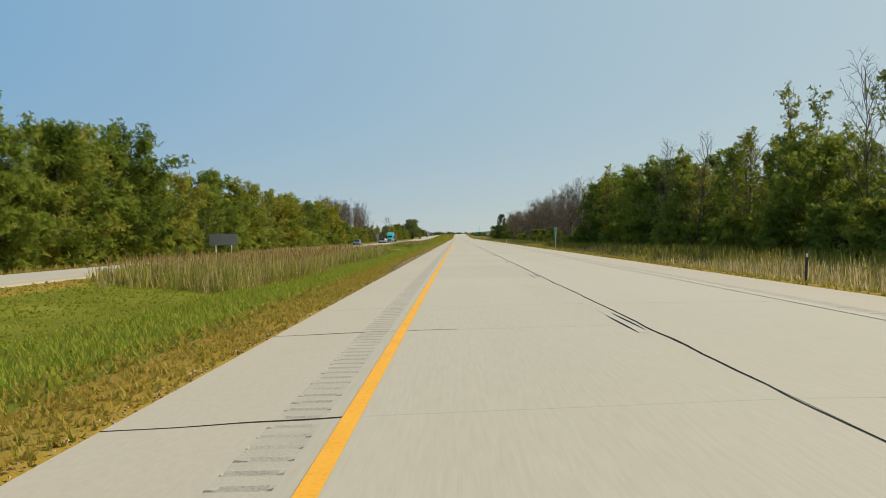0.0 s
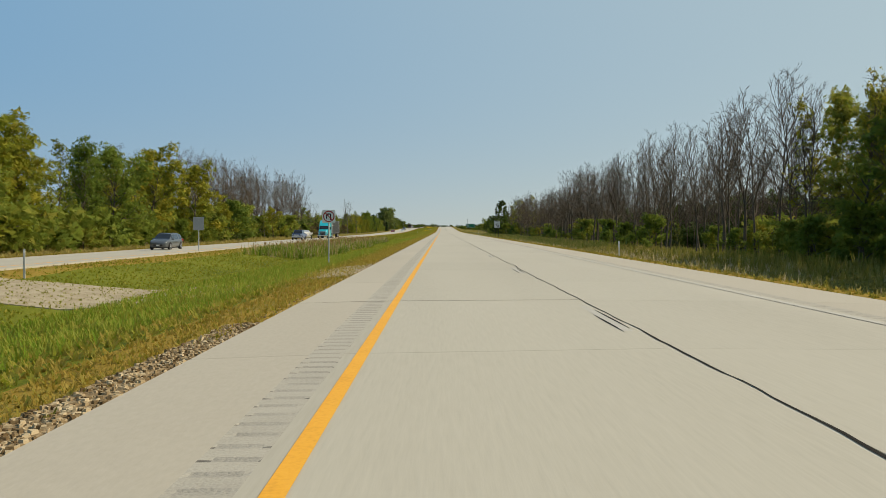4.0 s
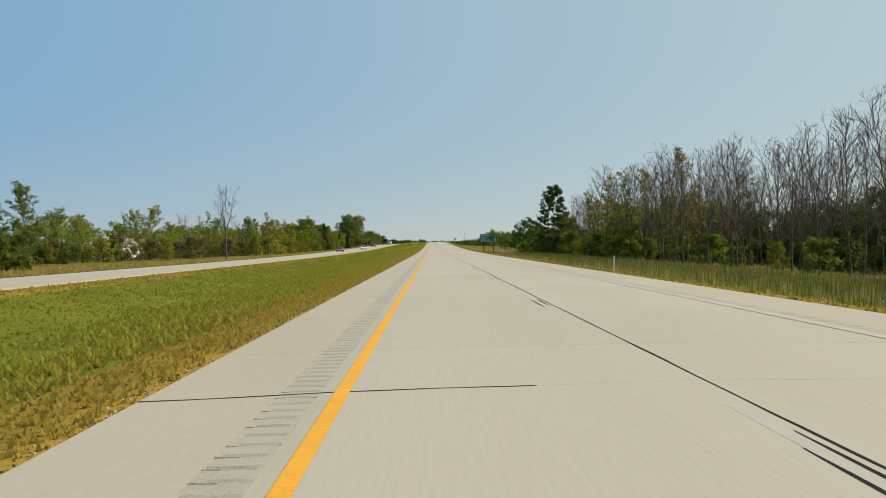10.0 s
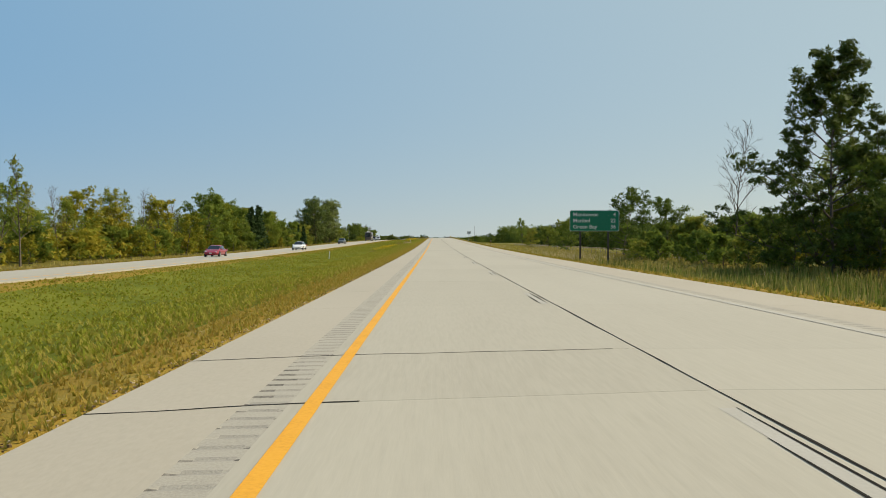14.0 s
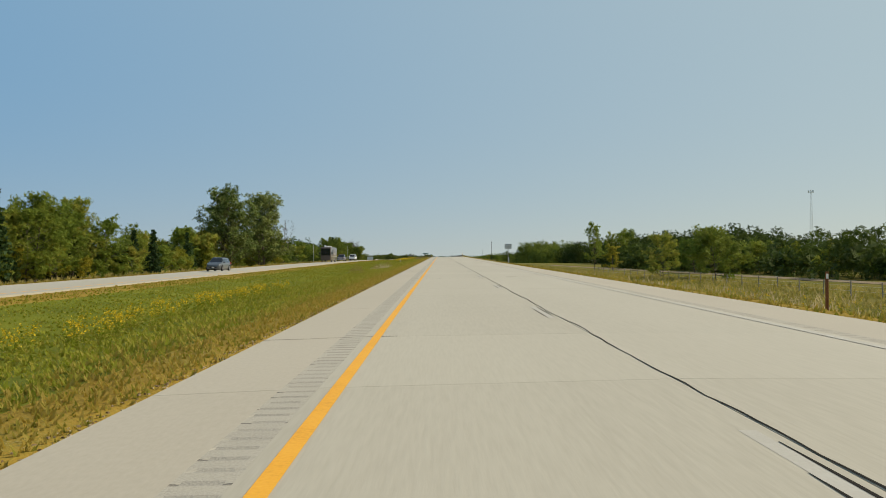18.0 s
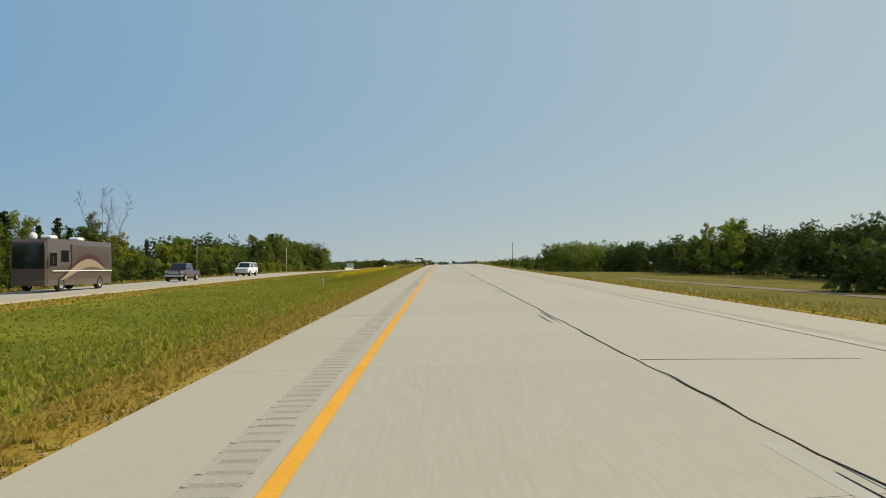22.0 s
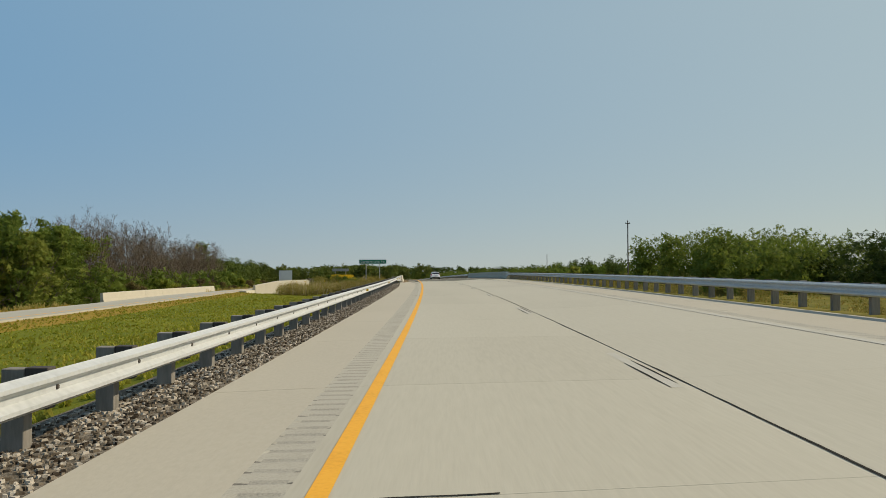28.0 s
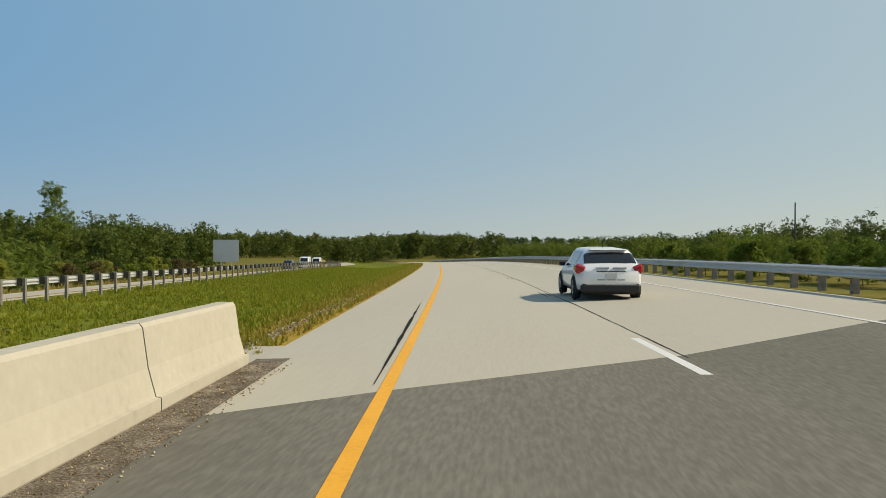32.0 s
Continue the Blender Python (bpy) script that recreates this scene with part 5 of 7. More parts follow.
def pebbles(s0, s1, n0, n1, per_m2, size, seed, material, label, paved=False):
    """Loose stones, each a small uneven lump."""
    rng = np.random.default_rng(seed)
    k = int((s1 - s0) * (n1 - n0) * per_m2)
    s, n = rng.uniform(s0, s1, k), rng.uniform(n0, n1, k)
    ok = paved | (n < -1.87 - 0.55 * np.clip((s - 1030) / 27, 0, 1))
    s, n, k = s[ok], n[ok], int(ok.sum())
    c = at(s, n, cross(n) + 0.006 if paved else bed_z(s, n) + 0.006)
    a = rng.uniform(0, 1, (k, 1)) * 6.28 + np.arange(4) * 1.5708 + rng.normal(0, 0.3, (k, 4))
    r = size * rng.uniform(0.5, 1.5, (k, 1)) * rng.uniform(0.75, 1.2, (k, 4))
    h = size * rng.uniform(0.25, 0.8, (k, 1))
    low = np.stack([r * np.cos(a), r * np.sin(a), np.broadcast_to(-0.4 * h, r.shape)], -1)
    high = np.stack([r * 0.72 * np.cos(a), r * 0.72 * np.sin(a), h * rng.uniform(0.7, 1.2, (k, 4))], -1)
    V = c[:, None, :] + np.concatenate([low, high], 1)
    tri = np.array([(q, (q + 1) % 4, 4 + (q + 1) % 4) for q in range(4)] + [(q, 4 + (q + 1) % 4, 4 + q) for q in range(4)] + [(4, 5, 6), (4, 6, 7)])
    F = (np.arange(k)[:, None, None] * 8 + tri[None]).reshape(-1, 3)
    tagged(new("gravel", mesh_of("gravel", V.reshape(-1, 3), F, [material])), label, "gravel", kind="stuff")


for s0, s1, n0, n1, m, label in ((936, 960, -4.6, -1.852, "gravel", "bed of pale gravel before the guardrail"), (960, 1056, -3.5, -1.852, "dark_gravel", "bed of dark gravel under the guardrail"), (36, 150, -2.45, -1.852, "gravel", "strip of pale gravel beside the shoulder"),
        (1109.5, 1128, -2.75, -1.852, "dry_earth", "bare earth beside the shoulder beyond the bridge")):
    bed = slab(stretch(s0, s1, 3), np.linspace(n0, n1, 14), lambda S, N: bed_z(S, N) + 0.004 * np.sin(S * 3.1 + N * 5) - 0.1 * (N > -1.8 - 0.6 * np.clip((S - 1030) / 27, 0, 1)), "gravel_bed", m, label, category="gravel")
    bed["kind"] = "structure"
pebbles(1109.5, 1128, -2.75, -1.87, 90, 0.026, 87, "pebble", "loose stones beside the shoulder beyond the bridge")
pebbles(936, 960, -4.6, -1.87, 150, 0.028, 81, "pebble", "loose pale stones before the guardrail")
pebbles(960, 1056, -3.3, -1.87, 210, 0.028, 82, "dark_pebble", "loose dark stones under the guardrail")
tufts("dry_grass", 20, 150, -2.9, -1.95, 10, 0.12, 0.05, 3, "rough_grass", "dry weeds in the gravel beside the shoulder", patchy(1.3, 0.1), 0.7, 86)
pebbles(36, 150, -2.42, -1.87, 260, 0.032, 83, "pebble", "loose pale stones beside the shoulder")
pebbles(0, 936, -2.1, -1.87, 75, 0.016, 84, "pebble", "loose pale stones along the edge of the shoulder")
pebbles(1056, 1110, -1.88, -1.3, 110, 0.011, 88, "pebble", "grit and small stones along the foot of the bridge wall", True)

# ---- signs, rails, posts ----
mat("sign_green", [(0.006, 0.17, 0.088), (0.008, 0.20, 0.105)], 0.45, 1, 20, 0.0)
mat("sign_white", [(0.70, 0.70, 0.68), (0.78, 0.78, 0.76)], 0.5, 1, 20, 0.0)
mat("sign_black", [(0.01, 0.01, 0.01), (0.016, 0.016, 0.016)], 0.5, 1, 20, 0.0)
mat("sign_yellow", [(0.70, 0.42, 0.01), (0.80, 0.50, 0.015)], 0.5, 1, 20, 0.0)
# paler copy of sign_back: sunlight on one sign put into its colour
mat("sign_back_lit", [(0.50, 0.53, 0.55), (0.60, 0.63, 0.65)], 0.5, 1, 12, 0.03, metal=0.2)
mat("sign_post", [(0.36, 0.34, 0.30), (0.45, 0.43, 0.38), (0.52, 0.50, 0.45)], 0.85, 1.5, 18, 0.3, stretch=(1, 1, 0.2))
mat("sign_back", [(0.28, 0.29, 0.30), (0.38, 0.39, 0.40)], 0.55, 1, 12, 0.05, metal=0.4)
mat("galvanised", [(0.40, 0.41, 0.40), (0.50, 0.51, 0.50), (0.57, 0.58, 0.57)], 0.6, 0.8, 12, 0.05, metal=0.12)
mat("weathered_wood", [(0.13, 0.115, 0.095), (0.22, 0.20, 0.17), (0.30, 0.275, 0.24)], 0.9, 1.5, 18, 0.4, stretch=(1, 1, 0.2))
mat("dark_wood", [(0.03, 0.025, 0.02), (0.06, 0.05, 0.042), (0.09, 0.08, 0.068)], 0.9, 1.5, 18, 0.4, stretch=(1, 1, 0.2))
mat("beam_concrete", [(0.50, 0.45, 0.34), (0.60, 0.55, 0.43), (0.68, 0.63, 0.51)], 0.85, 0.5, 10, 0.1)
mat("rust", [(0.10, 0.035, 0.012), (0.20, 0.075, 0.025), (0.30, 0.13, 0.05)], 0.9, 3, 25, 0.3)
mat("red_paint", [(0.30, 0.02, 0.02), (0.40, 0.03, 0.03)], 0.5, 1, 20, 0.0)


def box(bm, x0, x1, y0, y1, z0, z1, bevel=0.0):
    """A block with softened edges, added to a bmesh."""
    got = bmesh.ops.create_cube(bm, size=1, matrix=Matrix.Translation(((x0 + x1) / 2, (y0 + y1) / 2, (z0 + z1) / 2)) @ Matrix.Diagonal((x1 - x0, y1 - y0, z1 - z0, 1)))
    if bevel:
        edges = list({e for v in got["verts"] for e in v.link_edges})
        bmesh.ops.bevel(bm, geom=edges, offset=bevel, segments=1, affect="EDGES")
    return bm


def block(name, dims, material, parent, bevel=0.0, label="", m=None):
    return part(name, box(bmesh.new(), *dims, bevel), material, parent, label, m)


def letters(text, size, material, parent, x, z, y, align="CENTER", wide=1.0, gap=1.0):
    """Lettering that faces the oncoming driver, proud of a board."""
    cu = bpy.data.curves.new("lettering", "FONT")
    cu.body, cu.size, cu.align_x, cu.align_y, cu.extrude = text, size, align, "CENTER", 0.002
    cu.offset, cu.space_character = size * 0.012, gap
    tmp = bpy.data.objects.new("lettering", cu)
    scene.collection.objects.link(tmp)
    me = bpy.data.meshes.new_from_object(tmp.evaluated_get(bpy.context.evaluated_depsgraph_get()))
    bpy.data.objects.remove(tmp)
    bpy.data.curves.remove(cu)
    me.materials.clear()
    me.materials.append(MATS[material])
    return put(new("lettering", me), parent, m=Matrix.Translation((x, y, z)) @ Matrix.Rotation(radians(90), 4, "X") @ Matrix.Diagonal((wide, 1, 1, 1)))


def rounded(bm, w, h, z, y0, y1, r):
    """An upright plate with rounded corners, centred at x = 0."""
    pts = []
    for cx, cz, a0 in ((w / 2 - r, h / 2 - r, 0), (-w / 2 + r, h / 2 - r, 90), (-w / 2 + r, -h / 2 + r, 180), (w / 2 - r, -h / 2 + r, 270)):
        for k in range(5):
            a = radians(a0 + k * 22.5)
            pts.append((cx + r * math.cos(a), z + cz + r * math.sin(a)))
    f = [bm.verts.new((x, y0, q)) for x, q in pts]
    b = [bm.verts.new((x, y1, q)) for x, q in pts]
    bm.faces.new(f)
    bm.faces.new(b[::-1])
    for i in range(len(pts)):
        j = (i + 1) % len(pts)
        bm.faces.new((f[i], b[i], b[j], f[j]))
    return bm


def sign(name, label, s, n, w, h, low, face, posts, post_w, post_mat, edge="sign_white", turn=0.0, ring=True, post_h=None):
    """A road sign: plate, border, posts down to the ground. low: height of its lower edge over the road."""
    z = float(ground_z(s, n))
    top = tagged(new(name), label, "road sign")
    top.matrix_basis = stand(s, n, z, turn)
    lo = low - z
    mid = lo + h / 2
    if ring:
        part("border", rounded(bmesh.new(), w, h, mid, -0.006, 0.006, min(w, h) * 0.08), edge, top)
        k = 0.022 if w < 2 else 0.035
        board = part("board", rounded(bmesh.new(), w - 2 * k, h - 2 * k, mid, -0.011, 0.0, min(w, h) * 0.07), face, top)
    else:
        board = part("board", rounded(bmesh.new(), w, h, mid, -0.008, 0.008, min(w, h) * 0.05), face, top)
    for x in posts:
        block("post", (x - post_w / 2, x + post_w / 2, 0.012, 0.012 + post_w, -0.4, (post_h or lo + h * 0.9)), post_mat, top, post_w * 0.12)
        for q in (0.25, 0.75):
            bm = bmesh.new()
            bmesh.ops.create_cone(bm, segments=6, radius1=0.02, radius2=0.016, depth=0.012, cap_ends=True, matrix=Matrix.Translation((x, -0.016, lo + h * q)) @ Matrix.Rotation(radians(90), 4, "X"))
            part("bolt", bm, "galvanised", top)
    return top, mid


# mile marker
top, mid = sign("mile_marker", "narrow green mile marker with white figures on a steel post", 93.3, 12.3, 0.305, 1.16, 1.22, "sign_green", (0,), 0.08, "galvanised")
letters("MILE", 0.115, "sign_white", top, 0, mid + 0.46, -0.013)
for i, c in enumerate("145"):
    letters(c, 0.30, "sign_white", top, 0, mid + 0.20 - 0.29 * i, -0.013)
# speed limit
top, mid = sign("speed_limit_sign", "white rectangular speed limit sign with black lettering on two wooden posts", 309.6, 12.8, 1.22, 1.52, 1.86, "sign_white", (-0.38, 0.38), 0.10, "dark_wood", "sign_white")
k = part("inner_border", rounded(bmesh.new(), 1.14, 1.44, mid, -0.0125, -0.004, 0.08), "sign_black", top)
part("inner_face", rounded(bmesh.new(), 1.09, 1.39, mid, -0.0145, -0.004, 0.07), "sign_white", top)
letters("SPEED", 0.30, "sign_black", top, 0, mid + 0.52, -0.017)
letters("LIMIT", 0.30, "sign_black", top, 0, mid + 0.22, -0.017)
letters("70", 0.78, "sign_black", top, 0, mid - 0.32, -0.017)
# distances
top, mid = sign("distance_sign", "wide green distance sign with white place names on two posts", 555.7, 16.0, 4.6, 1.94, 2.24, "sign_green", (-1.3, 1.3), 0.16, "dark_wood")
for i, (a, b) in enumerate((("Manitowoc", "4"), ("Maribel", "22"), ("Green Bay", "36"))):
    letters(a, 0.50, "sign_white", top, -2.0, mid + 0.57 - 0.57 * i, -0.014, "LEFT", 1.05)
    letters(b, 0.50, "sign_white", top, 2.0, mid + 0.57 - 0.57 * i, -0.014, "RIGHT", 1.05)
# emergency stopping
top, mid = sign("emergency_stopping_sign", "white sign with black lettering on one wooden post", 760, 13.1, 1.22, 0.91, 2.16, "sign_white", (0,), 0.11, "weathered_wood", "sign_black")
for i, a in enumerate(("EMERGENCY", "STOPPING", "ONLY")):
    letters(a, 0.21, "sign_black", top, 0, mid + 0.26 - 0.26 * i, -0.014)
# road name at the bridge
top, mid = sign("road_name_sign", "long green road name sign with white lettering on two grey posts", 1049.1, -5.12, 2.94, 0.47, 2.0, "sign_green", (-0.73, 0.73), 0.09, "sign_post")
for word, x in (("Carstens", -0.68), ("Lake", 0.40), ("Rd", 1.06)):
    letters(word, 0.31, "sign_white", top, x, mid, -0.014, wide=1.02, gap=1.12)
# signs seen from behind
sign("sign_back", "dark back of a wide sign on two pale posts", 121, -34.5, 4.3, 1.7, 0.45, "sign_back", (-1.2, 1.2), 0.13, "sign_white", ring=False)
sign("sign_back", "grey back of a large stepped sign beside the oncoming lanes", 1240, -35.7, 4.4, 3.8, 0.2, "sign_back_lit", (-0.9, 0.9), 0.16, "galvanised", ring=False)
sign("sign_back", "back of a road name sign above the goldenrod", 1106, -12.9, 2.94, 0.47, 1.5, "sign_back", (-0.95, 0.95), 0.1, "sign_post", ring=False)
sign("sign_back", "pale back of a small sign at the median crossover", 205, -19.5, 0.9, 1.1, 1.2, "sign_back", (0,), 0.07, "galvanised", ring=False)
# no U-turn sign at the crossover
top, mid = sign("no_u_turn_sign", "white square sign with a red ring at the median crossover", 184, -5.6, 0.76, 0.76, 1.75, "sign_white", (0,), 0.07, "galvanised", "sign_white")
bm = bmesh.new()
for k in range(24):
    a0, a1 = math.pi * k / 12, math.pi * (k + 1) / 12
    bm.faces.new([bm.verts.new((r * math.cos(a), -0.014, mid + r * math.sin(a))) for r, a in ((0.27, a0), (0.33, a0), (0.33, a1), (0.27, a1))])
part("ring", bm, "red_paint", top)
bm = bmesh.new()
for dims in ((-0.16, -0.09, -0.16, 0.1), (0.07, 0.14, -0.2, 0.1), (-0.16, 0.14, 0.1, 0.17)):
    box(bm, dims[0], dims[1], -0.0135, -0.011, mid + dims[2], mid + dims[3])
part("arrow", bm, "sign_black", top)
part("slash", box(bmesh.new(), -0.3, 0.3, -0.016, -0.014, -0.03, 0.03), "red_paint", top, m=Matrix.Translation((0, 0, mid)) @ Matrix.Rotation(radians(45), 4, "Y"))


def delineator(s, n, h, label, body, lean=0.0, w=0.09):
    """A slim marker post with a reflector near its top."""
    top = tagged(new("delineator"), label, "post", "roadside marker posts")
    top.matrix_basis = stand(s, n, float(ground_z(s, n))) @ Matrix.Rotation(radians(lean), 4, "Y")
    block("stem", (-w / 2, w / 2, -0.02, 0.02, -0.3, h), body, top, 0.008)
    block("reflector", (-w * 0.4, w * 0.4, -0.026, -0.0205, h - 0.2, h - 0.06), "sign_white", top, 0.002)


for s, n, h, label, body, lean in ((29, 13.4, 1.3, "brown marker post in the roadside grass", "dark_wood", 2), (99, -33.5, 2.0, "pale wooden post beyond the far carriageway", "weathered_wood", 0),
        (190, 12.6, 1.1, "white plastic marker post", "sign_white", -3), (395, 12.6, 1.1, "white plastic marker post", "sign_white", 2), (585, -12.5, 1.0, "white plastic marker post in the median", "sign_white", 4),
        (642, 12.4, 1.2, "rusty steel marker post", "rust", 0), (751, 12.5, 1.15, "leaning white plastic marker post", "sign_white", -6), 
        (889, 12.5, 1.2, "grey steel marker post", "galvanised", 0), (827, -9.2, 0.8, "short white marker post in the median grass", "sign_white", -3), (1090, 12.5, 1.2, "white plastic marker post", "sign_white", 0), (172, -17.0, 1.2, "grey marker post at the crossover", "galvanised", 0)):
    delineator(s, n, h, label, body, lean)

for s, n, z in ((1086, -8, 0.6), (1092.5, -8, 0.32), (1102, -8, 0.15), (1119.5, -7.6, -0.42)):
    post = tagged(new("fence_post"), "weathered round wooden fence post among the weeds", "post", "fence posts beside the bridge")
    low = float(ground_z(s, n))
    post.matrix_basis = stand(s, n, low)
    bm = bmesh.new()
    bmesh.ops.create_cone(bm, segments=10, radius1=0.075, radius2=0.065, depth=z - low + 0.4, cap_ends=True, matrix=Matrix.Translation((0, 0, (z - low) / 2 - 0.2)))
    part("shaft", bm, "weathered_wood", post, smooth=True)

# crossover through the median
cross_over = slab(np.linspace(163, 171, 9), np.linspace(-18.7, -1.95, 30), lambda S, N: sheet_z(S, N) + 0.03, "crossover", "pale_gravel", "thin pale gravel crossover through the median", category="road", thick=0.3)
cross_over["kind"] = "structure"


def w_beam():
    """Outline of a rail: height against depth towards the traffic."""
    return [(0.0, -0.155), (0.02, -0.14), (0.08, -0.11), (0.08, -0.075), (0.012, -0.028), (0.012, 0.028), (0.08, 0.075), (0.08, 0.11), (0.02, 0.14), (0.0, 0.155)]


def rail_mesh(s0, s1, n, side, zmid, rows=1, base=lambda s: 0.0):
    """One rail panel from s0 to s1; side is +1 if its face looks to the right."""
    prof = w_beam()
    if rows == 2:
        prof = [(d, z - 0.1) for d, z in w_beam()] + [(d, z + 0.095) for d, z in w_beam()[5:]]
    V = []
    n_a, n_b = n if isinstance(n, tuple) else (n, n)
    for s, m in zip(np.linspace(s0, s1, 3), np.linspace(n_a, n_b, 3)):
        for d, z in prof + [(d - 0.006, z) for d, z in prof[::-1]]:
            V.append(at(s, m + side * d, zmid + z + base(s)))
    k = 2 * len(prof)
    F = [(i * k + j, i * k + (j + 1) % k, (i + 1) * k + (j + 1) % k, (i + 1) * k + j) for i in range(2) for j in range(k)]
    return mesh_of("rail_panel", V, F if side < 0 else [f[::-1] for f in F], ["galvanised"])


def guardrail(label, s0, s1, n, side, zmid, wood, spacing=1.905, slim=1.0):
    """A steel rail on wooden posts with blocks."""
    top = tagged(new("guardrail"), label, "guardrail")
    drop_at = lambda s: float(ground_z(s, n - side * 0.3))
    s = s0
    while s < s1 - 0.1:
        put(new("rail_panel", rail_mesh(s, min(s + 3.81 + 0.02, s1), n, side, zmid)), top)
        s += 3.81
    shape_p, shape_b = None, None
    s = s0 + 0.95
    while s < s1:
        zb = min(drop_at(s), -0.1)
        m = stand(s, n, 0)
        if shape_p is None:
            p = block("post", (-0.10, 0.10, -0.075, 0.075, -0.75, 0), wood, top, 0.006)
            b = block("spacer_block", (-0.10, 0.10, -0.075, 0.075, -0.18, 0.18), "dark_wood", top, 0.006)
            shape_p, shape_b = p.data, b.data
        else:
            p, b = put(new("post", shape_p), top), put(new("spacer_block", shape_b), top)
        p.matrix_basis = m @ Matrix.Translation((-side * 0.315, 0, zmid + 0.17)) @ Matrix.Diagonal((1, 1, (zmid + 0.17 - zb + 0.3) / 0.75, 1)) @ Matrix.Diagonal((slim, 1, 1, 1))
        b.matrix_basis = m @ Matrix.Translation((-side * 0.112, 0, zmid))
        s += spacing
    return top


GR_L = guardrail("galvanised steel guardrail on dark timber posts beside the inner shoulder", 957, 1049.3, -2.55, 1, 0.39, "weathered_wood")
GR_R = guardrail("galvanised steel guardrail on timber posts beside the outer shoulder", 979, 1062, 11.1, -1, 0.52, "weathered_wood")
GR_F = guardrail("long galvanised guardrail following the bend beyond the bridge", 1118.6, 1420, 11.1, -1, 0.52, "weathered_wood")
GR_O = guardrail("guardrail of the far carriageway seen from behind", 1099, 1262, -18.1, -1, 0.05, "weathered_wood", slim=0.6)
# doubled rail where the guardrails meet the bridge walls
put(new("rail_panel", rail_mesh(1049.25, 1053.7, (-2.55, -2.10), 1, 0.39, 2)), GR_L, "deep doubled rail panel")
put(new("rail_panel", rail_mesh(1061.9, 1064.0, (11.1, 11.16), -1, 0.5, 2)), GR_R, "deep doubled rail panel")
for s in np.arange(1046.3, 1052.6, 0.95):
    n = float(np.interp(s, [1049.3, 1053.7], [-2.55, -2.10]))
    block("post", (-0.10, 0.10, -0.075, 0.075, -0.75, 0.62), "weathered_wood", GR_L, 0.006, m=stand(s, n - 0.315, 0))
    block("spacer_block", (-0.10, 0.10, -0.075, 0.075, 0.16, 0.62), "dark_wood", GR_L, 0.006, m=stand(s, n - 0.112, 0))
stud = None
for s in np.arange(958.0, 1049, 1.905):
    if stud is None:
        stud = block("bolt", (-0.012, 0.012, -0.022, 0.022, -0.022, 0.022), "dark_wood", GR_L, 0.008, m=stand(s, -2.536, 0.39)).data
    else:
        put(new("bolt", stud), GR_L, m=stand(s, -2.536, 0.39))
for s, n in ((1000.0, -2.47), (1022.0, -2.47), (1047.4, -2.47), (1050.8, -2.3)):
    block("reflector_tab", (-0.005, 0.10, -0.004, 0.004, -0.05, 0.05), "sign_yellow", GR_L, 0.0, "yellow reflector tab", stand(s, n, 0.39))


def rail_end(s, n, side, stripes):
    """Crash terminal: head, striped board, strut and a yellow marker post."""
    top = tagged(new("rail_terminal"), "steel guardrail end terminal with a black and yellow striped board", "guardrail end", "guardrail ends")
    top.matrix_basis = stand(s, n, -0.13 if side > 0 else 0)
    bm = box(bmesh.new(), -0.20, 0.20, -0.25, 0.25, 0.36, 0.80, 0.02)
    for v in bm.verts:
        if v.co.y > 0:
            v.co.x *= 0.45
            v.co.z = 0.58 + (v.co.z - 0.58) * 0.75
    part("head", bm, "galvanised", top)
    part("neck", box(bmesh.new(), -0.05, 0.05, 0.25, 1.2, 0.42, 0.74, 0.01), "galvanised", top)
    board = part("board", rounded(bmesh.new(), 0.46, 0.5, 0.58, -0.27, -0.255, 0.02), "sign_black", top)
    for k in range(4):
        z = 0.40 + 0.17 * k - 0.08
        bm = bmesh.new()
        pts = []
        for x, q in ((-0.215, 0.13 * stripes), (0.215, -0.13 * stripes)):
            pts.append((x, q))
        quad = [(-0.215, z + 0.16 * stripes / 2 + 0.0), (0.215, z - 0.16 * stripes / 2), (0.215, z - 0.16 * stripes / 2 + 0.075), (-0.215, z + 0.16 * stripes / 2 + 0.075)]
        quad = [(x, min(max(q, 0.345), 0.815)) for x, q in quad]
        f = [bm.verts.new((x, -0.276, q)) for x, q in quad]
        bm.faces.new(f)
        part("stripe", bm, "sign_yellow", board)
    z0 = float(ground_z(s, n))
    block("post", (-0.075, 0.075, 0.02, 0.17, z0 - 0.3, 0.60), "weathered_wood", top, 0.006)
    block("steel_post", (-0.04, 0.04, 1.0, 1.08, z0 - 0.3, 0.62), "galvanised", top, 0.004)
    part("strut", box(bmesh.new(), -0.03, 0.03, 0.15, 1.0, z0 + 0.04, z0 + 0.12, 0.005), "galvanised", top)
    part("brace", box(bmesh.new(), -0.02, 0.02, -0.35, 0.35, -0.02, 0.02), "galvanised", top, m=Matrix.Translation((0.06, 0.45, z0 + 0.42)) @ Matrix.Rotation(radians(42), 4, "X"))
    bm = bmesh.new()
    bmesh.ops.create_cone(bm, segments=10, radius1=0.035, radius2=0.035, depth=1.5 - z0, cap_ends=True, matrix=Matrix.Translation((-0.05, 0.35, (1.5 + z0) / 2 - 0.2)))
    part("marker_post", bm, "sign_yellow", top, "tall yellow plastic marker post", smooth=True)


rail_end(955.8, -2.55, 1, 1)
rail_end(977.6, 11.1, -1, -1)


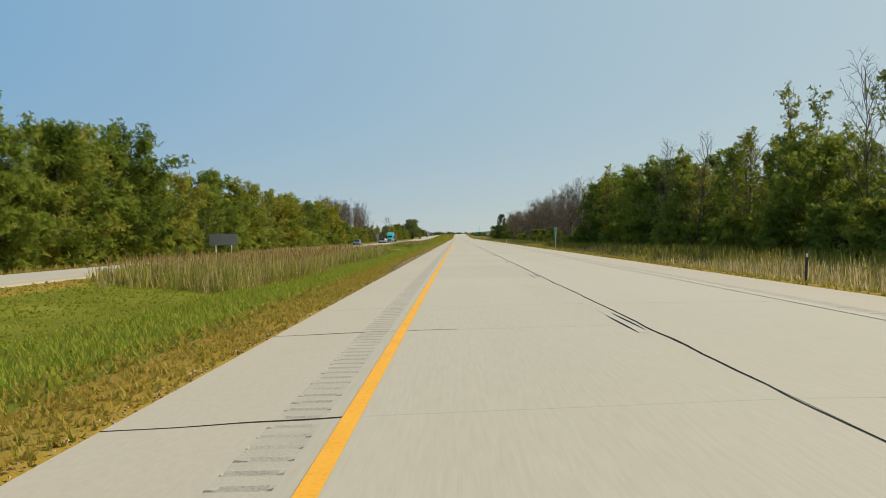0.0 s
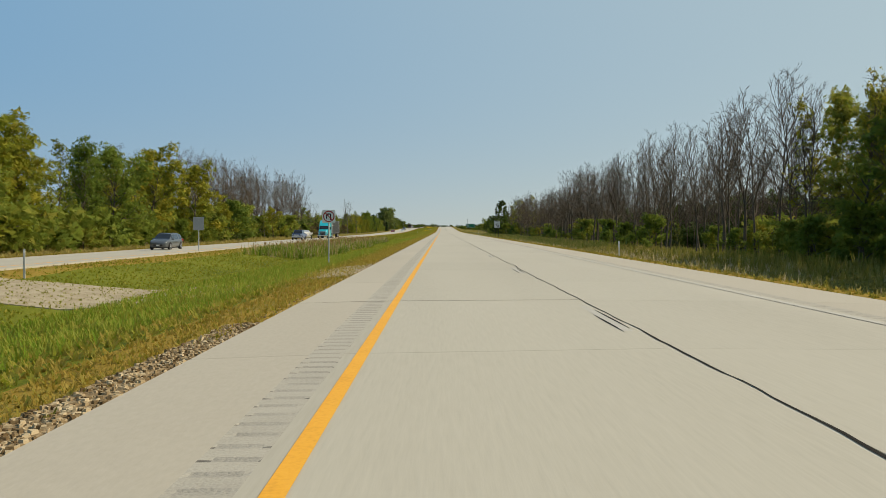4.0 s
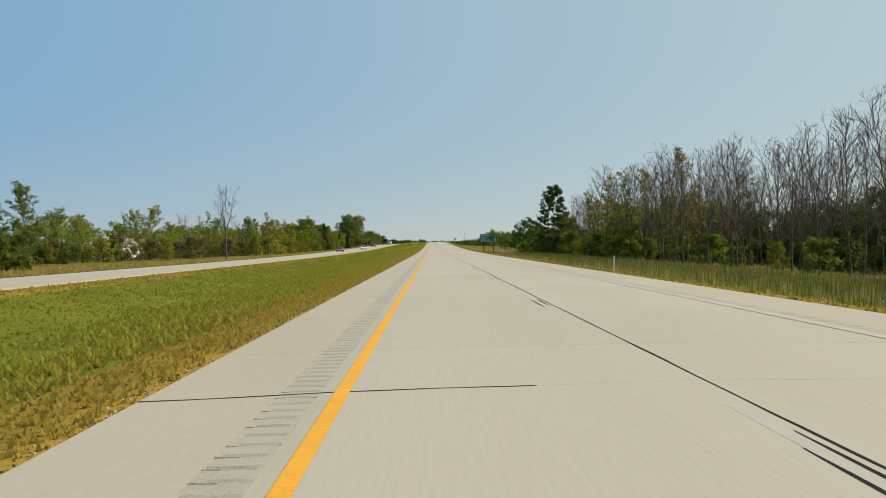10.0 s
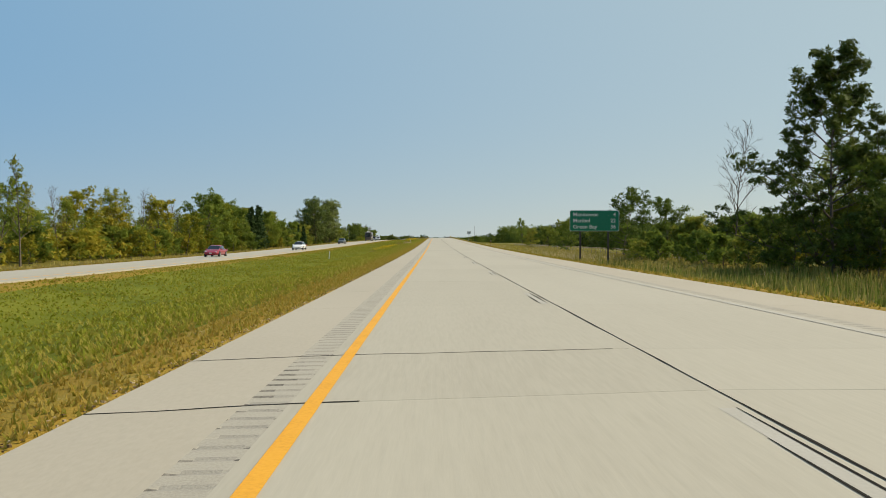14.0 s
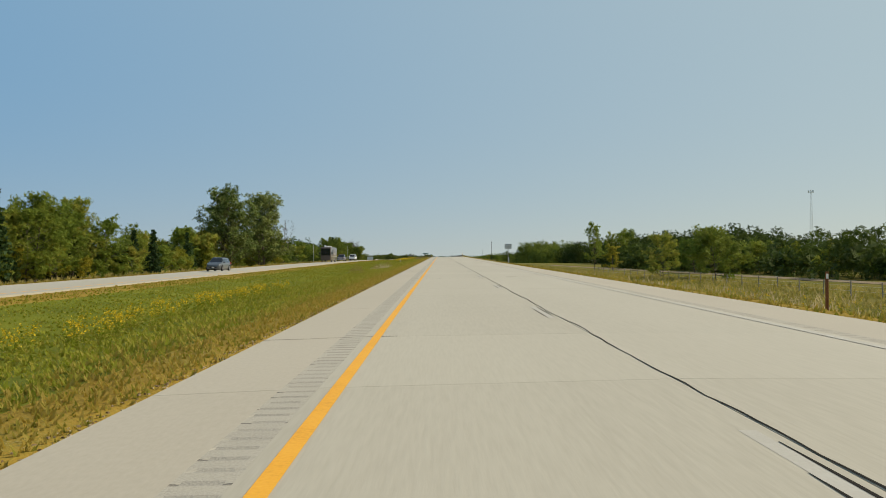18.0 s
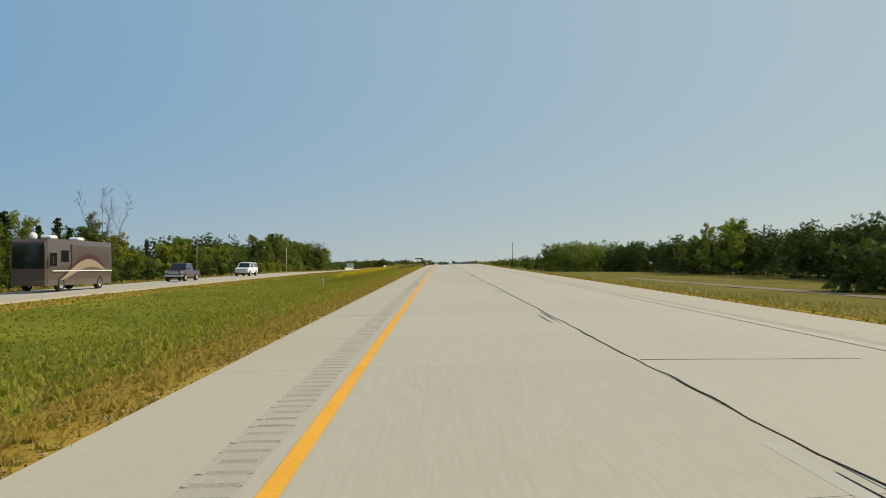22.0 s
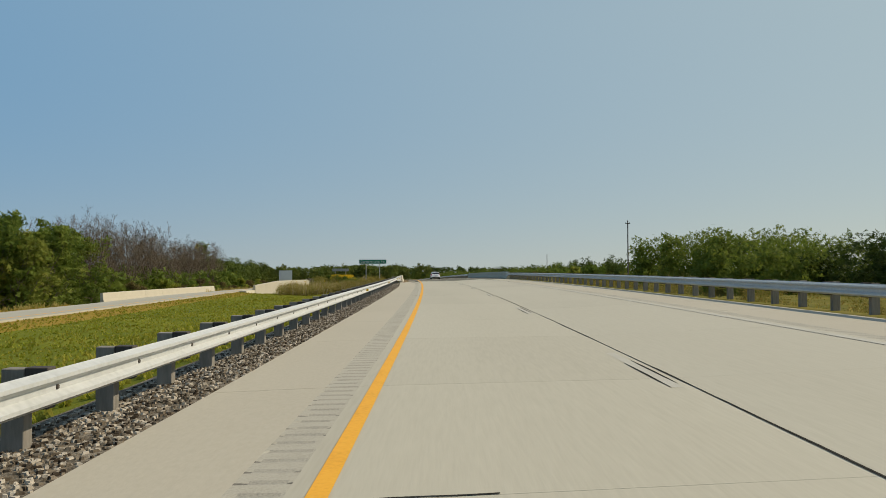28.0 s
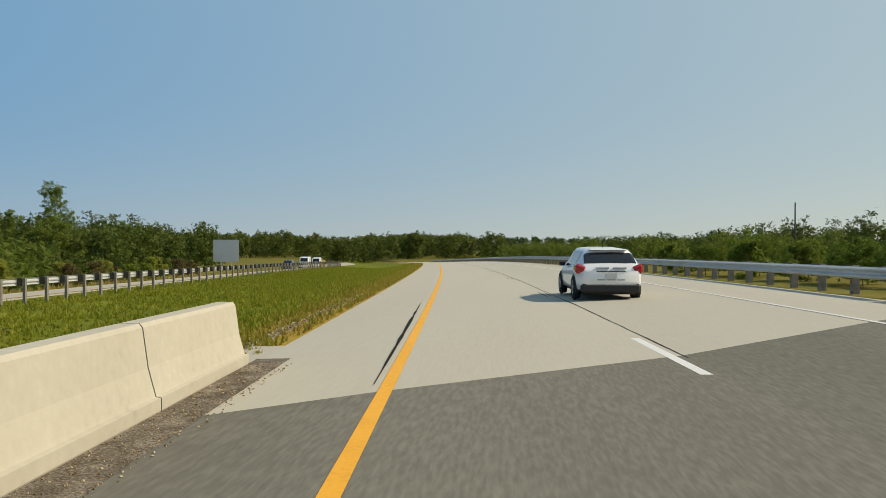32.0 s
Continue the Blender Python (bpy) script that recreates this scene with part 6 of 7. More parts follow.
def parapet(label, s0, s1, n, side, height, material="barrier_concrete", piece=6.4, base=-0.02, thick=0.42, name="bridge_wall", last=0.0, gap=0.012):
    """A sloped concrete bridge wall in cast lengths; last: the length of the end piece, where it differs."""
    top = tagged(new(name), label, "bridge wall", kind="structure")
    s = s0
    level = height if callable(height) else lambda q: height
    while s < s1 - 0.05:
        e = min(s + piece, s1 if s >= s1 - last - 0.05 else s1 - last)
        V = []
        for q in (s + gap, (s + e) / 2, e - gap):
            h = level(q)
            prof = [(0.0, base), (0.0, base + 0.11), (-0.05, base + 0.12), (-0.12, base + 0.38), (-0.17, h - 0.04), (-0.20, h), (-thick + 0.03, h), (-thick, h - 0.03), (-thick, base - 0.9)]
            for d, z in prof:
                V.append(at(q, n + side * d, z))
        k = len(prof)
        F = [(i * k + j, i * k + (j + 1) % k, (i + 1) * k + (j + 1) % k, (i + 1) * k + j) for i in range(2) for j in range(k)]
        me = bpy.data.meshes.new("wall_length")
        caps = [tuple(range(k))[::-1], tuple(range(2 * k, 3 * k))]
        F = F + caps
        me.from_pydata([tuple(v) for v in V], [], [f[::-1] for f in F] if side > 0 else F)
        me.materials.append(MATS[material])
        bmx = bmesh.new()
        bmx.from_mesh(me)
        bmesh.ops.recalc_face_normals(bmx, faces=bmx.faces)
        bmx.to_mesh(me)
        bmx.free()
        put(new("wall_length", me), top)
        s = e
    return top


wall_l = parapet("cream concrete bridge wall with dark joints beside the inner shoulder", 1053, 1110.0, -1.88, 1, 0.76, last=3.0)
wall_r = parapet("cream concrete bridge wall beside the outer shoulder", 1063, 1118.4, 11.0, -1, 0.82, gap=0.03)
wall_o = parapet("cream concrete wall of the far bridge", 1050.5, 1104, -18.35, -1, lambda s: float(np.interp(s, [1050, 1066], [-0.3, 0.03])), base=-0.95)
wall_p = parapet("cream concrete wall on the far edge of the other bridge", 1043, 1090, -31.3, 1, -0.9, base=-1.9)
# beams under the far bridge and its deck edge
beam = tagged(new("bridge_beam"), "cream precast concrete beam under the far bridge", "bridge beam", kind="structure")
for n, z0, z1, w, name in ((-18.15, -1.15, -0.8, 0.16, "deck_edge"), (-18.45, -1.55, -1.16, 0.10, "beam_flange"), (-18.55, -2.3, -1.56, 0.08, "beam_web"), (-18.45, -2.6, -2.31, 0.12, "beam_foot")):
    V = []
    for s in (1046.0, 1068.0, 1092.0):
        for dn, z in ((w, z0), (w, z1), (-w - 0.4, z1), (-w - 0.4, z0)):
            V.append(at(s, n + dn, z))
    F = [(i * 4 + j, i * 4 + (j + 1) % 4, i * 4 + 4 + (j + 1) % 4, i * 4 + 4 + j) for i in range(2) for j in range(4)] + [(3, 2, 1, 0), (8, 9, 10, 11)]
    put(new(name, mesh_of(name, V, F, ["beam_concrete"])), beam)
for s in (1046.5, 1091.5):
    block("abutment", (-13.0, 0.3, -0.6, 0.6, -6.5, -2.1), "beam_concrete", beam, 0.03, m=stand(s, -18.2, 0))
# red box and broken kerb at the foot of the bridge wall
kerb = tagged(new("kerb_stub"), "short rust-stained concrete kerb at the end of the bridge wall", "kerb")
kerb.matrix_basis = stand(1052.0, -2.1, 0)
block("kerb_block", (-0.22, 0.18, -0.2, 0.9, -0.15, 0.16), "barrier_concrete", kerb, 0.04)
block("steel_plate", (0.2, 0.5, -0.5, 0.1, -0.03, 0.015), "rust", kerb, 0.004, "rusty steel plate")


def pole(s, n, h, label, arm=True, mat_name="dark_wood", r=0.13):
    top = tagged(new("utility_pole"), label, "pole")
    z = float(ground_z(s, n))
    top.matrix_basis = stand(s, n, z)
    bm = bmesh.new()
    bmesh.ops.create_cone(bm, segments=10, radius1=r, radius2=r * 0.65, depth=h + 0.8, cap_ends=True, matrix=Matrix.Translation((0, 0, h / 2 - 0.4)))
    part("shaft", bm, mat_name, top, smooth=True)
    if arm:
        block("crossarm", (-0.4, 0.4, -0.05, 0.05, h - 0.5, h - 0.38), mat_name, top, 0.01)
        for x in (-0.34, 0.0, 0.34):
            bm = bmesh.new()
            bmesh.ops.create_cone(bm, segments=8, radius1=0.05, radius2=0.03, depth=0.16, cap_ends=True, matrix=Matrix.Translation((x, 0, h - 0.30 if x else h + 0.08)))
            part("insulator", bm, "sign_back", top)


pole(1094, 35.5, 13.8 - float(rise(1094)) - float(ground_z(1094, 35.5)), "tall dark wooden utility pole with a short crossarm")
pole(1200, 45, 10.0, "slim dark wooden pole beyond the guardrail", False)
pole(963, -38.5, 8.0, "slim grey metal pole beyond the far carriageway", False, "galvanised", 0.07)
pole(905, -44, 7.5, "slim grey metal pole among the trees", False, "galvanised", 0.06)

# lattice tower far off
tower = tagged(new("radio_tower"), "distant slender steel lattice tower with a platform of antennas", "tower")
tower.matrix_basis = Matrix.Translation((346, 1363, -1.5))
TH = 70.0
for k in range(3):
    a = 2 * math.pi * k / 3
    V, F = [], []
    tube(V, F, [Vector((math.cos(a) * 2.0, math.sin(a) * 2.0, 0)), Vector((math.cos(a) * 0.7, math.sin(a) * 0.7, TH))], [0.12, 0.09], 5)
    put(new("leg", mesh_of("leg", [tuple(v) for v in V], F, ["galvanised"])), tower)
V, F = [], []
for i in range(30):
    for k in range(3):
        a, b = 2 * math.pi * k / 3, 2 * math.pi * (k + 1 + 0) / 3
        r0, r1 = 2.0 - 1.3 * i / 30, 2.0 - 1.3 * (i + 1) / 30
        tube(V, F, [Vector((math.cos(a) * r0, math.sin(a) * r0, TH * i / 30)), Vector((math.cos(b) * r1, math.sin(b) * r1, TH * (i + 1) / 30))], [0.05, 0.05], 3)
put(new("lattice", mesh_of("lattice", [tuple(v) for v in V], F, ["galvanised"])), tower)
for k in range(9):
    a = 2 * math.pi * k / 9
    block("antenna", (-0.2, 0.2, -0.15, 0.15, -1.2, 1.2), "sign_white", tower, 0.02, m=Matrix.Translation((math.cos(a) * 2.4, math.sin(a) * 2.4, TH - 1)))
bm = bmesh.new()
bmesh.ops.create_cone(bm, segments=9, radius1=2.3, radius2=2.3, depth=0.25, cap_ends=True, matrix=Matrix.Translation((0, 0, TH - 1.6)))
part("platform", bm, "galvanised", tower)

# wire fence beside the field
fence = tagged(new("wire_fence"), "old wire fence on weathered wooden posts along the field", "fence")
s = 562.0
random.seed(8)
while s < 770:
    n = 29.5
    m = stand(s, n, float(ground_z(s, n)), random.uniform(0, 90)) @ Matrix.Rotation(radians(random.uniform(-4, 4)), 4, "Y")
    if s < 563:
        fp = block("post", (-0.035, 0.035, -0.035, 0.035, -0.4, 1.1), "weathered_wood", fence, 0.012, m=m)
    else:
        put(new("post", fp.data), fence, m=m)
    s += 4.0
for h in (0.4, 0.75, 1.1):
    ss = np.arange(562, 770, 4.0)
    P = at(ss, 29.5 + 0 * ss, ground_z(ss, 29.5 + 0 * ss) + h)
    V, F = [], []
    tube(V, F, [Vector(p.tolist()) for p in P], [0.006] * len(P), 3)
    put(new("wire", mesh_of("wire", [tuple(v) for v in V], F, ["galvanised"])), fence)
# frontage road beyond the field
front = slab(np.arange(640, 960, 8.0), [44.5, 46.5, 48.5], lambda S, N: ground_z(S, N) + 0.04, "frontage_road", "dry_earth", "narrow pale side road beyond the field", category="road", thick=0.3)
front["kind"] = "structure"


# white house far off behind the hedgerow
def cottage(s, n, turn):
    """A small gabled house with a door and windows."""
    top = tagged(new("house"), "small white gabled house with a grey roof behind the trees", "house")
    top.matrix_basis = stand(s, n, float(ground_z(s, n)), turn)
    bm = box(bmesh.new(), -4, 4, -3, 3, -0.3, 2.7)
    for x in (-4, 4):
        bm.faces.new([bm.verts.new(p) for p in ((x, -3, 2.7), (x, 3, 2.7), (x, 0, 4.3))])
    part("wall", bm, "sign_white", top)
    for side in (-1, 1):
        bm = bmesh.new()
        low, high = [(x, side * 3.4, 2.5) for x in (-4.3, 4.3)], [(x, 0, 4.42) for x in (-4.3, 4.3)]
        V = [bm.verts.new(p) for p in low + high[::-1]]
        W = [bm.verts.new((p[0], p[1], p[2] + 0.12)) for p in low + high[::-1]]
        bm.faces.new(V)
        bm.faces.new(W)
        for i in range(4):
            bm.faces.new((V[i], V[(i + 1) % 4], W[(i + 1) % 4], W[i]))
        part("roof", bm, "weathered_wood", top)
    for x in (-2.4, 2.2):
        block("window", (x - 0.5, x + 0.5, -3.04, -3.003, 0.9, 2.1), "sign_black", top, 0.005)
    block("door", (-0.5, 0.45, -3.05, -3.003, 0.0, 2.05), "dark_wood", top, 0.005)


cottage(520, -68, 70)

# ---- vehicles ----
def paint(name, c, metal=0.0, rough=0.3):
    return mat(name, [tuple(v * 0.93 for v in c), c], rough, 0.8, 6, 0.0, metal, coat=0.6)


paint("car_white", (0.84, 0.84, 0.85))
paint("car_red", (0.30, 0.012, 0.03))
paint("car_blue", (0.015, 0.05, 0.16))
paint("car_grey", (0.10, 0.11, 0.115), 0.3)
paint("car_maroon", (0.06, 0.02, 0.03))
paint("truck_teal", (0.012, 0.42, 0.52))
paint("coach_brown", (0.085, 0.062, 0.052))
paint("coach_tan", (0.32, 0.25, 0.17))
mat("glass_dark", [(0.008, 0.010, 0.012), (0.014, 0.017, 0.02)], 0.06, 1, 5, 0.0, coat=0.5)
mat("rubber", [(0.012, 0.012, 0.012), (0.022, 0.022, 0.022)], 0.8, 3, 40, 0.1)
mat("rim_metal", [(0.42, 0.43, 0.44), (0.56, 0.57, 0.58)], 0.35, 2, 20, 0.0, metal=0.7)
mat("trim_black", [(0.012, 0.012, 0.013), (0.022, 0.022, 0.024)], 0.6, 3, 30, 0.05)
mat("lamp_red", [(0.30, 0.008, 0.012), (0.42, 0.012, 0.016)], 0.15, 3, 20, 0.0, coat=0.8)
mat("lamp_clear", [(0.6, 0.62, 0.64), (0.74, 0.75, 0.76)], 0.12, 3, 20, 0.0, metal=0.3, coat=0.8)
mat("tarp_black", [(0.012, 0.013, 0.014), (0.024, 0.026, 0.028), (0.04, 0.042, 0.045)], 0.6, 0.8, 5, 0.3)
mat("plate", [(0.55, 0.55, 0.53), (0.62, 0.62, 0.60)], 0.5, 3, 30, 0.0)


def loft(rings, close=True):
    """Skins rings of equal point counts; ends are capped."""
    bm = bmesh.new()
    R = [[bm.verts.new(p) for p in ring] for ring in rings]
    k = len(R[0])
    for a, b in zip(R, R[1:]):
        for i in range(k):
            j = (i + 1) % k
            bm.faces.new((a[i], a[j], b[j], b[i]))
    if close:
        bm.faces.new(R[0][::-1])
        bm.faces.new(R[-1])
    bmesh.ops.recalc_face_normals(bm, faces=bm.faces)
    return bm


def hull_ring(y, w, z0, z1, tuck=0.86, shoulder=0.93):
    """Section of a car body: w is the half width, z0 the sill, z1 the belt."""
    h = z1 - z0
    half = [(w * tuck, z0), (w * 0.985, z0 + h * 0.22), (w, z0 + h * 0.55), (w * 0.975, z0 + h * 0.85), (w * shoulder, z1), (w * shoulder * 0.55, z1 + 0.015)]
    return [(x, y, z) for x, z in half] + [(-x, y, z) for x, z in half[::-1]]


def pane(parent, name, c, u0, u1, v0, v1, material="glass_dark", lift=0.006, label=""):
    """A flat piece inside the four corners c (lower left, lower right, upper right, upper left)."""
    c = [Vector(p) for p in c]
    nrm = (c[1] - c[0]).cross(c[3] - c[0]).normalized()
    q = lambda u, v: (c[0].lerp(c[1], u)).lerp(c[3].lerp(c[2], u), v)
    bm = bmesh.new()
    f = [bm.verts.new(q(u, v) + nrm * lift) for u, v in ((u0, v0), (u1, v0), (u1, v1), (u0, v1))]
    b = [bm.verts.new(q(u, v) - nrm * 0.004) for u, v in ((u0, v0), (u1, v0), (u1, v1), (u0, v1))]
    bm.faces.new(f)
    for i in range(4):
        bm.faces.new((f[i], b[i], b[(i + 1) % 4], f[(i + 1) % 4]))
    return part(name, bm, material, parent, label)


def wheel(parent, x, y, r, w):
    """A tyre with a rim, standing on the ground at x, y."""
    bm = bmesh.new()
    prof = [(r * 0.62, -w / 2), (r * 0.93, -w / 2), (r, -w * 0.36), (r, w * 0.36), (r * 0.93, w / 2), (r * 0.62, w / 2)]
    rings = [[(px, math.cos(a) * pr, r + math.sin(a) * pr) for pr, px in prof] for a in [2 * math.pi * k / 20 for k in range(20)]]
    R = [[bm.verts.new(p) for p in ring] for ring in rings]
    for i in range(20):
        a, b = R[i], R[(i + 1) % 20]
        for j in range(len(prof) - 1):
            bm.faces.new((a[j], a[j + 1], b[j + 1], b[j]))
    bmesh.ops.recalc_face_normals(bm, faces=bm.faces)
    t = part("tyre", bm, "rubber", parent, m=Matrix.Translation((x, y, 0)), smooth=True)
    for sgn in (-1, 1):
        bm = bmesh.new()
        hub = bm.verts.new((sgn * w * 0.42, 0, r))
        rim = [bm.verts.new((sgn * w * 0.46, math.cos(2 * math.pi * k / 20) * r * 0.64, r + math.sin(2 * math.pi * k / 20) * r * 0.64)) for k in range(20)]
        mid = [bm.verts.new((sgn * w * (0.36 if k % 4 < 2 else 0.22), math.cos(2 * math.pi * k / 20) * r * 0.4, r + math.sin(2 * math.pi * k / 20) * r * 0.4)) for k in range(20)]
        for k in range(20):
            j = (k + 1) % 20
            bm.faces.new((rim[k], rim[j], mid[j], mid[k]))
            bm.faces.new((mid[k], mid[j], hub))
        bmesh.ops.recalc_face_normals(bm, faces=bm.faces)
        if sgn > 0:
            for f in bm.faces:
                if f.normal.x < 0:
                    f.normal_flip()
        part("rim", bm, "rim_metal", t)


def cabin(top, colour, y, w, z, pillars=True, side_panes=((0.06, 0.5), (0.54, 0.93)), rear=True):
    """Glasshouse: y = (base front, roof front, roof rear, base rear), w = (base, roof) half widths, z = (belt, roof)."""
    yb, yf, yr, ye = y
    wb, wt = w
    z0, z1 = z
    mid = (yf + yr) / 2
    half = lambda yy, ww, zz: [(-ww, yy, zz), (ww, yy, zz)]
    body = loft([
        [(-wb, yb, z0), (wb, yb, z0), (wb, ye, z0), (-wb, ye, z0)],
        [(-wt, yf, z1 - 0.05), (wt, yf, z1 - 0.05), (wt, yr, z1 - 0.05), (-wt, yr, z1 - 0.05)],
        [(-wt * 0.86, yf - 0.12, z1), (wt * 0.86, yf - 0.12, z1), (wt * 0.86, yr + 0.12, z1), (-wt * 0.86, yr + 0.12, z1)],
    ])
    cab = part("cabin", body, colour, top)
    zt = z1 - 0.05
    pane(cab, "windscreen", [(wb, yb, z0), (-wb, yb, z0), (-wt, yf, zt), (wt, yf, zt)], 0.05, 0.95, 0.06, 0.95)
    if rear:
        pane(cab, "rear_window", [(-wb, ye, z0), (wb, ye, z0), (wt, yr, zt), (-wt, yr, zt)], 0.1, 0.9, 0.14, 0.92)
    for a, b in side_panes:
        pane(cab, "side_window", [(wb, ye, z0), (wb, yb, z0), (wt, yf, zt), (wt, yr, zt)], 1 - b, 1 - a, 0.08, 0.9)
        pane(cab, "side_window", [(-wb, yb, z0), (-wb, ye, z0), (-wt, yr, zt), (-wt, yf, zt)], a, b, 0.08, 0.9)
    return cab


def mirrors(top, x, y, z, colour):
    for sgn in (-1, 1):
        block("wing_mirror", (-0.09, 0.09, -0.06, 0.06, -0.07, 0.07), colour, top, 0.03, m=Matrix.Translation((sgn * (x + 0.09), y, z)))


def skin_car(top, colour, y, z0, belt, roof, w, wt, shields, sides, pillar=0.05):
    """Body skin over stations y (rear to front) with sill, belt and roof heights and half widths; window bands become glass."""
    rows = []
    for yy, a, b, c, d, e in zip(y, z0, belt, roof, w, wt):
        g = max(c - b, 0.012)
        half = [(d * 0.80, a), (d * 0.955, a + 0.06), (d * 0.995, a + (b - a) * 0.32), (d, a + (b - a) * 0.6), (d * 0.985, a + (b - a) * 0.85), (d * 0.945, b),
                (e + (d * 0.945 - e) * 0.12, b + g * 0.80), (e * 0.93, b + g * 0.94), (e * 0.62, c), (e * 0.25, c + 0.006)]
        rows.append([(x, yy, z) for x, z in half] + [(-x, yy, z) for x, z in half[::-1]])
    k = len(rows[0])
    body = part("body", loft(rows), colour, top, smooth=True)
    me = body.data
    top_j = (5, 6, 7, 8, 9, 10, 11, 12, 13)

    def glass(name, quads):
        bm = bmesh.new()
        for q in quads:
            p = [Vector(v) for v in q]
            nrm = (p[1] - p[0]).cross(p[3] - p[0]).normalized()
            mid = sum(p, Vector()) / 4
            if nrm.dot(mid - Vector((0, mid.y * 0.9, 0.7))) < 0:
                nrm = -nrm
            bm.faces.new([bm.verts.new(v + nrm * 0.007) for v in p])
        bmesh.ops.remove_doubles(bm, verts=bm.verts, dist=0.02)
        return part(name, bm, "glass_dark", body)

    def span(y_a, y_b):
        return [i for i in range(len(y) - 1) if y_a <= (y[i] + y[i + 1]) / 2 <= y_b]

    for name, y_a, y_b in shields:
        js = (6, 7, 8, 9, 10, 11, 12)
        glass(name, [(rows[i][j], rows[i][j + 1], rows[i + 1][j + 1], rows[i + 1][j]) for i in span(y_a, y_b) for j in js])
    for y_a, y_b in sides:
        for j in (5, 13):
            glass("side_window", [(rows[i][j], rows[i][j + 1], rows[i + 1][j + 1], rows[i + 1][j]) for i in span(y_a, y_b)])
    return body


def curve(y, pts):
    """Values along y from (y, value) knots."""
    return np.interp(y, [p[0] for p in pts], [p[1] for p in pts])


def car(name, label, colour, L, W, H, s, n, oncoming, kind="sedan", category="car"):
    """A car with its front towards +y, set at road coordinates by the end nearer to the camera."""
    top = tagged(new(name), label, category)
    h, f, r = W / 2, L / 2, -L / 2
    y = np.unique(np.concatenate([np.linspace(r, f, 30), [r + 0.03, r + 0.08, r + 0.14, r + 0.2, f - 0.03, f - 0.08, f - 0.15]]))
    b = H * 0.63
    if kind == "hatch":
        roof = curve(y, [(r, b - 0.12), (r + 0.10, b + 0.06), (r + 0.52, H - 0.09), (r + 0.75, H - 0.04), (-0.1, H), (f - 1.9, H - 0.05), (f - 1.05, b + 0.02), (f - 0.5, b - 0.13), (f, b - 0.36)])
        belt = curve(y, [(r, b - 0.14), (r + 0.12, b + 0.03), (r + 0.9, b + 0.05), (f - 1.2, b - 0.05), (f - 0.5, b - 0.15), (f, b - 0.38)])
        shields, sides, wheel_r = (("rear_window", r + 0.14, r + 0.47), ("windscreen", f - 1.85, f - 1.05)), ((r + 0.75, r + 1.05), (r + 1.12, -0.1), (0.0, f - 1.45)), 0.33
    elif kind == "suv":
        roof = curve(y, [(r, b - 0.1), (r + 0.08, b + 0.05), (r + 0.35, H - 0.06), (r + 0.8, H), (0.2, H), (f - 1.75, H - 0.05), (f - 1.05, b + 0.02), (f - 0.4, b - 0.08), (f, b - 0.3)])
        belt = curve(y, [(r, b - 0.12), (r + 0.1, b), (f - 1.2, b - 0.02), (f - 0.4, b - 0.1), (f, b - 0.32)])
        shields, sides, wheel_r = (("rear_window", r + 0.08, r + 0.36), ("windscreen", f - 1.75, f - 1.05)), ((r + 0.55, r + 1.15), (r + 1.25, 0.05), (0.15, f - 1.4)), 0.36
    else:
        roof = curve(y, [(r, b - 0.16), (r + 0.15, b - 0.02), (r + 0.65, b + 0.03), (r + 1.35, H - 0.06), (-0.1, H), (f - 1.95, H - 0.05), (f - 1.15, b + 0.01), (f - 0.5, b - 0.12), (f, b - 0.34)])
        belt = curve(y, [(r, b - 0.18), (r + 0.15, b - 0.04), (f - 1.2, b - 0.03), (f - 0.5, b - 0.14), (f, b - 0.36)])
        shields, sides, wheel_r = (("rear_window", r + 0.7, r + 1.3), ("windscreen", f - 1.9, f - 1.15)), ((r + 1.3, -0.15), (-0.05, f - 1.5)), 0.325
    sill = curve(y, [(r, 0.42), (r + 0.15, 0.27), (r + 0.6, 0.22), (f - 0.6, 0.22), (f - 0.15, 0.24), (f, 0.36)])
    width = curve(y, [(r, h * 0.84), (r + 0.1, h * 0.93), (r + 0.35, h * 0.985), (r + 1.0, h), (f - 0.9, h), (f - 0.3, h * 0.93), (f - 0.08, h * 0.82), (f, h * 0.70)])
    wroof = curve(y, [(r, h * 0.80), (r + 0.15, h * 0.78), (r + 0.6, h * 0.70), (0, h * 0.73), (f - 1.9, h * 0.70), (f - 1.05, h * 0.80), (f - 0.3, h * 0.72), (f, h * 0.6)])
    body = skin_car(top, colour, y, sill, belt, roof, width, wroof, shields, sides)
    for sx in (-1, 1):
        for yy in (f - 0.85, r + 0.82):
            bm = bmesh.new()
            bmesh.ops.create_cone(bm, segments=20, radius1=wheel_r + 0.035, radius2=wheel_r + 0.035, depth=0.06, cap_ends=True, matrix=Matrix.Translation((sx * (h - 0.024), yy, wheel_r)) @ Matrix.Rotation(radians(90), 4, "Y"))
            part("wheel_arch", bm, "trim_black", body)
            wheel(top, sx * (h - 0.07), yy, wheel_r, 0.21)
        lamp_y = {"hatch": r + 0.16, "suv": r + 0.10}.get(kind, r + 0.08)
        bm = box(bmesh.new(), -0.19, 0.10, -0.15, 0.30, -0.13, 0.15, 0.06) if kind == "hatch" else box(bmesh.new(), -0.15, 0.10, -0.15, 0.22, -0.10, 0.12, 0.05)
        for v in bm.verts:
            v.co.z += 0.10 * max(0, v.co.y)
            if v.co.x * sx < -0.02:
                v.co.z *= 0.6
        part("tail_lamp", bm, "lamp_red", top, m=Matrix.Translation((sx * h * 0.86, lamp_y, b - (0.06 if kind == "hatch" else 0.10))))
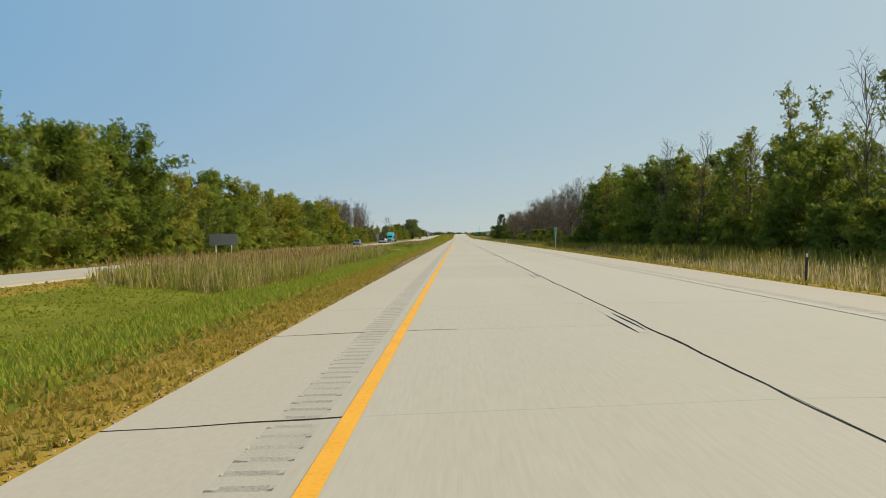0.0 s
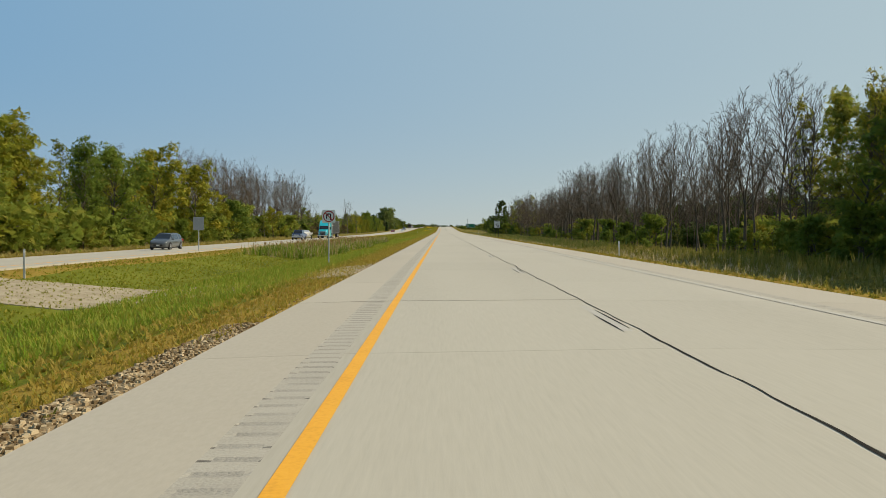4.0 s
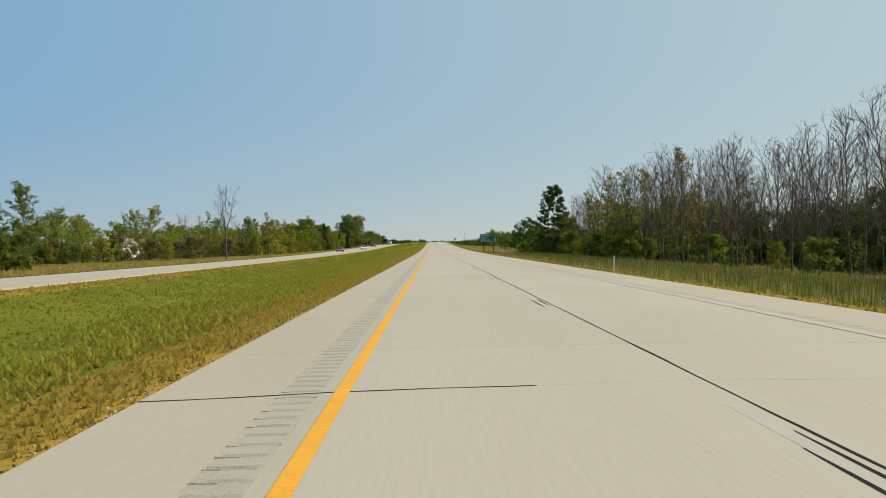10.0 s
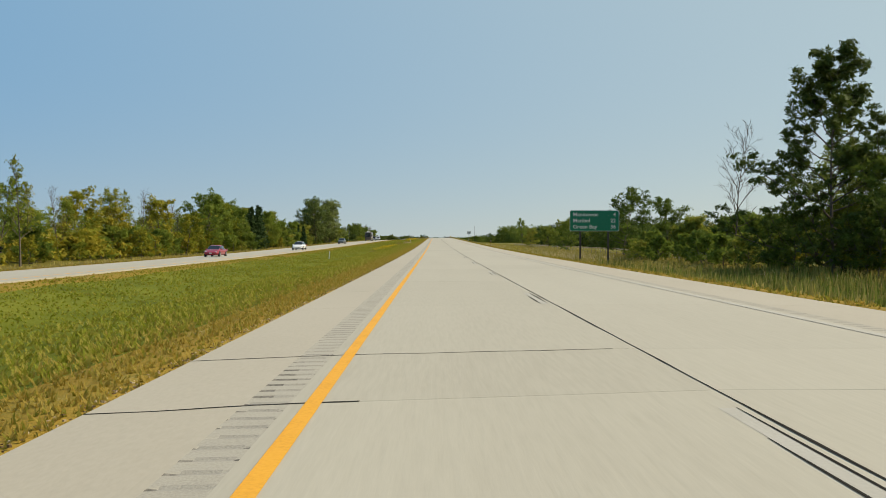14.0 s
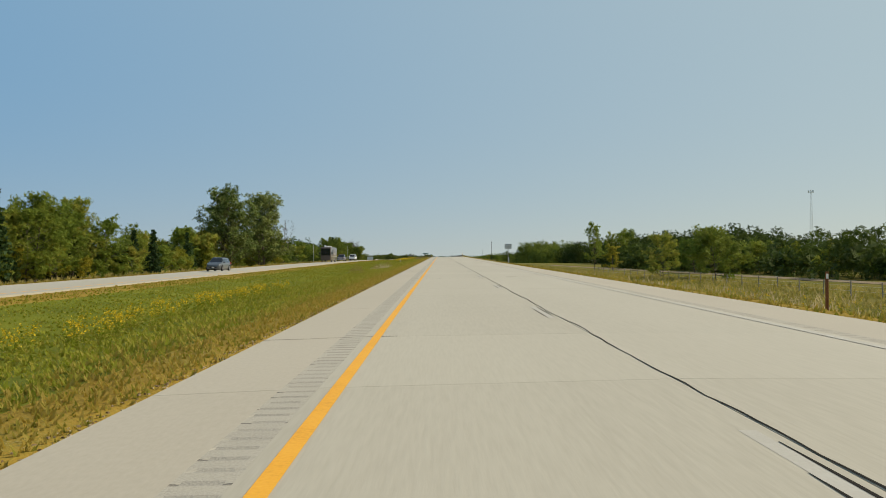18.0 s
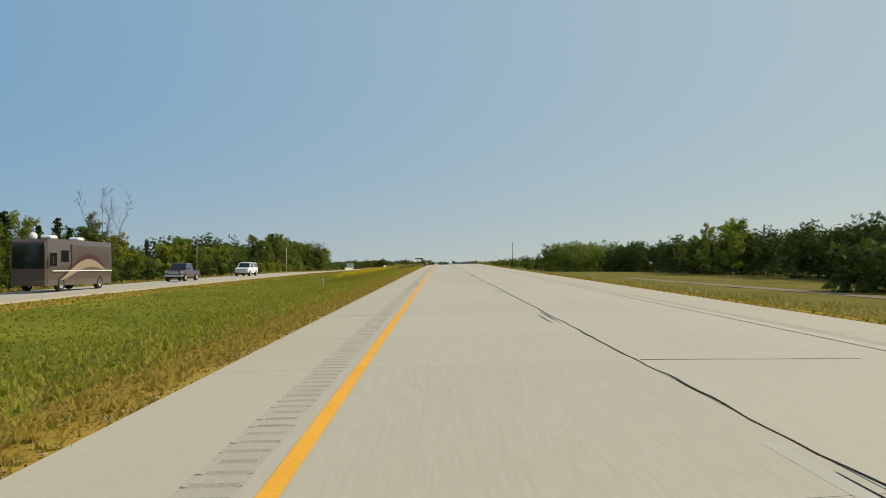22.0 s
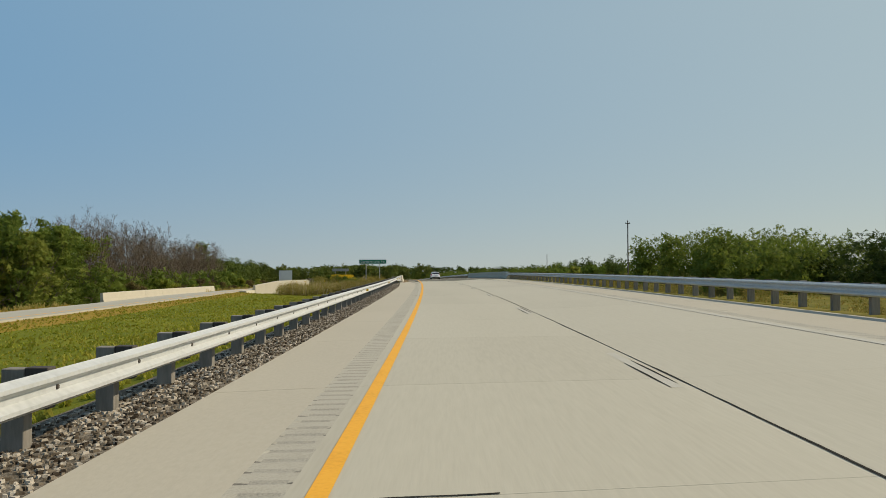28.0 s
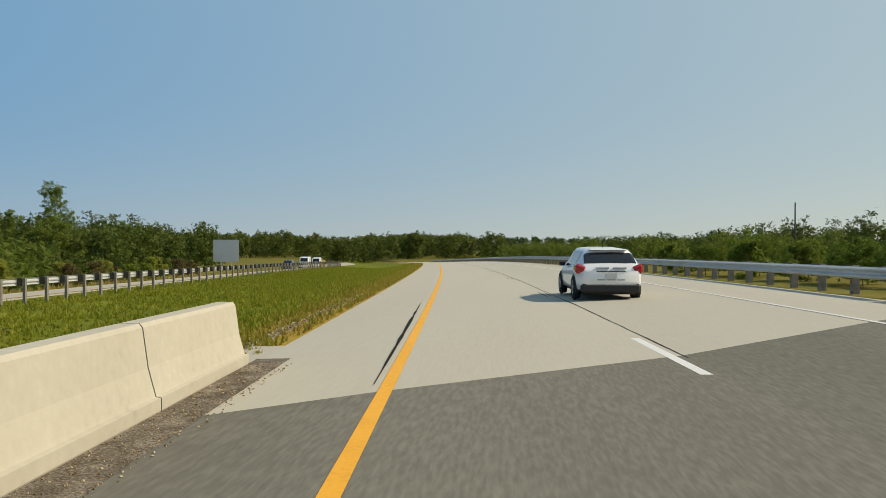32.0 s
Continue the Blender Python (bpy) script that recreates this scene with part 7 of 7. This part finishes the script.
        block("headlight", (-0.17, 0.14, -0.22, 0.05, -0.06, 0.07), "lamp_clear", top, 0.04, m=Matrix.Translation((sx * h * 0.66, f - 0.14, b - 0.32)))
    block("rear_bumper", (-h * 0.9, h * 0.9, r - 0.035, r + 0.35, 0.22 if kind == "hatch" else 0.30, 0.47), "trim_black", top, 0.06)
    block("front_grille", (-h * 0.5, h * 0.5, f - 0.10, f + 0.012, 0.34, b - 0.46), "trim_black", top, 0.04)
    block("number_plate", (-0.155, 0.155, r - 0.022, r + 0.02, b - 0.32, b - 0.17), "plate", top, 0.004)
    if oncoming:
        block("front_plate", (-0.155, 0.155, f - 0.02, f + 0.024, 0.38, 0.50), "plate", top, 0.004)
    block("underbody", (-h * 0.80, h * 0.80, r + 0.2, f - 0.25, 0.16, 0.30), "trim_black", top, 0.03)
    mirrors(top, h * 0.95, f - 1.5, b + 0.03, "trim_black" if kind == "hatch" else colour)
    if kind == "suv":
        for sx in (-1, 1):
            block("roof_rail", (-0.02, 0.02, -1.2, 0.7, -0.03, 0.03), "trim_black", top, 0.008, m=Matrix.Translation((sx * h * 0.60, -0.3, H + 0.0)))
    z = float(opp(s, n)) if n < -15 else float(cross(np.float64(n)))
    top.matrix_basis = stand(s + L / 2, n, z + 0.008, 180 if oncoming else 0)
    return top


hatch = car("hatchback", "white compact hatchback with red tail lamps on the highway", "car_white", 4.36, 1.82, 1.47, 1121.9, 5.0, False, "hatch")
# details of the hatchback: roof spoiler, aerial, boot lid line, rear lettering as bars
block("roof_spoiler", (-0.53, 0.53, -1.80, -1.42, 1.378, 1.408), "car_white", hatch, 0.013)
block("aerial", (-0.006, 0.006, -0.9, -0.885, 1.46, 1.62), "trim_black", hatch)
block("boot_trim", (-0.40, 0.40, -2.20, -2.08, 0.79, 0.815), "trim_black", hatch, 0.006)
for x0, x1, z in ((-0.42, -0.05, 0.885), (0.05, 0.42, 0.885), (-0.38, -0.16, 0.56), (-0.12, 0.12, 0.56), (0.16, 0.38, 0.56)):
    block("lettering_bar", (x0, x1, -2.195, -2.14, z, z + 0.03), "sign_back", hatch)

car("estate_car", "dark grey-blue estate car in the oncoming lanes", "car_grey", 4.7, 1.85, 1.6, 214, -26.1, True, "suv")
car("sedan", "bright red sedan in the oncoming lanes", "car_red", 4.6, 1.82, 1.42, 579, -26.1, True)
car("sedan", "white sedan in the oncoming lanes", "car_white", 4.7, 1.84, 1.43, 620, -22.6, True)
car("estate_car", "dark grey estate car with roof rails in the oncoming lanes", "car_grey", 4.8, 1.85, 1.65, 715, -26.1, True, "suv")
car("estate_car", "dark estate car on the far bend", "car_grey", 4.7, 1.85, 1.65, 1245, -26.1, True, "suv")


def van(s, n, label):
    top = tagged(new("van"), label, "van")
    part("body", loft([hull_ring(y, w, 0.35, z, 0.9, 0.9) for y, w, z in ((2.7, 0.7, 1.0), (2.5, 0.93, 1.15), (1.7, 0.98, 1.35), (1.2, 0.98, 2.3), (-2.6, 0.98, 2.4), (-2.75, 0.93, 2.3))]), "car_white", top)
    pane(top, "windscreen", [(0.85, 1.72, 1.38), (-0.85, 1.72, 1.38), (-0.8, 1.24, 2.2), (0.8, 1.24, 2.2)], 0.04, 0.96, 0.05, 0.95, lift=0.03)
    for sx in (-1, 1):
        for yy in (1.75, -1.7):
            wheel(top, sx * 0.86, yy, 0.36, 0.24)
        block("headlight", (-0.16, 0.1, -0.1, 0.06, -0.08, 0.1), "lamp_clear", top, 0.02, m=Matrix.Translation((sx * 0.66, 2.58, 0.86)))
    mirrors(top, 0.98, 1.5, 1.5, "trim_black")
    top.matrix_basis = stand(s, n, float(opp(s, n)) + 0.004, 180)


van(1272, -26.1, "white delivery van on the far bend")
van(1298, -26.1, "white delivery van following on the far bend")


def pickup(label, colour, s, n, cap=False):
    """A crew-cab pickup facing the camera."""
    top = tagged(new("pickup_truck"), label, "pickup truck")
    h, f, r = 0.98, 2.9, -2.9
    st = [(f, h * 0.84, 0.55, 1.02), (f - 0.15, h * 0.96, 0.42, 1.10), (f - 1.3, h, 0.42, 1.17), (0.6, h, 0.42, 1.17), (-0.75, h, 0.42, 1.17)]
    part("body", loft([hull_ring(y, w, a, b, 0.92, 0.95) for y, w, a, b in st]), colour, top)
    bed = part("bed", loft([hull_ring(y, w, 0.45, 1.15, 0.93, 0.97) for y, w in ((-0.8, h * 0.985), (-2.8, h * 0.985), (r, h * 0.93))]), colour, top)
    cabin(top, colour, (f - 1.25, f - 1.95, -0.62, -0.76), (h * 0.92, h * 0.74), (1.15, 1.88))
    if cap:
        c = cabin(top, colour, (-0.8, -0.84, -2.65, -2.86), (h * 0.94, h * 0.80), (1.15, 1.88), side_panes=((0.06, 0.46), (0.5, 0.94)))
        c.name = "bed_cap"
    else:
        block("bed_floor", (-h * 0.8, h * 0.8, -2.75, -0.85, 1.155, 1.185), "trim_black", top, 0.0)
    for sx in (-1, 1):
        for yy in (f - 0.95, r + 1.15):
            wheel(top, sx * (h - 0.12), yy, 0.41, 0.28)
        block("headlight", (-0.17, 0.1, -0.12, 0.05, -0.11, 0.11), "lamp_clear", top, 0.02, m=Matrix.Translation((sx * h * 0.76, f - 0.04, 0.92)))
    block("grille", (-h * 0.56, h * 0.56, f - 0.1, f + 0.02, 0.74, 1.02), "rim_metal", top, 0.03, "chrome grille")
    block("front_bumper", (-h * 0.95, h * 0.95, f - 0.15, f + 0.12, 0.46, 0.68), "rim_metal", top, 0.05, "chrome bumper")
    block("number_plate", (-0.16, 0.16, f + 0.118, f + 0.135, 0.50, 0.64), "plate", top, 0.004)
    block("underbody", (-h * 0.8, h * 0.8, r + 0.3, f - 0.3, 0.3, 0.5), "trim_black", top)
    mirrors(top, h * 0.98, f - 1.65, 1.28, "trim_black")
    top.matrix_basis = stand(s + 2.9, n, float(opp(s, n)) + 0.004, 180)
    return top


pickup("dark blue crew-cab pickup towing a boat in the oncoming lanes", "car_blue", 287, -26.1)
pickup("maroon pickup with chrome bumper in the oncoming lanes", "car_maroon", 838, -26.1)
pickup("white pickup with a canopy over its bed in the oncoming lanes", "car_white", 866, -26.1, True)

# boat on its trailer
boat = tagged(new("boat_trailer"), "white and dark striped motor boat on a trailer behind the pickup", "boat")
boat.matrix_basis = stand(297.5, -26.1, float(opp(297.5, -26.1)) + 0.004, 180)
ring = lambda y, w, z0, z1: [(0.02, y, z0), (w * 0.6, y, z0 + 0.18), (w * 0.95, y, z1 - 0.15), (w, y, z1), (-w, y, z1), (-w * 0.95, y, z1 - 0.15), (-w * 0.6, y, z0 + 0.18), (-0.02, y, z0)]
part("hull", loft([ring(2.6, 0.15, 1.0, 1.5), ring(1.9, 0.6, 0.72, 1.42), ring(0.6, 0.95, 0.6, 1.36), ring(-1.2, 1.0, 0.58, 1.32), ring(-2.5, 0.96, 0.58, 1.30)]), "car_white", boat)
block("stripe", (-1.005, 1.005, -2.4, 0.6, 1.0, 1.12), "car_maroon", boat, 0.01)
pane(boat, "windscreen", [(0.75, 0.7, 1.38), (-0.75, 0.7, 1.38), (-0.65, 0.35, 1.8), (0.65, 0.35, 1.8)], 0, 1, 0, 1, "lamp_clear", 0.01)
block("seat", (-0.5, 0.5, -1.3, -0.9, 1.3, 1.7), "car_white", boat, 0.06)
block("outboard_motor", (-0.2, 0.2, -2.9, -2.5, 0.9, 1.75), "trim_black", boat, 0.06)
for sx in (-1, 1):
    block("trailer_beam", (-0.05, 0.05, -2.4, 2.4, 0.42, 0.54), "galvanised", boat, 0.01, m=Matrix.Translation((sx * 0.6, 0, 0)))
    wheel(boat, sx * 0.95, -1.0, 0.33, 0.2)
    block("mudguard", (-0.12, 0.12, -0.42, 0.42, 0.68, 0.73), "trim_black", boat, 0.02, m=Matrix.Translation((sx * 0.95, -1.0, 0)))
block("drawbar", (-0.05, 0.05, 2.2, 3.4, 0.42, 0.52), "galvanised", boat, 0.01)

# articulated lorry
lorry = tagged(new("semi_truck"), "turquoise sleeper-cab truck with a black tarpaulin trailer", "truck")
lorry.matrix_basis = stand(319 + 3.4, -26.0, float(opp(700, -26.0)) + 0.004, 180)
hood = loft([hull_ring(y, w, z0, z1, 0.95, 0.88) for y, w, z0, z1 in ((3.35, 0.80, 0.75, 1.55), (3.1, 0.98, 0.6, 1.72), (2.2, 1.08, 0.6, 1.86), (1.75, 1.12, 0.6, 1.95))])
part("hood", hood, "truck_teal", lorry)
cab_st = [(1.78, 1.14, 0.55, 1.95), (1.15, 1.18, 0.55, 2.75), (0.55, 1.2, 0.55, 3.35), (-0.2, 1.22, 0.55, 3.8), (-1.2, 1.22, 0.55, 4.02), (-2.3, 1.22, 0.55, 4.05)]
part("cab", loft([hull_ring(y, w, a, b, 0.98, 0.9) for y, w, a, b in cab_st]), "truck_teal", lorry)
pane(lorry, "windscreen", [(1.02, 1.80, 1.98), (-1.02, 1.80, 1.98), (-1.0, 1.12, 2.78), (1.0, 1.12, 2.78)], 0.02, 0.98, 0.05, 0.95, lift=0.05)
for sx in (-1, 1):
    c = [(sx * 1.195, 0.35, 1.85), (sx * 1.195, 1.2, 1.85), (sx * 1.19, 0.95, 2.55), (sx * 1.19, 0.35, 2.6)]
    pane(lorry, "door_window", c if sx > 0 else [c[1], c[0], c[3], c[2]], 0, 1, 0, 1, lift=0.03)
    c = [(sx * 1.22, -1.5, 1.95), (sx * 1.22, -1.2, 1.95), (sx * 1.22, -1.2, 2.6), (sx * 1.22, -1.5, 2.6)]
    pane(lorry, "sleeper_window", c if sx > 0 else [c[1], c[0], c[3], c[2]], 0, 1, 0, 1, lift=0.03)
    block("side_skirt", (-0.03, 0.03, -2.3, 1.2, 0.32, 1.1), "truck_teal", lorry, 0.02, m=Matrix.Translation((sx * 1.19, 0, 0)))
    block("headlight", (-0.2, 0.14, -0.2, 0.05, -0.12, 0.12), "lamp_clear", lorry, 0.03, m=Matrix.Translation((sx * 0.86, 3.2, 1.12)))
    block("wing_mirror", (-0.1, 0.1, -0.06, 0.06, -0.35, 0.35), "trim_black", lorry, 0.03, m=Matrix.Translation((sx * 1.42, 1.25, 2.2)))
    wheel(lorry, sx * 1.05, 2.35, 0.52, 0.30)
    for yy in (-2.6, -3.9, -13.0, -14.6):
        wheel(lorry, sx * 1.0, yy, 0.51, 0.52)
block("grille", (-0.55, 0.55, 3.28, 3.40, 0.75, 1.5), "trim_black", lorry, 0.04)
block("bumper", (-1.15, 1.15, 3.1, 3.5, 0.42, 0.74), "rim_metal", lorry, 0.06, "steel bumper")
for z in (0.95, 1.2, 1.42):
    block("bumper_guard", (-0.95, 0.95, 3.46, 3.53, z - 0.03, z + 0.03), "rim_metal", lorry, 0.015)
block("chassis", (-0.5, 0.5, -15.2, 2.8, 0.75, 1.05), "trim_black", lorry, 0.03)
part("trailer", box(bmesh.new(), -1.27, 1.27, -15.8, -3.25, 1.15, 3.95, 0.05), "tarp_black", lorry, "black tarpaulin trailer body")
block("bulkhead", (-1.29, 1.29, -3.25, -3.12, 1.1, 4.02), "sign_white", lorry, 0.02, "white front frame of the trailer")
block("tail_frame", (-1.29, 1.29, -15.93, -15.8, 1.1, 4.0), "sign_white", lorry, 0.02)
for k in range(11):
    for sx in (-1, 1):
        block("tarp_rib", (-0.018, 0.018, -0.04, 0.04, 1.17, 3.9), "tarp_black", lorry, 0.01, m=Matrix.Translation((sx * 1.275, -4.3 - k * 1.08, 0)))
for sx in (-1, 1):
    block("logo_bar", (-0.012, 0.012, -4.4, -3.9, 2.75, 3.05), "sign_white", lorry, m=Matrix.Translation((sx * 1.285, 0, 0)))
    block("logo_bar", (-0.012, 0.012, -4.9, -4.42, 2.75, 3.05), "red_paint", lorry, m=Matrix.Translation((sx * 1.285, 0, 0)))
block("side_rail", (-1.28, 1.28, -15.8, -3.25, 1.06, 1.16), "sign_back", lorry, 0.01)

# motorhome
coach = tagged(new("motorhome"), "large brown motorhome with tan swirls in the oncoming lanes", "motorhome")
coach.matrix_basis = stand(809 + 5.2, -26.0, float(opp(700, -26.0)) + 0.004, 180)
part("body", loft([hull_ring(y, w, a, b, 0.97, 0.95) for y, w, a, b in ((5.2, 1.1, 0.5, 3.3), (5.0, 1.24, 0.42, 3.5), (3.0, 1.27, 0.4, 3.55), (-5.0, 1.27, 0.4, 3.55), (-5.2, 1.22, 0.45, 3.5))]), "coach_brown", coach)
pane(coach, "windscreen", [(1.08, 5.21, 1.55), (-1.08, 5.21, 1.55), (-1.1, 5.2, 3.15), (1.1, 5.2, 3.15)], 0.02, 0.98, 0, 1, lift=0.03)
for sx in (-1, 1):
    for a, b, z0, z1, nm in ((3.9, 4.8, 1.7, 2.6, "side_window"), (2.2, 3.3, 2.0, 2.8, "side_window"), (-0.5, 1.2, 1.9, 2.7, "side_window"), (-4.3, -3.1, 1.9, 2.7, "side_window")):
        block(nm, (-0.02, 0.02, a, b, z0, z1), "glass_dark", coach, 0.015, m=Matrix.Translation((sx * 1.27, 0, 0)))
    block("slide_out", (-0.06, 0.06, -4.8, 1.8, 1.45, 3.25), "coach_brown", coach, 0.03, "brown slide-out section", Matrix.Translation((sx * 1.27, 0, 0)))
    for k in range(2):
        bm = bmesh.new()
        pts = [(3.6 - 7.5 * f, 0.75 + (1.6 - 0.4 * k) * math.sin(f * math.pi * 0.8) ** 1.3, 0.28 * math.sin(f * math.pi) + 0.03) for f in np.linspace(0, 1, 12)]
        for (y0, za, wa), (y1, zb, wb_) in zip(pts, pts[1:]):
            q = [bm.verts.new((sx * (1.34 + 0.004 * k), y, z)) for y, z in ((y0, za - wa), (y1, zb - wb_), (y1, zb + wb_), (y0, za + wa))]
            bm.faces.new(q)
        part("swirl", bm, "coach_tan" if k else "car_maroon", coach)
    for yy in (3.2, -3.0):
        wheel(coach, sx * 1.1, yy, 0.5, 0.32)
    block("headlight", (-0.16, 0.12, -0.1, 0.05, -0.1, 0.1), "lamp_clear", coach, 0.03, m=Matrix.Translation((sx * 0.92, 5.12, 0.85)))
    block("wing_mirror", (-0.1, 0.1, -0.08, 0.08, -0.25, 0.25), "trim_black", coach, 0.03, m=Matrix.Translation((sx * 1.5, 5.0, 2.1)))
for y in (2.4, -1.8):
    block("roof_unit", (-0.4, 0.4, y - 0.5, y + 0.5, 3.55, 3.85), "sign_white", coach, 0.1, "white air-conditioning unit")
bm = bmesh.new()
bmesh.ops.create_uvsphere(bm, u_segments=12, v_segments=8, radius=0.28, matrix=Matrix.Translation((0.3, 4.0, 3.72)))
part("dish_dome", bm, "sign_white", coach, smooth=True)
block("bumper", (-1.18, 1.18, 5.0, 5.28, 0.4, 0.75), "coach_brown", coach, 0.06)
block("pinstripe", (-1.345, 1.345, -5.0, 4.6, 1.36, 1.42), "sign_white", coach, 0.0)
